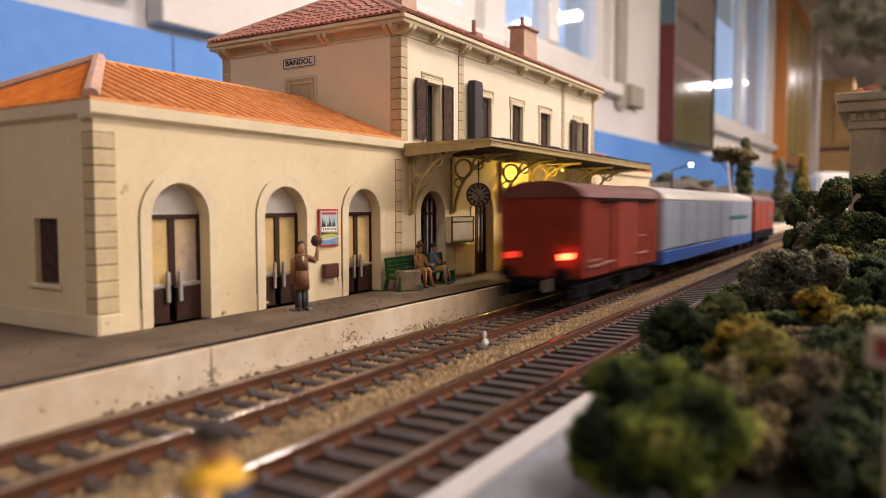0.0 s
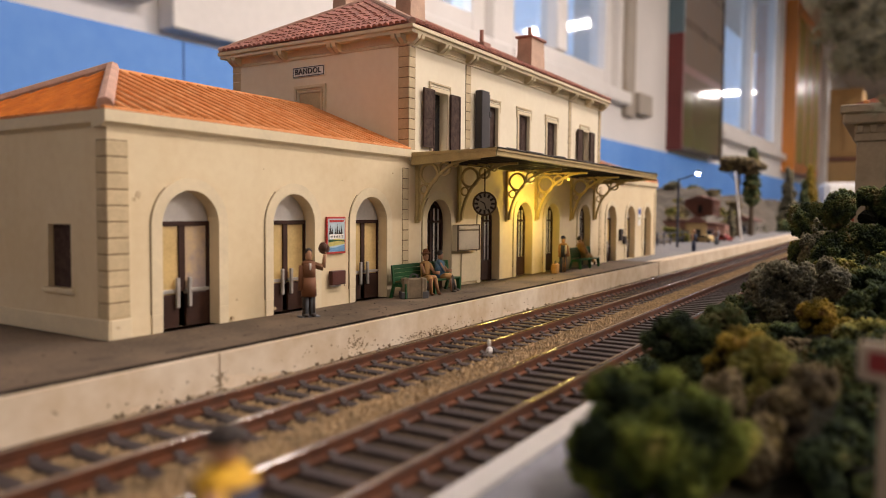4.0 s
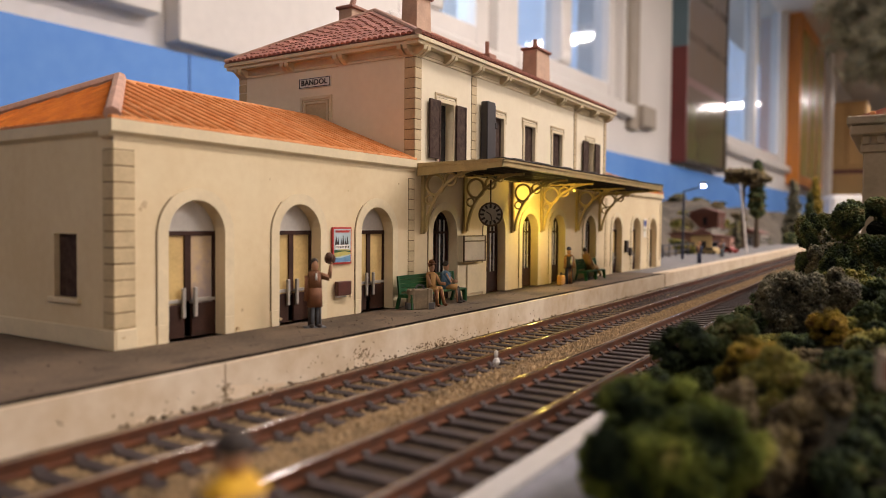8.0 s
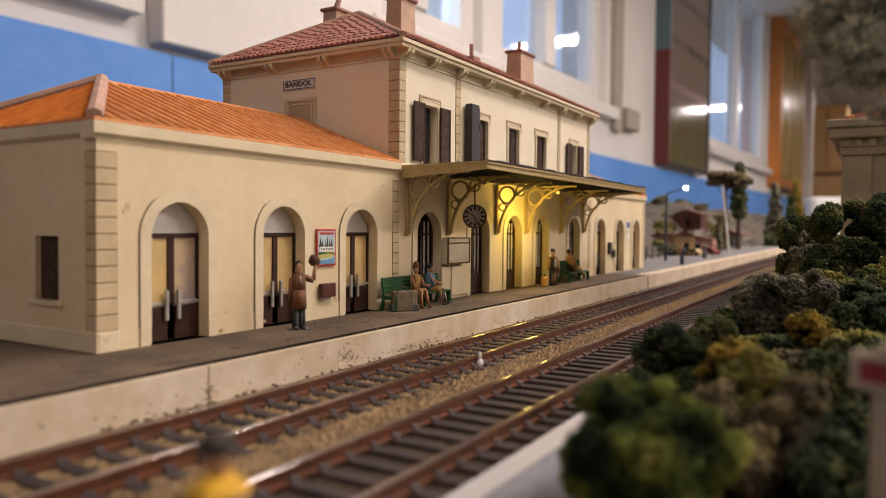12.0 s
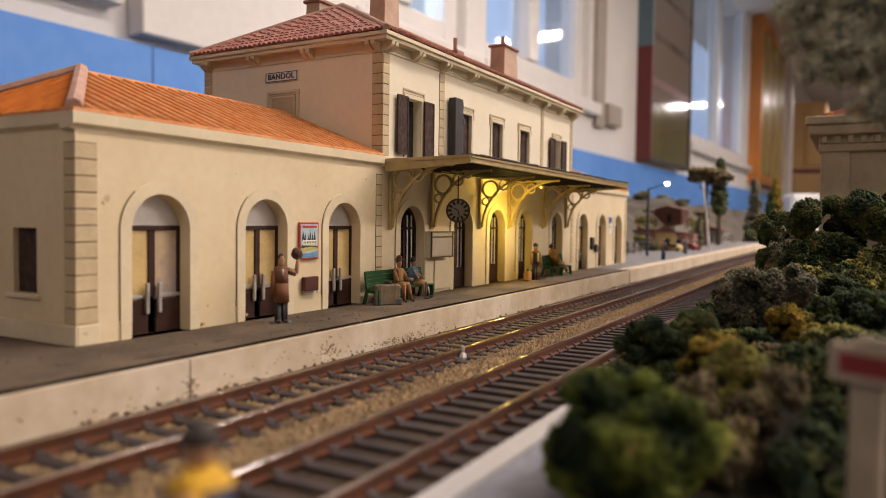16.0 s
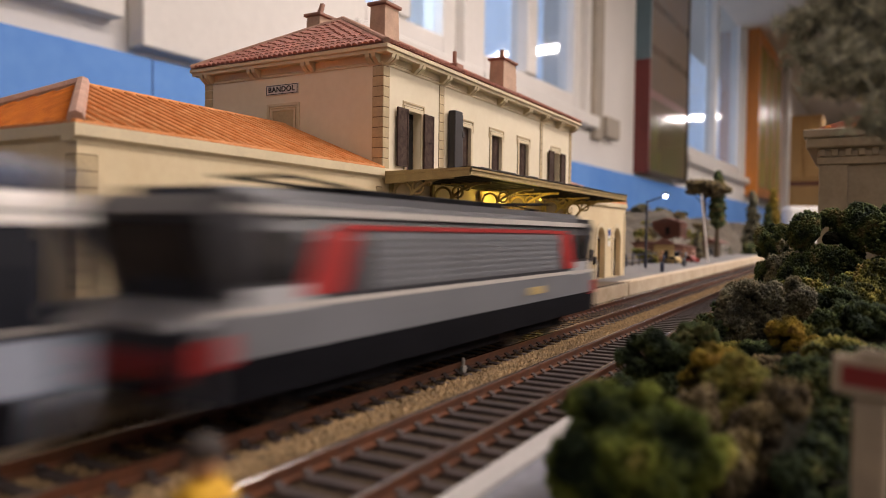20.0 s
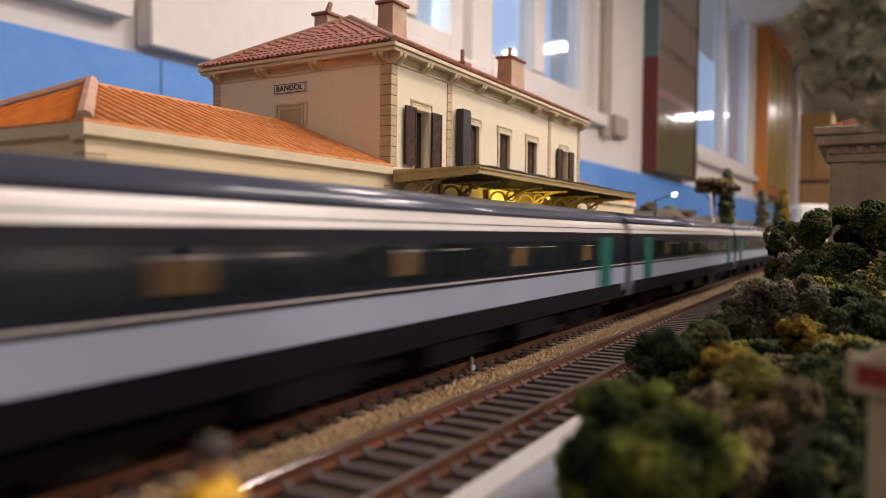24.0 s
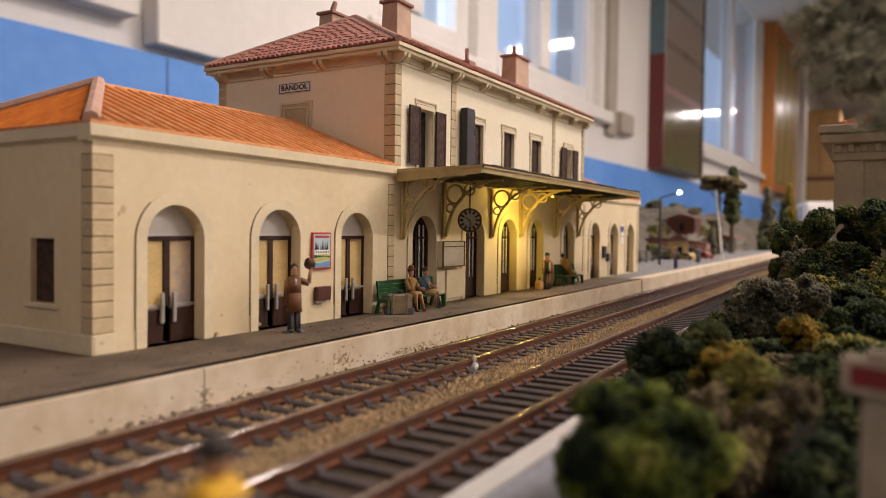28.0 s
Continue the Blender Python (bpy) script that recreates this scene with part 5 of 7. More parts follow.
part("header", box(B(), -0.80, 0.82, -0.27, -0.24, 0.86, 1.0, 0.01), M_MAP, tb)
for d in ((-0.9, -0.84, -0.29, -0.24, 0, 1.06), (0.84, 0.9, -0.29, -0.24, 0, 1.06), (-0.84, 0.84, -0.29, -0.24, 0, 0.045), (-0.84, 0.84, -0.29, -0.24, 1.015, 1.06), (-0.84, 0.84, -0.285, -0.24, 0.81, 0.85)):
    part("frame_bar", box(B(), *d), M_IRON_D, tb, "dark frame bar")
for x0, x1 in ((16.15, 16.9), (17.0, 18.6)):
    part("dado_panel", box(B(), x0, x1, -0.09, -0.05, 0.12, 1.45, 0.02), M_TRIM, wm, **U)

# the clock under the canopy
ck = thing("platform_clock", "round double-faced platform clock hanging under the canopy", "clock", at(15.3, -1.30, 3.32, 28) @ Matrix.Scale(0.88, 4))
bm = B()
rod(bm, (-0.13, 0, 0), (0.13, 0, 0), 0.54, seg=28)
part("drum", bm, M_IRON_D, ck, "brown metal drum")
M_DIAL = mat("clock_dial", (0.40, 0.35, 0.27), 0.45, 0.1, 200, 0.0)
for s in (-1, 1):
    bm = B()
    rod(bm, (s * 0.13, 0, 0), (s * 0.14, 0, 0), 0.46, seg=28)
    d = part("dial", bm, M_DIAL, ck, "grey dial")
    for k in range(12):
        a = math.pi * k / 6
        bm = box(B(), -0.006, 0.006, -0.045, 0.045, -0.085, 0.085)
        bmesh.ops.transform(bm, matrix=Matrix.Translation((s * 0.147, 0.37 * math.sin(a), 0.37 * math.cos(a))) @ Matrix.Rotation(-a, 4, "X"), verts=bm.verts)
        part("hour_mark", bm, M_INK, d)
    for a, l in ((2.9, 0.3), (-1.0, 0.22)):
        bm = box(B(), -0.006, 0.006, -0.022, 0.022, 0, l)
        bmesh.ops.transform(bm, matrix=Matrix.Translation((s * 0.155, 0, 0)) @ Matrix.Rotation(a, 4, "X"), verts=bm.verts)
        part("clock_arm", bm, M_INK, d)
part("hanger", rod(B(), (0, 0, 0.5), (0, 0, 1.55), 0.03), M_IRON_D, ck)

# lamp under the canopy: a small yellow bulb
cl = thing("canopy_lamp", "lit yellow bulb under the station canopy", "lamp", at(22.4, -1.9, 4.55))
M_BULB = mat("lit_yellow_bulb", (0.9, 0.7, 0.1), 0.4, 0.0, 100, 0, emit=(1.0, 0.72, 0.12), power=2.5)
part("bulb", ball(B(), (0, 0, 0), 0.06), M_BULB, cl, "glowing bulb")
part("holder", rod(B(), (0, 0, 0.07), (0, 0, 0.36), 0.05), M_IRON, cl)
for px, py, pz, w in ((20.55, -1.0, 4.0, 0.012), (22.0, -1.6, 2.8, 0.018)):
    pd = bpy.data.lights.new("canopy_bulb_light", "POINT")
    pd.energy, pd.color, pd.shadow_soft_size = w, (1.0, 0.70, 0.12), 0.002
    new("canopy_bulb_light", pd).location = (px * CM, py * CM, pz * CM)

# signs on the far wing
fs = thing("wing_sign", "blue and white round sign on the station wing", "sign", at(43.25 * S, -0.02, 2.35 * S))
part("panel", box(B(), -0.32, 0.32, -0.03, 0, 0, 1.25, 0.02), M_SIGNW, fs)
part("blue_panel", box(B(), -0.26, 0.26, -0.04, -0.03, 0.75, 1.15, 0.02), mat("sign_blue", (0.05, 0.09, 0.35), 0.4), fs)
part("gold_bar", box(B(), -0.2, 0.2, -0.04, -0.03, 0.42, 0.55), M_PYEL, fs)
for x, z, w, h in ((38.9, 1.35, 0.5, 0.75), (39.7, 1.1, 0.4, 0.5)):
    mb = thing("wall_meter_box", "small dark box on the station wing", "box", at(x * S, -0.02, z * S))
    part("body", box(B(), -w / 2, w / 2, -0.15, 0, 0, h, 0.02), M_INK, mb)


def bench(m, length=3.2):
    b = thing("bench", "green painted slatted platform bench", "bench", m, group="platform benches")
    for i in range(3):
        part("seat_slat", box(B(), 0, length, -0.50 + 0.17 * i, -0.36 + 0.17 * i, 0.46, 0.52, 0.015), M_BENCH, b)
    for i in range(4):
        part("back_slat", box(B(), 0, length, 0.03 + 0.02 * i, 0.08 + 0.02 * i, 0.58 + 0.14 * i, 0.712 + 0.14 * i, 0.008), M_BENCH, b)
    for x in (0.0, length / 2, length - 0.1):
        bm = prism(B(), [(-0.52, 0), (-0.40, 0), (-0.34, 0.40), (0.0, 0.40), (0.10, 0), (0.20, 0), (0.06, 0.5), (0.14, 1.12), (0.08, 1.12), (0.0, 0.5), (-0.5, 0.46)], "x", x, x + 0.1)
        part("bench_end", bm, M_BENCH, b)
    return b


bench(at(10.45, -0.42, 0.0), 3.7)
bench(at(26.7, -0.42, 0.0), 2.9)

sc = thing("suitcase", "tan and grey suitcase standing on the platform", "suitcase", at(10.85, -0.98, 0, -38) @ Matrix.Scale(0.88, 4))
part("body", box(B(), -0.50, 0.50, -0.18, 0.18, 0.0, 0.80, 0.05), M_CASE, sc)
for x in (-0.3, 0.3):
    part("strap", box(B(), x - 0.05, x + 0.05, -0.195, 0.195, -0.0, 0.815, 0.02), M_CASE, sc)
for x in (-0.42, 0.42):
    part("corner", box(B(), x - 0.14, x + 0.14, -0.2, 0.2, 0.0, 0.28, 0.03), M_CASE_D, sc, "grey worn corner")
part("carry_handle", ring(B(), (0, 0, 0.80), 0.16, 0.06, 0.06, 10, "y", 0, math.pi), M_CASE_D, sc)


# figures: painted cast figurines, one mesh each
def figurine(name, label, m, pieces, mats, unit=CM, slim=1.0):
    bm = B()
    tags = []
    for fn, k in pieces:
        n0 = len(bm.faces)
        fn(bm)
        tags += [k] * (len(bm.faces) - n0)
    bmesh.ops.scale(bm, vec=(unit * slim, unit * slim, unit), verts=bm.verts)
    bm.faces.ensure_lookup_table()
    for f, k in zip(bm.faces, tags):
        f.material_index = k
        f.smooth = True
    me = bpy.data.meshes.new(name)
    bm.to_mesh(me)
    bm.free()
    for x in mats:
        me.materials.append(x)
    ob = new(name, me)
    ob.matrix_basis = m
    return tagged(ob, label, "figurine")


def paint(name, c, r=0.72):
    return mat(name, c, r, 0.2, 400, 0.1)


P_SKIN, P_BROWN, P_GREYT, P_DARK = paint("skin_paint", (0.50, 0.27, 0.15)), paint("brown_coat_paint", (0.20, 0.075, 0.026)), paint("grey_trouser_paint", (0.14, 0.15, 0.17)), paint("dark_paint", (0.04, 0.028, 0.022))
P_HAT = paint("brown_hat_paint", (0.085, 0.035, 0.018))
P_TAN, P_BLUE, P_YEL, P_NAVY, P_WHITE, P_ORANGE = paint("tan_paint", (0.48, 0.26, 0.08)), paint("blue_shirt_paint", (0.13, 0.24, 0.36)), paint("yellow_paint", (0.75, 0.42, 0.02)), paint("navy_paint", (0.02, 0.025, 0.06)), paint("white_paint", (0.7, 0.66, 0.6)), paint("ochre_jacket_paint", (0.30, 0.14, 0.035))


def L_(a, b, r, r2=None):
    return lambda bm: rod(bm, a, b, r, r2, 9)


def O_(c, rx, ry=None, rz=None):
    return lambda bm: ball(bm, c, rx, ry, rz)


def X_(*d):
    return lambda bm: box(bm, *d)


figurine("waving_man_figure", "painted figurine in a brown coat waving its hat", at(5.46, -1.05, 0.0, -35), [
    (X_(-0.42, 0.42, -0.22, 0.30, 0.0, 0.03), 2),
    (L_((-0.14, 0, 0.02), (-0.13, 0, 0.72), 0.13, 0.15), 2), (L_((0.15, 0.02, 0.02), (0.12, 0, 0.72), 0.13, 0.15), 2),
    (O_((-0.14, -0.1, 0.05), 0.12, 0.2, 0.06), 3), (O_((0.16, -0.1, 0.05), 0.12, 0.2, 0.06), 3),
    (L_((0, 0, 0.58), (0, 0, 1.12), 0.32, 0.285), 1), (L_((0, 0, 1.08), (0, 0, 1.5), 0.285, 0.27), 1), (O_((0, 0, 1.48), 0.30, 0.2, 0.14), 1),
    (L_((-0.30, 0, 1.45), (-0.36, -0.05, 0.75), 0.10, 0.09), 1),
    (L_((0.26, 0, 1.45), (0.58, -0.05, 1.38), 0.10, 0.09), 1), (L_((0.58, -0.05, 1.38), (0.66, -0.05, 1.78), 0.09, 0.07), 1), (O_((0.66, -0.06, 1.82), 0.08), 0),
    (X_(-0.035, 0.035, -0.29, -0.2, 1.34, 1.52), 4),
    (O_((0, -0.02, 1.74), 0.14, 0.15, 0.18), 0), (O_((0, 0.02, 1.82), 0.155, 0.155, 0.13), 3),
    (O_((0.56, -0.1, 1.98), 0.17, 0.12, 0.13), 5), (O_((0.60, -0.1, 1.92), 0.25, 0.05, 0.15), 5)], (P_SKIN, P_BROWN, P_GREYT, P_DARK, P_WHITE, P_HAT), slim=0.7)


def seated(name, label, m, top, low, hair, hat=False):
    brim = [(O_((0, 0.0, 1.50), 0.24, 0.24, 0.03), 3), (O_((0, 0.0, 1.56), 0.14, 0.14, 0.10), 3), (L_((0.05, 0, 1.6), (0.12, 0.02, 1.82), 0.025, 0.01), 3)] if hat else []
    figurine(name, label, m, brim + [
        (L_((0, 0, 0.5), (0, 0.05, 1.12), 0.22, 0.24), 1), (O_((0, 0.05, 1.1), 0.27, 0.18, 0.12), 1),
        (L_((-0.1, 0, 0.58), (-0.13, -0.52, 0.60), 0.13, 0.11), 2), (L_((0.1, 0, 0.58), (0.13, -0.52, 0.60), 0.13, 0.11), 2),
        (L_((-0.13, -0.5, 0.6), (-0.13, -0.56, 0.05), 0.10, 0.07), 2), (L_((0.13, -0.5, 0.6), (0.16, -0.70, 0.08), 0.10, 0.07), 0),
        (O_((-0.13, -0.64, 0.05), 0.07, 0.14, 0.05), 3), (O_((0.16, -0.78, 0.07), 0.07, 0.14, 0.05), 3),
        (L_((-0.25, 0.03, 1.08), (-0.24, -0.22, 0.75), 0.08, 0.07), 1), (L_((0.25, 0.03, 1.08), (0.24, -0.30, 0.80), 0.08, 0.07), 1), (L_((0.24, -0.3, 0.8), (0.42, -0.5, 0.78), 0.06), 0),
        (O_((0, 0.0, 1.36), 0.13, 0.14, 0.17), 0), (O_((0, 0.03, 1.44), 0.15, 0.15, 0.12), 3)], (P_SKIN, top, low, hair), slim=0.8)


seated("seated_man_figure", "seated painted figurine in tan clothes", at(12.15, -0.62, 0, -18), P_TAN, P_TAN, P_BROWN, True)
seated("seated_woman_figure", "seated painted figurine in a blue top", at(13.15, -0.62, 0, 30), P_BLUE, P_TAN, P_DARK)
figurine("resting_figure", "painted figurine in tan clothes reclining on the bench", at(27.5, -0.55, 0, 0), [
    (L_((0.0, 0, 1.32), (0.75, -0.05, 0.72), 0.22, 0.24), 1), (L_((0.7, -0.1, 0.66), (1.35, -0.2, 0.66), 0.15, 0.12), 1), (L_((0.7, 0.1, 0.66), (1.3, 0.0, 0.78), 0.15, 0.12), 1),
    (L_((1.35, -0.2, 0.66), (1.75, -0.3, 0.30), 0.11, 0.08), 1), (L_((1.3, 0.0, 0.78), (1.8, -0.1, 0.42), 0.11, 0.08), 1), (O_((1.82, -0.32, 0.25), 0.10, 0.08, 0.13), 2), (O_((1.88, -0.12, 0.38), 0.10, 0.08, 0.13), 2),
    (L_((0.1, -0.2, 1.25), (0.55, -0.3, 0.82), 0.08, 0.07), 1), (O_((-0.10, 0, 1.56), 0.14, 0.13, 0.16), 0), (O_((-0.14, 0.02, 1.62), 0.15, 0.14, 0.13), 2)], (P_SKIN, P_TAN, P_DARK), slim=0.85)
figurine("porter_figure", "painted figurine in an ochre jacket and dark trousers", at(24.25, -0.92, 0, -30), [
    (L_((-0.12, 0, 0.02), (-0.12, 0, 0.85), 0.12, 0.15), 2), (L_((0.13, 0, 0.02), (0.12, 0, 0.85), 0.12, 0.15), 2),
    (L_((0, 0, 0.8), (0, 0, 1.38), 0.26, 0.28), 1), (O_((0, 0, 1.38), 0.31, 0.19, 0.12), 1), (X_(-0.06, 0.06, -0.3, -0.22, 0.95, 1.38), 3),
    (L_((-0.3, 0, 1.35), (-0.38, -0.1, 0.8), 0.09), 1), (L_((0.3, 0, 1.35), (0.36, -0.1, 0.8), 0.09), 1),
    (O_((0, 0, 1.62), 0.13, 0.14, 0.17), 0), (O_((0, 0, 1.74), 0.17, 0.2, 0.06), 2), (O_((0, 0.02, 1.79), 0.14, 0.14, 0.08), 2)], (P_SKIN, P_ORANGE, P_NAVY, P_WHITE), slim=0.78)
for x, y, c, r in ((23.45, -0.85, P_TAN, 1.0), (24.95, -0.55, P_GREYT, 0.6)):
    lb = thing("travel_bag", "small travel bag on the platform", "bag", at(x, y, 0, 10))
    part("body", box(B(), -0.32 * r, 0.32 * r, -0.15, 0.15, 0, 0.5, 0.06), c, lb)
    part("carry_handle", ring(B(), (0, 0, 0.49), 0.12, 0.05, 0.05, 10, "y", 0, math.pi), P_DARK, lb)
figurine("dark_figure", "small dark painted figurine on the far platform", at(51.6, -1.0, -0.03), [
    (L_((-0.12, 0, 0), (-0.11, 0, 0.9), 0.12, 0.15), 1), (L_((0.14, 0, 0), (0.11, 0, 0.9), 0.12, 0.15), 1), (L_((0, 0, 0.85), (0, 0, 1.4), 0.25, 0.28), 1), (O_((0, 0, 1.62), 0.14), 0)], (P_SKIN, P_NAVY))
figurine("pale_figure", "small grey painted figurine on the far platform", at(66.0, 0.1, -0.03), [
    (L_((0, 0, 0), (0, 0, 0.9), 0.2), 1), (L_((0, 0, 0.85), (0, 0, 1.4), 0.25, 0.28), 1), (O_((0, 0, 1.62), 0.14), 0)], (P_SKIN, P_GREYT))
# a track worker close to the lens
figurine("track_worker_figure", "painted figurine in a yellow vest and dark cap", at(-5.92, -10.42, -0.50, 30), [
    (L_((-0.13, 0, 0), (-0.12, 0, 0.8), 0.12, 0.15), 2), (L_((0.13, 0, 0), (0.12, 0, 0.8), 0.12, 0.15), 2),
    (L_((0, 0, 0.72), (0, 0, 1.25), 0.26, 0.29), 1), (O_((0, 0, 1.27), 0.31, 0.2, 0.12), 1),
    (L_((-0.3, 0, 1.25), (-0.4, -0.1, 0.7), 0.1), 1), (L_((0.3, 0, 1.25), (0.4, -0.1, 0.7), 0.1), 1),
    (O_((0, 0, 1.52), 0.13, 0.14, 0.16), 0), (O_((0, 0, 1.62), 0.16, 0.17, 0.13), 3)], (P_SKIN, P_YEL, P_NAVY, P_DARK))
# a scrap of white plaster on the ballast
bm = B()
ball(bm, (0, 0, 0.1), 0.14, 0.10, 0.12, 6, 4)
ball(bm, (0.02, 0.02, 0.30), 0.06, 0.06, 0.12, 6, 4)
sp = part("plaster_scrap", bm, paint("white_scrap", (0.75, 0.72, 0.68)))
sp.matrix_basis = at(7.25, -5.87, BED_Z + 0.02)
tagged(sp, "small white scrap lying on the ballast", "scrap")
# white grit on the sleepers and tufts at the platform wall
stones("grit", 240, (-2, 40, -3.55, -3.02, BED_Z + 0.08), 0.05, mat("dry_grit", (0.2, 0.14, 0.08), 0.9, island=0.5), "dark grit along the foot of the platform wall", 12)
stones("platform_grit", 130, (-4, 30, -2.7, -0.2, 0.005), 0.022, mat("platform_crumbs", (0.06, 0.045, 0.035), 0.9, island=0.5), "crumbs of dirt on the platform", 13)
# ---- the planted bank beside the near track ----
def leafy(name, blobs, n, size, material, seed, parent, spike=0.35):
    """A crown of many small ragged flakes on and in a set of ellipsoids (cx, cy, cz, rx, ry, rz)."""
    rng = np.random.default_rng(seed)
    blobs = np.array(blobs, float)
    wts = (blobs[:, 3] * blobs[:, 4] + blobs[:, 4] * blobs[:, 5])
    # every ellipsoid is a heap of smaller clumps with gaps between them
    m = 15
    cd = rng.standard_normal((len(blobs), m, 3))
    cd /= np.linalg.norm(cd, axis=2, keepdims=True)
    cc = blobs[:, None, :3] + cd * blobs[:, None, 3:6] * (0.62 + 0.14 * rng.random((len(blobs), m, 1)))
    cr = blobs[:, None, 3:6] * (0.26 + 0.2 * rng.random((len(blobs), m, 1)))
    k, q = rng.choice(len(blobs), n, p=wts / wts.sum()), rng.integers(0, m, n)
    d = rng.standard_normal((n, 3))
    d /= np.linalg.norm(d, axis=1, keepdims=True)
    c = cc[k, q] + d * cr[k, q] * (0.75 + 0.3 * rng.random((n, 1)))
    base = np.array([(1, 0, 0), (-1, 0, 0), (0, 1, 0), (0, -1, 0), (0, 0, 1), (0, 0, -1)], float)
    r = size * (0.45 + 0.9 * rng.random((n, 1, 1)))
    v = base[None] * r * (1 + 0.75 * rng.standard_normal((n, 6, 1)) * 0.6) + 0.35 * size * rng.standard_normal((n, 6, 3))
    v[:, 4] += d * size * spike
    out = (v + c[:, None]).reshape(-1, 3) * CM
    f = np.array([(0, 2, 4), (2, 1, 4), (1, 3, 4), (3, 0, 4), (2, 0, 5), (1, 2, 5), (3, 1, 5), (0, 3, 5)])
    me = bpy.data.meshes.new(name)
    me.from_pydata(out.tolist(), [], (f[None] + 6 * np.arange(n)[:, None, None]).reshape(-1, 3).tolist())
    me.polygons.foreach_set("use_smooth", np.ones(8 * n, bool))
    me.materials.append(material)
    ob = new(name, me)
    ob.parent = parent
    return ob


def foam(name, tones, scale=150):
    """Foam foliage: four tones in patches, and each flake lighter or darker."""
    m = mat(name, tones[0], 0.95, 0.3, 90, 0.0, island=0.3, spec=0.1)
    nt = m.node_tree
    mix = next(n for n in nt.nodes if n.type == "MIX")
    hsv = next(n for n in nt.nodes if n.type == "HUE_SAT")
    tc = next(n for n in nt.nodes if n.type == "TEX_COORD")
    no = nt.nodes.new("ShaderNodeTexNoise")
    no.inputs["Scale"].default_value, no.inputs["Detail"].default_value = scale, 2
    ramp = nt.nodes.new("ShaderNodeValToRGB")
    els = ramp.color_ramp.elements
    els[0].position, els[1].position = 0.36, 0.66
    els.new(0.46)
    els.new(0.56)
    for e, c in zip(els, tones):
        e.color = (*c, 1)
    nt.links.new(tc.outputs["Object"], no.inputs[0])
    nt.links.new(no.outputs[0], ramp.inputs[0])
    nt.links.new(ramp.outputs[0], hsv.inputs["Color"])
    return m


F_GREEN = foam("green_foam", ((0.015, 0.022, 0.011), (0.081, 0.103, 0.025), (0.201, 0.230, 0.044), (0.299, 0.259, 0.071)), 110)
F_DARK = foam("dark_green_foam", ((0.019, 0.027, 0.018), (0.045, 0.062, 0.028), (0.089, 0.105, 0.038), (0.155, 0.124, 0.054)))
F_OLIVE = foam("olive_foam", ((0.036, 0.041, 0.019), (0.128, 0.128, 0.036), (0.238, 0.209, 0.051), (0.201, 0.146, 0.063)))
F_YELL = foam("ochre_foam", ((0.055, 0.044, 0.013), (0.187, 0.138, 0.022), (0.308, 0.209, 0.033), (0.176, 0.099, 0.033)))
F_GREY = foam("grey_green_foam", ((0.046, 0.046, 0.036), (0.115, 0.108, 0.078), (0.196, 0.180, 0.119), (0.173, 0.138, 0.082)))
F_BROWN = foam("brown_foam", ((0.043, 0.034, 0.024), (0.119, 0.093, 0.055), (0.196, 0.153, 0.085), (0.170, 0.128, 0.051)))
M_CORE = mat("dark_shade_core", (0.012, 0.012, 0.008), 1.0, 0.3, 100, 0.3, spec=0.05)
M_BARK = mat("bark", (0.11, 0.075, 0.045), 0.9, 0.3, 200, 0.5)


def bush(label, blobs, n, size, material, seed):
    b = thing("bush", label, "bush", at(blobs[0][0], blobs[0][1], blobs[0][2] - blobs[0][5]), group="bushes on the bank")
    o = np.array((blobs[0][0], blobs[0][1], blobs[0][2] - blobs[0][5], 0, 0, 0))
    local = [tuple(np.array(q, float) - o) for q in blobs]
    # dark inner lumps added in place of the shade between the clumps
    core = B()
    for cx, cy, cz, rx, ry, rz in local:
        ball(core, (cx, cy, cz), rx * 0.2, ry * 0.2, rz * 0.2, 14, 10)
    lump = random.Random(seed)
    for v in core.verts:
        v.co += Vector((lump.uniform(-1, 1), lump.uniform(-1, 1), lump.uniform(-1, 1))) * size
    part("shade_core", core, M_CORE, b)
    leafy("foliage", local, int(n * 1.25), size * 0.82, material, seed, b)
    return b


# the bank itself: an uneven slope rising away from the track
def bank_z(x, y):
    d = max(0.0, min(1.0, (-10.9 - y) / 3.2))
    along = max(0.0, min(1.0, (x - 1.0) / 14.0))
    return -0.75 + 2.0 * d * along + 0.25 * math.sin(x * 1.3) * math.sin(y * 1.9) * d


bm = B()
NX, NY = 56, 22
grid = [[bm.verts.new((-2.5 + 1.6 * i, -10.9 - 0.55 * j, bank_z(-2.5 + 1.6 * i, -10.9 - 0.55 * j))) for j in range(NY)] for i in range(NX)]
for i in range(NX - 1):
    for j in range(NY - 1):
        bm.faces.new((grid[i][j], grid[i][j + 1], grid[i + 1][j + 1], grid[i + 1][j]))
bmesh.ops.recalc_face_normals(bm, faces=bm.faces)
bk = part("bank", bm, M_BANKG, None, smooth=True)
tagged(bk, "scrub-covered bank beside the track, darkened for shade", "ground", kind="structure")

bush("bright green foam bush at the platform end", [(-1.1, -12.6, -0.05, 1.0, 0.9, 0.66), (-0.78, -12.05, 0.52, 0.62, 0.44, 0.42), (-0.8, -12.72, 0.58, 0.66, 0.5, 0.46), (-1.3, -12.2, 0.0, 0.62, 0.56, 0.6), (-0.75, -13.2, 0.25, 0.62, 0.55, 0.6), (-0.6, -12.35, 0.3, 0.7, 0.5, 0.5)], 26000, 0.038, F_GREEN, 21)
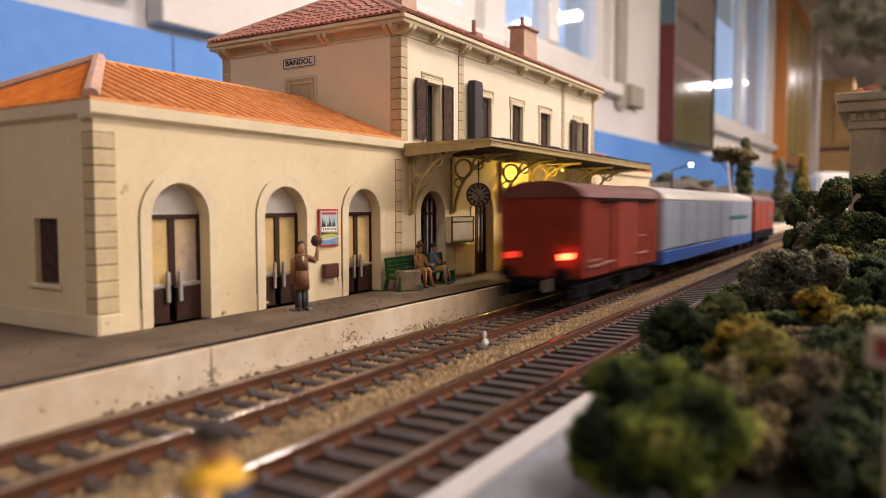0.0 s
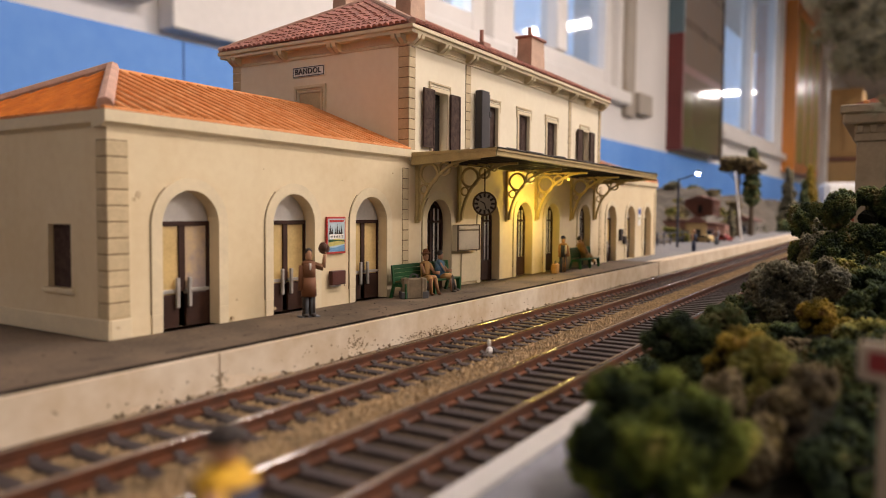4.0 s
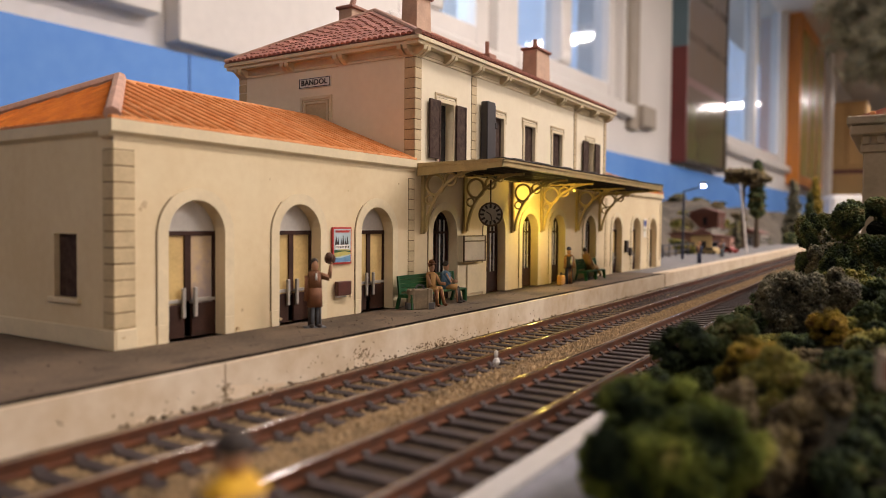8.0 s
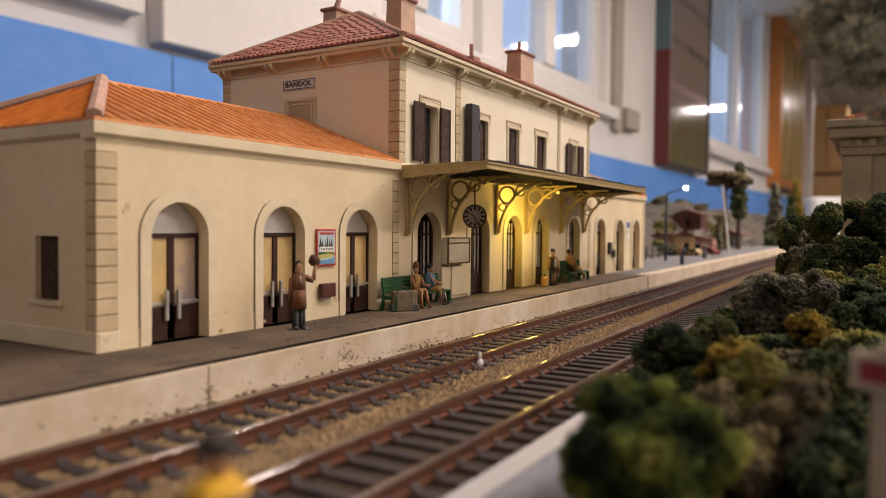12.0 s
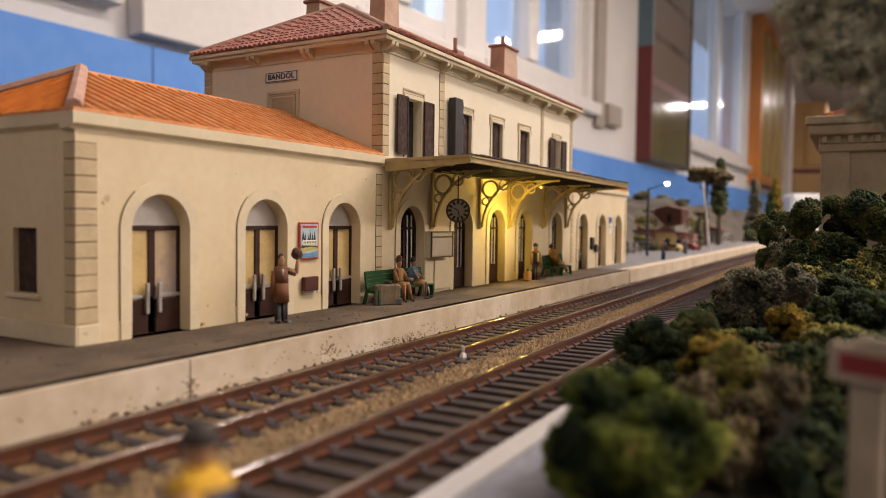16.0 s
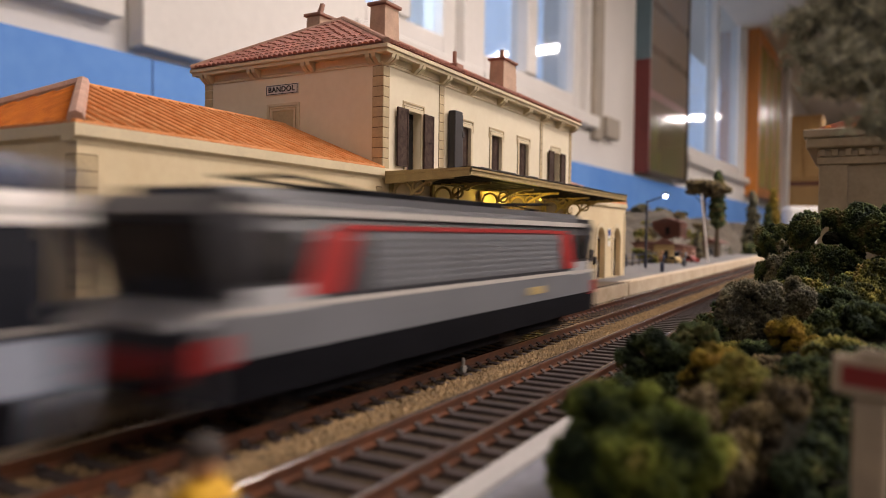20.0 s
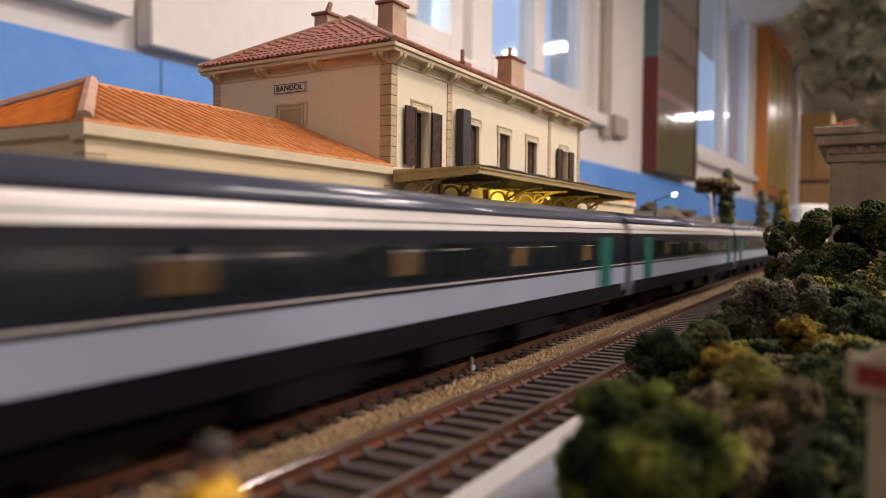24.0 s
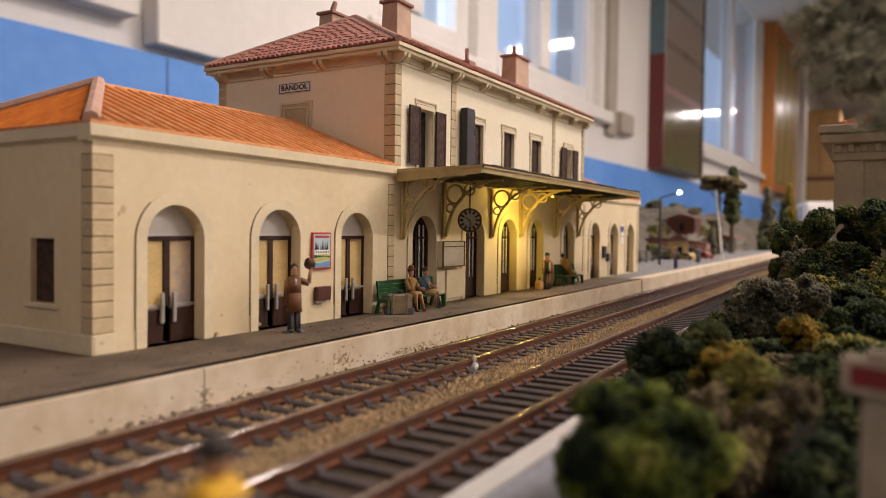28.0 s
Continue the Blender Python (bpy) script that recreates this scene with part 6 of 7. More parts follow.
bush("low dark green bush beside the rail", [(3.1, -11.1, -0.15, 0.8, 0.42, 0.45), (4.9, -10.9, -0.2, 0.9, 0.4, 0.42), (5.2, -11.6, -0.1, 0.9, 0.75, 0.6), (4.9, -11.15, 0.42, 0.65, 0.48, 0.42), (5.2, -11.6, 0.66, 0.65, 0.52, 0.42), (5.6, -12.1, 0.72, 0.6, 0.5, 0.45)], 11000, 0.04, F_DARK, 24)
bush("dark green bush along the rail", [(8.6, -11.4, -0.15, 1.4, 0.7, 0.6), (11.4, -11.5, 0.05, 1.4, 0.7, 0.7), (14.0, -11.55, 0.3, 1.3, 0.7, 0.7)], 6000, 0.06, F_DARK, 33)
bush("yellow-green bush on the bank", [(3.7, -12.9, 0.1, 0.6, 0.5, 0.5), (3.6, -12.85, 0.66, 0.52, 0.46, 0.30), (3.4, -12.6, 0.3, 0.4, 0.4, 0.35)], 4200, 0.045, F_YELL, 22)
bush("olive foam bush on the bank", [(2.6, -13.2, -0.1, 0.55, 0.5, 0.6), (2.7, -13.3, 0.48, 0.58, 0.54, 0.44)], 4600, 0.045, F_OLIVE, 34)
bush("brown dry bush on the bank", [(1.7, -13.6, -0.45, 0.7, 0.6, 0.6), (1.35, -12.95, 0.25, 0.36, 0.32, 0.42), (1.8, -13.7, 0.0, 0.5, 0.42, 0.5), (2.0, -14.05, 0.45, 0.36, 0.34, 0.36), (1.0, -13.4, -0.4, 0.5, 0.4, 0.45)], 7000, 0.045, F_BROWN, 23)
bush("dark low bush at the foot of the bank", [(1.3, -14.6, -0.5, 1.2, 0.6, 0.5), (3.6, -14.6, -0.3, 1.3, 0.8, 0.7), (5.6, -14.4, -0.1, 1.3, 0.9, 0.8), (6.2, -15.4, 0.0, 1.4, 0.8, 0.8)], 8000, 0.055, F_DARK, 31)
bush("grey green bush on the bank", [(11.8, -13.1, 0.35, 1.0, 0.9, 0.75), (11.5, -12.55, 1.2, 1.0, 0.85, 0.62), (12.0, -13.4, 1.22, 0.8, 0.72, 0.64), (11.2, -12.2, 0.5, 0.7, 0.62, 0.7)], 15000, 0.046, F_GREY, 25)
bush("ochre bush on the bank", [(8.7, -13.8, -0.1, 0.6, 0.5, 0.55), (8.65, -13.6, 0.6, 0.48, 0.44, 0.46), (8.85, -14.0, 0.25, 0.42, 0.4, 0.4)], 6500, 0.04, F_YELL, 26)
bush("dark shaded green bush on the bank", [(10.6, -15.0, 0.0, 1.0, 0.9, 0.75), (10.4, -14.65, 0.58, 0.85, 0.75, 0.6), (10.8, -15.35, 0.62, 0.8, 0.7, 0.66)], 10000, 0.047, F_DARK, 29)
bush("dark round bush on the bank", [(27.0, -11.7, 1.4, 0.8, 0.8, 1.0), (27.0, -11.6, 2.7, 0.9, 0.8, 1.1)], 9000, 0.055, F_DARK, 27)
bush("large dark green bush on the bank", [(18.9, -13.4, 1.3, 1.2, 1.1, 1.0), (19.4, -14.2, 2.9, 1.5, 1.4, 1.2), (20.1, -15.5, 3.3, 1.3, 1.2, 1.15), (19.9, -15.3, 1.4, 1.3, 1.2, 1.2)], 30000, 0.055, F_DARK, 28)
bush("olive bush on the bank", [(15.4, -13.6, 0.95, 0.9, 0.8, 0.7), (14.4, -14.2, 0.8, 0.9, 0.8, 0.7), (17.0, -15.4, 1.3, 1.0, 0.9, 0.8)], 8000, 0.055, F_OLIVE, 30)
bush("dark shaded bush low on the bank", [(8.2, -15.1, -0.2, 1.5, 0.9, 0.8), (7.4, -16.0, -0.2, 1.5, 0.9, 0.8)], 6000, 0.06, F_DARK, 35)
bush("dark shaded bush high on the bank", [(14.6, -15.3, 0.6, 1.5, 1.1, 0.9), (13.8, -16.6, 0.6, 1.5, 1.1, 0.9), (16.2, -14.4, 0.9, 1.2, 0.9, 0.8)], 11000, 0.055, F_DARK, 36)
fill = random.Random(8)
for i in range(16):
    x, y = fill.uniform(7.0, 24), fill.uniform(-17.4, -15.0)
    r = fill.uniform(0.55, 0.9)
    bush("low tangled bush filling the bank", [(x, y, bank_z(x, y) + r * 0.3, r * 1.3, r * 1.1, r * 0.7), (x + r, y - r * 0.5, bank_z(x, y) + r * 0.2, r, r, r * 0.6)], 2600, 0.06, (F_DARK, F_BROWN, F_OLIVE, F_DARK)[i % 4], 150 + i)
for i, (x, y) in enumerate(((9.6, -12.9), (9.9, -13.9), (12.9, -14.4), (13.3, -12.7), (12.0, -15.2), (10.0, -12.2), (13.9, -13.3), (7.3, -13.4), (7.0, -12.5), (8.0, -14.6), (6.0, -13.2), (16.6, -13.0))):
    r = fill.uniform(0.42, 0.6)
    bush("low tangled bush covering the bank", [(x, y, bank_z(x, y) + r * 0.1, r * 1.4, r * 1.2, r * 0.6), (x + r, y - r * 0.5, bank_z(x, y) + r * 0.05, r * 1.1, r, r * 0.5)], 2600, 0.05, (F_DARK, F_OLIVE, F_DARK, F_BROWN)[i % 4], 190 + i)
for i in range(7):
    x = 26 + 5.5 * i
    bush("dark bush farther along the bank", [(x, -13.1 + 0.032 * x, 1.5, 1.6, 1.0, 1.25), (x + 2.5, -13.4 + 0.03 * x, 1.4, 1.6, 1.0, 1.2)], 6500, 0.065, F_DARK if i % 2 else F_GREY, 40 + i)


# the pine over the bank
def pine():
    p = thing("pine_tree", "grey-green pine with hanging needle branches", "tree", at(6.2, -17.16, 0.45) @ Matrix.Scale(0.72, 4))
    bm = B()
    rod(bm, (0, 0, -1.75), (0.1, 0.1, 6.5), 0.45, 0.28, 12)
    rod(bm, (0.1, 0.1, 6.5), (0.0, 0.3, 11.5), 0.28, 0.08, 10)
    part("trunk", bm, M_BARK, p)
    tips = [(-1.7, 4.1, 7.5), (-1.2, 4.4, 8.3), (-1.8, 3.7, 8.2), (-1.5, 4.6, 9.1), (-0.6, 3.4, 8.6), (-1.9, 3.1, 7.7), (-0.9, 4.0, 9.8), (-1.5, 3.2, 9.6), (-1.8, 2.4, 8.8), (-1.4, 4.8, 10.2), (-1.9, 2.0, 9.9), (-1.6, 2.9, 10.6), (-1.9, 1.1, 9.0), (-1.8, 2.7, 6.3), (-1.6, 2.1, 6.1), (-2.0, 2.3, 7.0), (-1.3, 1.5, 7.2), (-1.9, 1.6, 8.0), (-0.9, 2.2, 9.3), (0.2, 3.8, 10.0), (0.8, 2.6, 10.8), (-0.8, 1.0, 10.4), (1.6, 1.6, 9.6), (1.8, -1.0, 9.0), (-1.6, -1.4, 8.6), (0.4, -2.2, 8.0)]
    rng = np.random.default_rng(77)
    verts, faces = [], []
    for k, tip in enumerate(tips):
        root = np.array((0.05, 0.1, min(tip[2] - 0.6, 10.5)))
        tip = np.array(tip)
        part("limb", rod(B(), tuple(root), tuple(tip), 0.13, 0.04, 6), M_BARK, p)
        for j in range(150):
            u = rng.random() ** 0.6
            c = root + (tip - root) * (0.35 + 0.65 * u) + rng.standard_normal(3) * (0.24, 0.24, 0.16)
            ax = rng.standard_normal(3) + np.array((0, 0, 0.2))
            ax /= np.linalg.norm(ax)
            for q in range(11):
                d = ax * 0.7 + rng.standard_normal(3) * 0.75
                d /= np.linalg.norm(d)
                s = np.cross(d, rng.standard_normal(3))
                s /= np.linalg.norm(s) + 1e-9
                ln = 0.26 + 0.24 * rng.random()
                i0 = len(verts)
                s2 = np.cross(d, s)
                verts += [c + s * 0.032, c - s * 0.032 + s2 * 0.032, c - s2 * 0.032, c + d * ln]
                faces += [(i0, i0 + 1, i0 + 3), (i0 + 1, i0 + 2, i0 + 3), (i0 + 2, i0, i0 + 3)]
    me = bpy.data.meshes.new("needles")
    me.from_pydata((np.array(verts) * CM).tolist(), [], faces)
    me.materials.append(mat("grey_green_needles", (0.38, 0.375, 0.265), 0.8, 0.3, 60, 0, col2=(0.62, 0.60, 0.45), island=0.45, spec=0.2))
    ob = new("needles", me)
    ob.parent = p
    return p


pine()

# the white and red board on a post
M_POST = mat("white_painted_post", (0.46, 0.37, 0.27), 0.6, 0.15, 150, 0.15)
wb = thing("warning_board", "white board with a red panel on a white post", "sign", at(-0.86, -15.12, -0.52, -27))
part("post", box(B(), -0.06, 0.08, -0.22, 0.14, 0.0, 1.70, 0.03), M_POST, wb)
part("board", box(B(), -0.16, 0.0, -0.72, 0.33, 1.69, 2.12, 0.03), M_POST, wb)
part("red_panel", box(B(), -0.175, -0.16, -0.64, 0.20, 1.80, 2.03, 0.005), mat("faded_red_panel", (0.26, 0.02, 0.018), 0.5), wb, "red panel")
part("cap", box(B(), -0.14, -0.02, -0.60, 0.06, 2.12, 2.21, 0.02), M_POST, wb)

# the stone house behind the bank
hs = thing("stone_house", "beige stone house with a heavy cornice and tiled roof", "house", at(34.55, -12.9, -0.42))
M_HOUSE = mat("beige_house_stone", (0.42, 0.34, 0.25), 0.8, 0.15, 60, 0.2)
part("wall", box(B(), 0.25, 11, -9.0, -0.5, -0.9, 8.2, 0.03), M_HOUSE, hs)
part("corner_pilaster", box(B(), 0.12, 1.3, -1.6, -0.2, -0.9, 7.3, 0.04), M_HOUSE, hs)
part("band", box(B(), 0.02, 11.2, -9.2, -0.08, 7.3, 7.75, 0.05), M_HOUSE, hs)
for i in range(14):
    part("dentil", box(B(), -0.12, 0.06, -0.5 - 0.62 * i, -0.2 - 0.62 * i, 7.75, 8.15, 0.03), M_HOUSE, hs)
part("frieze", box(B(), 0.06, 11.2, -9.2, -0.1, 7.75, 8.2), M_HOUSE, hs)
part("cornice", box(B(), -0.35, 11.5, -9.5, 0.45, 8.2, 8.75, 0.08), M_HOUSE, hs)
part("upper_cornice", box(B(), -0.5, 11.6, -9.6, 0.58, 8.75, 9.2, 0.06), M_HOUSE, hs)
roof = part("roof", prism(B(), [(-9.6, 9.2), (0.4, 9.2), (-4.5, 10.6)], "x", 0.4, 11.5), M_TILE_RED, hs, "red tiled roof")
for i in range(7):
    y = -0.6 - 1.3 * i
    part("eaves_tile", rod(B(), (-0.3, y, 9.26), (0.6, y, 9.4), 0.14, seg=8), M_TILE, hs)
# ---- scenery beyond the station ----
M_SCRUB = mat("grey_scrub_hill", (0.13, 0.105, 0.078), 0.95, 0.35, 45, 0.6, col2=(0.035, 0.028, 0.02), bscale=300, bdist=0.002)
M_FROOF = mat("dull_brown_roof", (0.15, 0.062, 0.045), 0.8, 0.25, 120, 0.3, col2=(0.10, 0.04, 0.03))
M_PINK = mat("pink_house_render", (0.46, 0.25, 0.19), 0.8, 0.15, 60, 0.1)
M_BRICKH = mat("brown_house_wall", (0.15, 0.05, 0.03), 0.8, 0.2, 60, 0.15)
M_YH = mat("yellow_house_wall", (0.52, 0.38, 0.18), 0.8, 0.15, 60, 0.1)
M_ROCK = mat("pale_rock_wall", (0.30, 0.27, 0.23), 0.9, 0.25, 50, 0.5, bdist=0.002)


def hill_z(x, y):
    a = max(0.0, min(1.0, (y - 4.5 - 0.02 * (x - 70)) / 7.0))
    return -0.9 + 8.2 * a * (0.75 + 0.25 * math.sin(0.11 * x + 0.7)) + 0.8 * a * math.sin(0.45 * x) * math.cos(0.5 * y)


bm = B()
NX, NY = 62, 30
grid = [[bm.verts.new((64 + 4.0 * i, 4.2 + 1.5 * j, hill_z(64 + 4.0 * i, 4.2 + 1.5 * j))) for j in range(NY)] for i in range(NX)]
for i in range(NX - 1):
    for j in range(NY - 1):
        bm.faces.new((grid[i][j], grid[i + 1][j], grid[i + 1][j + 1], grid[i][j + 1]))
bmesh.ops.recalc_face_normals(bm, faces=bm.faces)
tagged(part("hillside", bm, M_SCRUB, None, smooth=True), "grey brown scrub hillside of the layout", "ground", kind="structure")


def house(x, y, z, w, d, h, wall, turn=0, rh=1.2, label="small model house with a tiled roof"):
    o = thing("house", label, "house", at(x, y, z, turn))
    part("wall", box(B(), -w / 2, w / 2, -d / 2, d / 2, 0, h, 0.03), wall, o)
    part("roof", prism(B(), [(-d / 2 - 0.25, h), (d / 2 + 0.25, h), (0, h + rh)], "x", -w / 2 - 0.2, w / 2 + 0.2), M_FROOF, o)
    for k in range(max(2, int(w / 2))):
        xx = -w / 2 + (k + 0.5) * w / max(2, int(w / 2))
        wd = part("window", box(B(), xx - 0.3, xx + 0.3, -d / 2 - 0.03, -d / 2 + 0.05, h * 0.35, h * 0.75), M_PANE_DARK, o)
        part("window", box(B(), -w / 2 - 0.03, -w / 2 + 0.05, -0.5 + 0.2 * k, -0.1 + 0.2 * k, h * 0.35, h * 0.75), M_PANE_DARK, o)
    return o


house(78, 6.6, -0.6, 7, 5, 2.6, M_PINK, 8, 0.35, "long pink house at the foot of the hill")
house(88, 5.2, -0.6, 6, 4, 2.2, M_PINK, 5, 0.35, "pink house at the foot of the hill")
house(74, 3.9, -0.6, 2.6, 2.2, 2.6, M_YH, 12, 0.8, "small yellow house by the platform")
house(104, 9.8, hill_z(104, 9.8) - 0.5, 5.2, 4, 2.9, M_BRICKH, 0, 0.7, "brown house on the hill")
house(118, 5.9, -0.7, 8, 4, 2.6, M_ROCK, 0, 0.8, "grey stone house beside the line")
wl_ = thing("retaining_wall", "pale stone retaining wall along the hill", "wall", at(92, 6.6, -0.6, 3))
for i in range(14):
    part("wall_stone", box(B(), i * 4.0, i * 4.0 + 3.95, 0, 0.8, 0, 3.2 + 0.25 * math.sin(i * 2.1), 0.06), M_ROCK, wl_)

# street lamp on the far platform
M_POLE = mat("dark_lamp_pole", (0.05, 0.055, 0.08), 0.4, 0.2, 100, 0.05)
sl = thing("street_lamp", "dark street lamp with a lit bluish-white head", "street lamp", at(58.1, 1.96, -0.03))
bm = B()
rod(bm, (0, 0, 0), (0, 0, 6.2), 0.13, 0.09, 10)
part("pole", bm, M_POLE, sl)
part("arm", rod(B(), (0, 0.02, 6.1), (0, -1.45, 6.55), 0.06), M_POLE, sl)
part("shade", rod(B(), (0, -1.7, 6.72), (0, -1.7, 6.98), 0.42, 0.1, 14), M_POLE, sl)
M_LED = mat("lit_white_lamp", (0.8, 0.85, 1.0), 0.4, 0.0, 100, 0, emit=(0.5, 0.62, 1.0), power=40)
part("bulb", ball(B(), (0, -1.7, 6.62), 0.2), M_LED, sl, "glowing bluish-white bulb")

# leaning white mast, fence, cars
ms = thing("white_mast", "leaning white mast beside the line", "mast", at(80, 0.2, -0.03))
part("pole", rod(B(), (0, -0.05, 0), (0, 0.85, 8.0), 0.13, 0.11, 10), M_FRAME, ms)
fn = thing("fence", "grey fence along the far platform", "fence", at(60, 4.3, -0.03))
for i in range(26):
    part("post", box(B(), i * 2.4 - 0.06, i * 2.4 + 0.06, -0.06, 0.06, 0, 1.25), M_POLE, fn)
for z in (0.5, 1.1):
    part("fence_rail", box(B(), 0, 60, -0.04, 0.04, z - 0.05, z + 0.05), M_POLE, fn)


def car(x, y, c, label, turn=0):
    o = thing("toy_car", label, "car", at(x, y, -0.03, turn) @ Matrix.Scale(0.5, 4))
    part("body", prism(B(), [(-2.2, 0.25), (2.2, 0.25), (2.2, 0.85), (1.2, 0.95), (0.7, 1.5), (-1.0, 1.5), (-1.6, 0.95), (-2.2, 0.9)], "y", -0.85, 0.85), c, o)
    part("windows", prism(B(), [(1.0, 0.97), (0.62, 1.42), (-0.92, 1.42), (-1.4, 0.97)], "y", -0.87, 0.87), M_PANE_DARK, o)
    for wx in (-1.4, 1.4):
        for wy in (-0.85, 0.85):
            part("wheel", rod(B(), (wx, wy - 0.1, 0.33), (wx, wy + 0.1, 0.33), 0.33, seg=14), P_DARK, o)


car(72, 2.4, M_YH, "small pale yellow toy car parked by the platform", 60)
car(77, 1.7, paint("red_car_paint", (0.26, 0.02, 0.015), 0.4), "small red toy car parked by the platform", 60)


def far_tree(x, y, z, h, shape, material, label, seed):
    t = thing("tree", label, "tree", at(x, y, z))
    part("trunk", rod(B(), (0, 0, 0), (0.1, 0, h * 0.8), h * 0.03, h * 0.015, 8), M_BARK, t)
    if shape == "umbrella":
        bl = [(0, 0.02 * h, h * 0.93, h * 0.24, h * 0.24, h * 0.075), (h * 0.1, -h * 0.1, h * 0.89, h * 0.18, h * 0.18, h * 0.06)]
        for a in range(4):
            part("limb", rod(B(), (0.1, 0, h * 0.7), (h * 0.16 * math.cos(a * 1.6), h * 0.16 * math.sin(a * 1.6), h * 0.89), 0.08, 0.04, 6), M_BARK, t)
    elif shape == "tall":
        bl = [(0, 0, h * (0.5 + 0.11 * i), h * (0.075 - 0.012 * i), h * (0.075 - 0.012 * i), h * 0.10) for i in range(5)]
    else:
        bl = [(0, 0, h * (0.25 + 0.17 * i), h * (0.16 - 0.028 * i), h * (0.16 - 0.028 * i), h * 0.15) for i in range(5)]
    leafy("crown", bl, 2200, h * 0.022, material, seed, t)


far_tree(98, 3.8, -0.88, 11.6, "umbrella", F_BROWN, "dark umbrella pine beside the line", 60)
far_tree(104, 3.0, -0.88, 13.0, "tall", F_DARK, "dark narrow cypress beside the line", 61)
far_tree(128, -1.5, -0.8, 9.0, "cone", F_DARK, "dark conifer near the end of the line", 62)
far_tree(150, 3.4, -0.88, 12.5, "cone", F_GREY, "tall grey-green tree near the end of the line", 65)
far_tree(182, 2.6, -0.88, 14.5, "cone", F_YELL, "yellow autumn tree near the end of the line", 66)
far_tree(70, 10.5, 1.5, 4.5, "cone", F_DARK, "dark conifer behind the station", 63)
far_tree(90, 3.2, -0.8, 4.5, "cone", F_GREY, "small grey-green tree by the platform", 64)
for i, (x, y, r) in enumerate(((72, 9.5, 1.6), (80, 12, 1.8), (92, 10.5, 1.6), (110, 8.0, 1.8), (124, 5.5, 2.0), (134, 1.5, 2.2), (150, -2.0, 2.6), (84, 9.0, 1.2))):
    zz = hill_z(x, y) if y > 4.2 else -0.8
    bush("scrub bush on the hillside", [(x, y, zz + r * 0.5, r, r, r * 0.7)], 1300, r * 0.09, (F_GREY, F_DARK, F_BROWN, F_OLIVE)[i % 4], 70 + i)

scr = random.Random(55)
for i in range(60):
    x = scr.uniform(70, 165)
    y = max(5.5, -15 + (x + 10) * scr.uniform(0.16, 0.26))
    r = scr.uniform(0.6, 1.3)
    bush("low scrub bush on the hillside", [(x, y, hill_z(x, y) + r * 0.35, r * 1.3, r * 1.3, r * 0.6)], 1100, 0.11, (F_BROWN, F_DARK, F_GREY, F_OLIVE)[i % 4], 100 + i)
for i in range(12):
    x = scr.uniform(85, 150)
    y = max(5.5, -15 + (x + 10) * scr.uniform(0.16, 0.26))
    r = scr.uniform(0.4, 0.9)
    rk = thing("rock", "pale grey rock on the hillside", "rock", at(x, y, hill_z(x, y) - 0.1, scr.uniform(0, 90)), group="rocks on the hillside")
    part("stone", ball(B(), (0, 0, r * 0.4), r * 1.4, r, r * 0.7, 7, 5), M_ROCK, rk)
# ---- fittings on the window wall ----
def on_wall(name, label, category, parts):
    o = thing(name, label, category, WALL)
    for nm, d, m, lab in parts:
        part(nm, box(B(), *d), m, o, lab)
    return o


M_CABRED = mat("dark_red_cabinet", (0.13, 0.018, 0.016), 0.4, 0.15, 6, 0.03)
M_TEAL = mat("grey_teal_panel", (0.10, 0.16, 0.19), 0.5, 0.1, 6, 0.03)
M_CABG = mat("green_brown_picture", (0.13, 0.145, 0.052), 0.10, 0.3, 6, 0.0, col2=(0.15, 0.10, 0.06))
M_CABD = mat("grey_brown_picture", (0.23, 0.175, 0.14), 0.08, 0.3, 8, 0.0, col2=(0.22, 0.18, 0.155))
M_STRIPE = mat("faint_reflection_stripe", (0.19, 0.15, 0.125), 0.1, 0.2, 8, 0.02)
M_ORANGE = mat("orange_wood", (0.60, 0.21, 0.03), 0.4, 0.2, 5, 0.05, stretch=(1, 1, 0.15))
M_AMBER = mat("amber_panel", (0.52, 0.34, 0.08), 0.2, 0.25, 6, 0.02, col2=(0.34, 0.32, 0.08))
M_BEIGE = mat("beige_trunking", (0.42, 0.36, 0.29), 0.6, 0.1, 10, 0.03)
M_WOODY = mat("yellow_wood_cupboard", (0.55, 0.33, 0.12), 0.5, 0.15, 5, 0.05, stretch=(1, 1, 0.2))

on_wall("boxed_pipe", "white boxed casing along the wall", "casing", [("casing", (10.8, 66, -4.2, 0, 33.0, 176, 0.3), M_WHITE, "")])
on_wall("wall_shelf", "shallow white shelf on the wall", "shelf", [("board", (-60, 8, -3.5, 0, 36.8, 44, 0.2), M_WHITE, "")])
for x0, x1, nm in ((13.4, 13.7, "board_joint"), (150, 150.3, "board_joint")):
    o = part(nm, box(B(), x0, x1, -3.06, -2.9, -60, 31.5), mat("dark_blue_joint", (0.03, 0.10, 0.38), 0.7), sky_board)
on_wall("cable_trunking", "beige cable trunking with a socket box", "trunking", [("trunk", (226, 235, -2.5, 0, 43, 176, 0.3), M_BEIGE, ""), ("socket", (237, 253, -4, 0, 45, 54, 0.5), M_BEIGE, "beige socket box")])
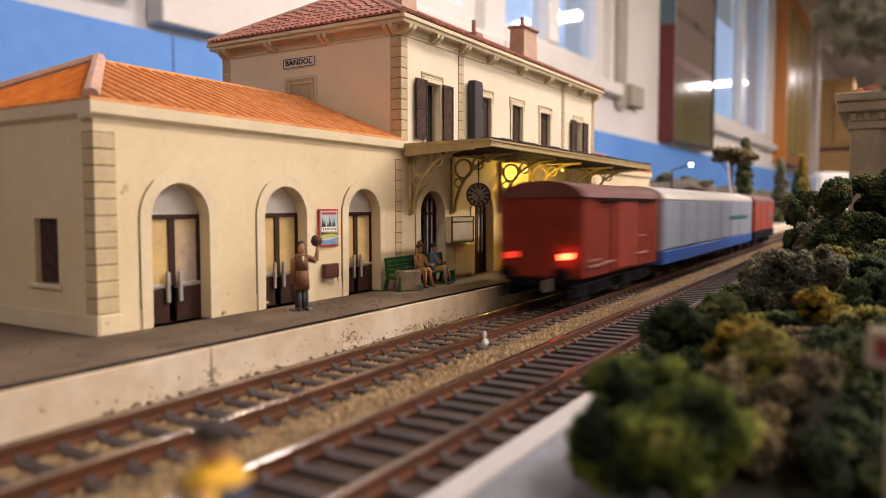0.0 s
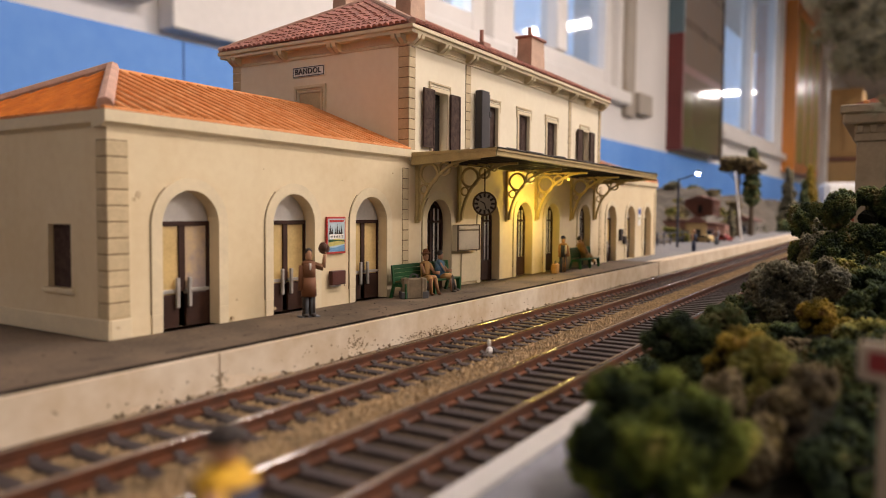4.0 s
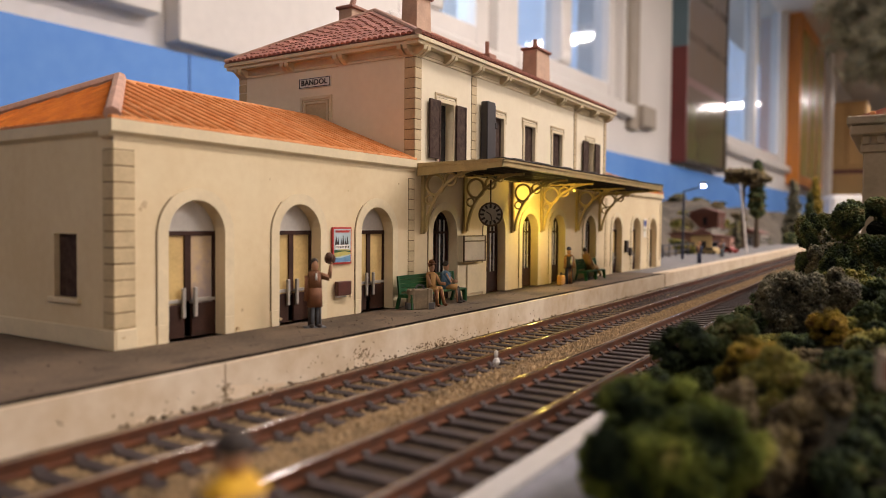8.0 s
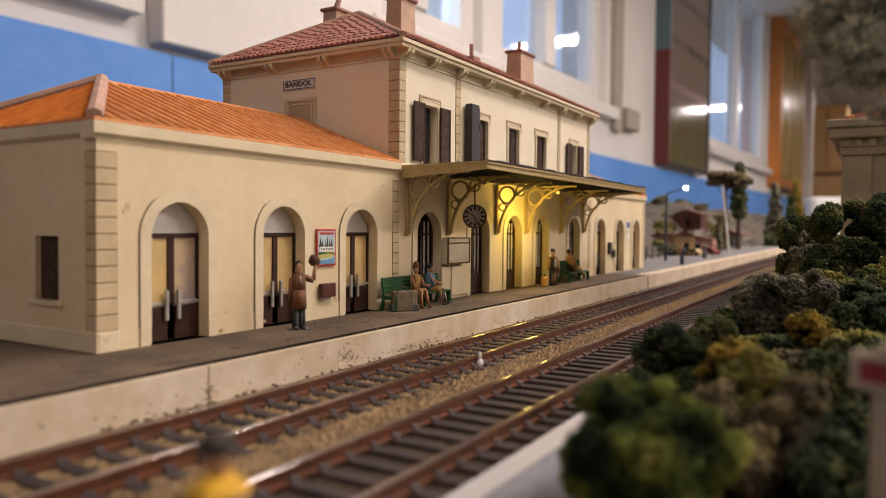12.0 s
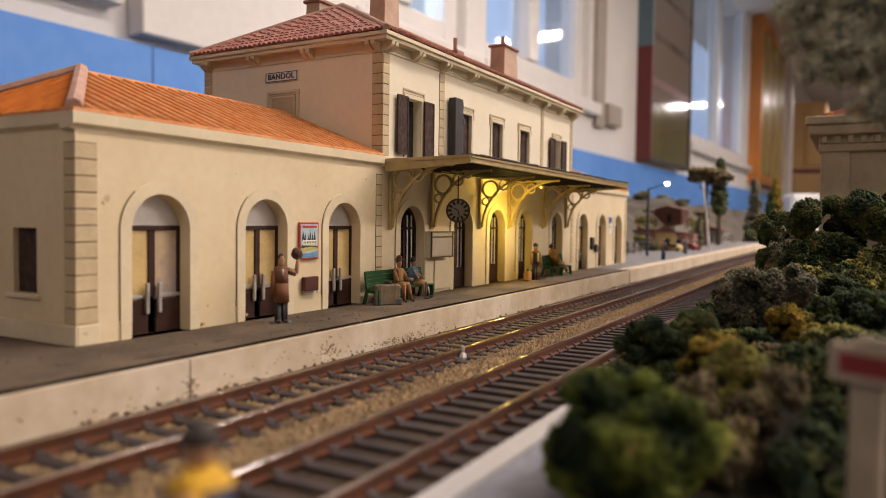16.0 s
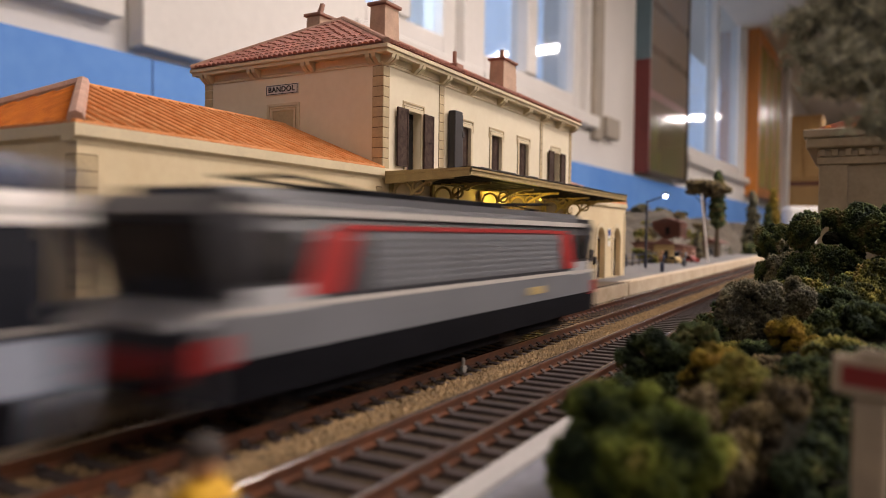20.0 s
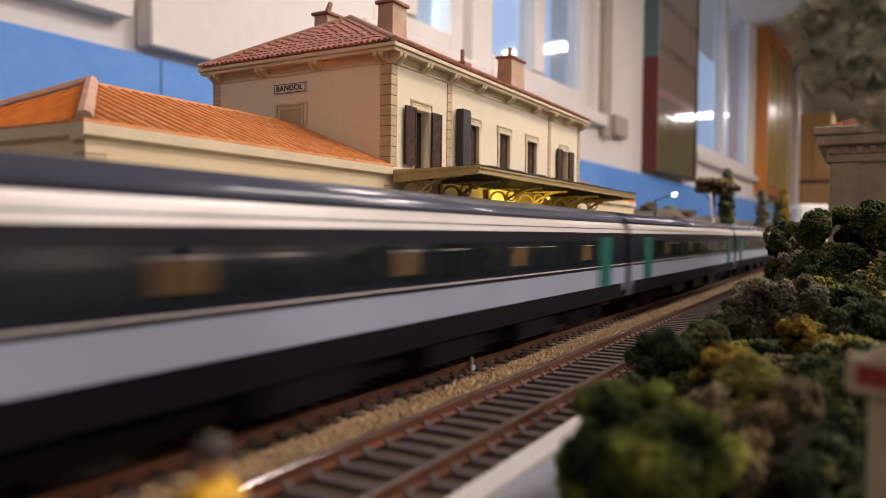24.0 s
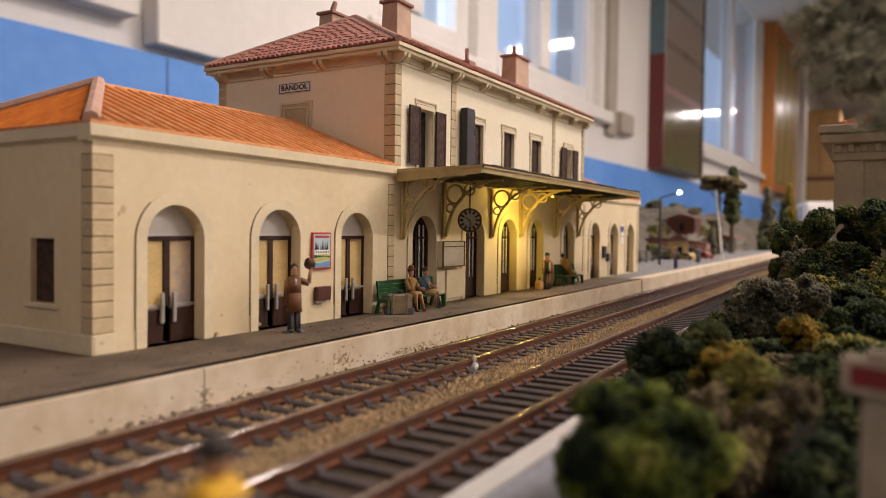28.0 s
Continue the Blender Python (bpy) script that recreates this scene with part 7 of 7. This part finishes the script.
sh = on_wall("showcase", "tall showcase with dark red sides and a green and brown picture", "showcase", [
    ("side_panel", (285, 287, -7.3, 0, 33.4, 88), M_CABRED, "dark red side"), ("upper_side_panel", (285, 287, -7.3, 0, 88.2, 176), M_TEAL, "grey-teal upper side"),
    ("picture", (287, 359, -7.0, 0, 33.4, 62), M_CABG, "green picture"), ("upper_picture", (287, 359, -7.0, 0, 62.2, 176), M_CABD, "brown grey picture"),
    ("frame_edge", (359, 361, -7.6, 0, 33.0, 176), M_INK, "dark frame edge"), ("slat", (287, 359, -7.3, -7.0, 33.0, 35.0), M_INK, "")])
# one red stripe; the two faint ones paint in streaks reflected by the glass
for i in range(3):
    part("stripe", box(B(), 287, 359, -7.06, -7.0, 70 + i * 22, 74 + i * 22), M_CABRED if i == 0 else M_STRIPE, sh)
og = on_wall("orange_cupboard", "tall orange wooden cupboard with amber panes", "cupboard", [
    ("side_panel", (588, 590, -9.5, 0, 38, 176), M_ORANGE, ""), ("body", (590, 729, -9.0, 0, 38, 176), M_ORANGE, "")])
for i in range(3):
    a = 600 + i * 43
    part("pane", box(B(), a, a + 34, -9.4, -9.0, 46, 165), M_AMBER, og, "amber pane")
on_wall("hall_column", "white pipe column on the wall", "column", [("column", (742, 760, -14, 0, -60, 176, 2.0), M_FRAME, "")])
yc = thing("yellow_cupboard", "yellow wooden cupboard standing on the layout's far end", "cupboard", at(900, 39, 0, 0))
part("body", box(B(), 0, 60, -19, 19, -104, 140, 1.0), M_WOODY, yc)
part("shelf_edge", box(B(), -2, 0, -19, 19, 62, 66), M_CABRED, yc)
for y in (-9, 9):
    part("door", box(B(), -3, 0, y - 8, y + 8, 70, 134, 0.5), M_WOODY, yc)
# white clutter at the far end
pk = thing("white_parcel", "white parcel at the end of the layout", "parcel", at(300, 4, -0.9, 20))
part("body", box(B(), -6, 6, -6, 6, 0, 16, 1.5), M_FRAME, pk)
# tube lights on the ceiling
for lx, ly, watts, sx, sy in LAMPS:
    tl = thing("tube_lamp", "long white tube lamp on the ceiling", "lamp", at(lx * 100, ly * 100, 152.5, 0 if sx > sy else 90))
    half, wide = 50 * max(sx, sy) + 4, 50 * min(sx, sy) + 4
    part("housing", box(B(), -half, half, -wide, wide, 2.0, 6.0, 0.4), M_FRAME, tl)
    for s in (-1, 1):
        part("bracket", box(B(), s * half * 0.6 - 2, s * half * 0.6 + 2, -2, 2, 6.0, 24.0), M_FRAME, tl)
motions()
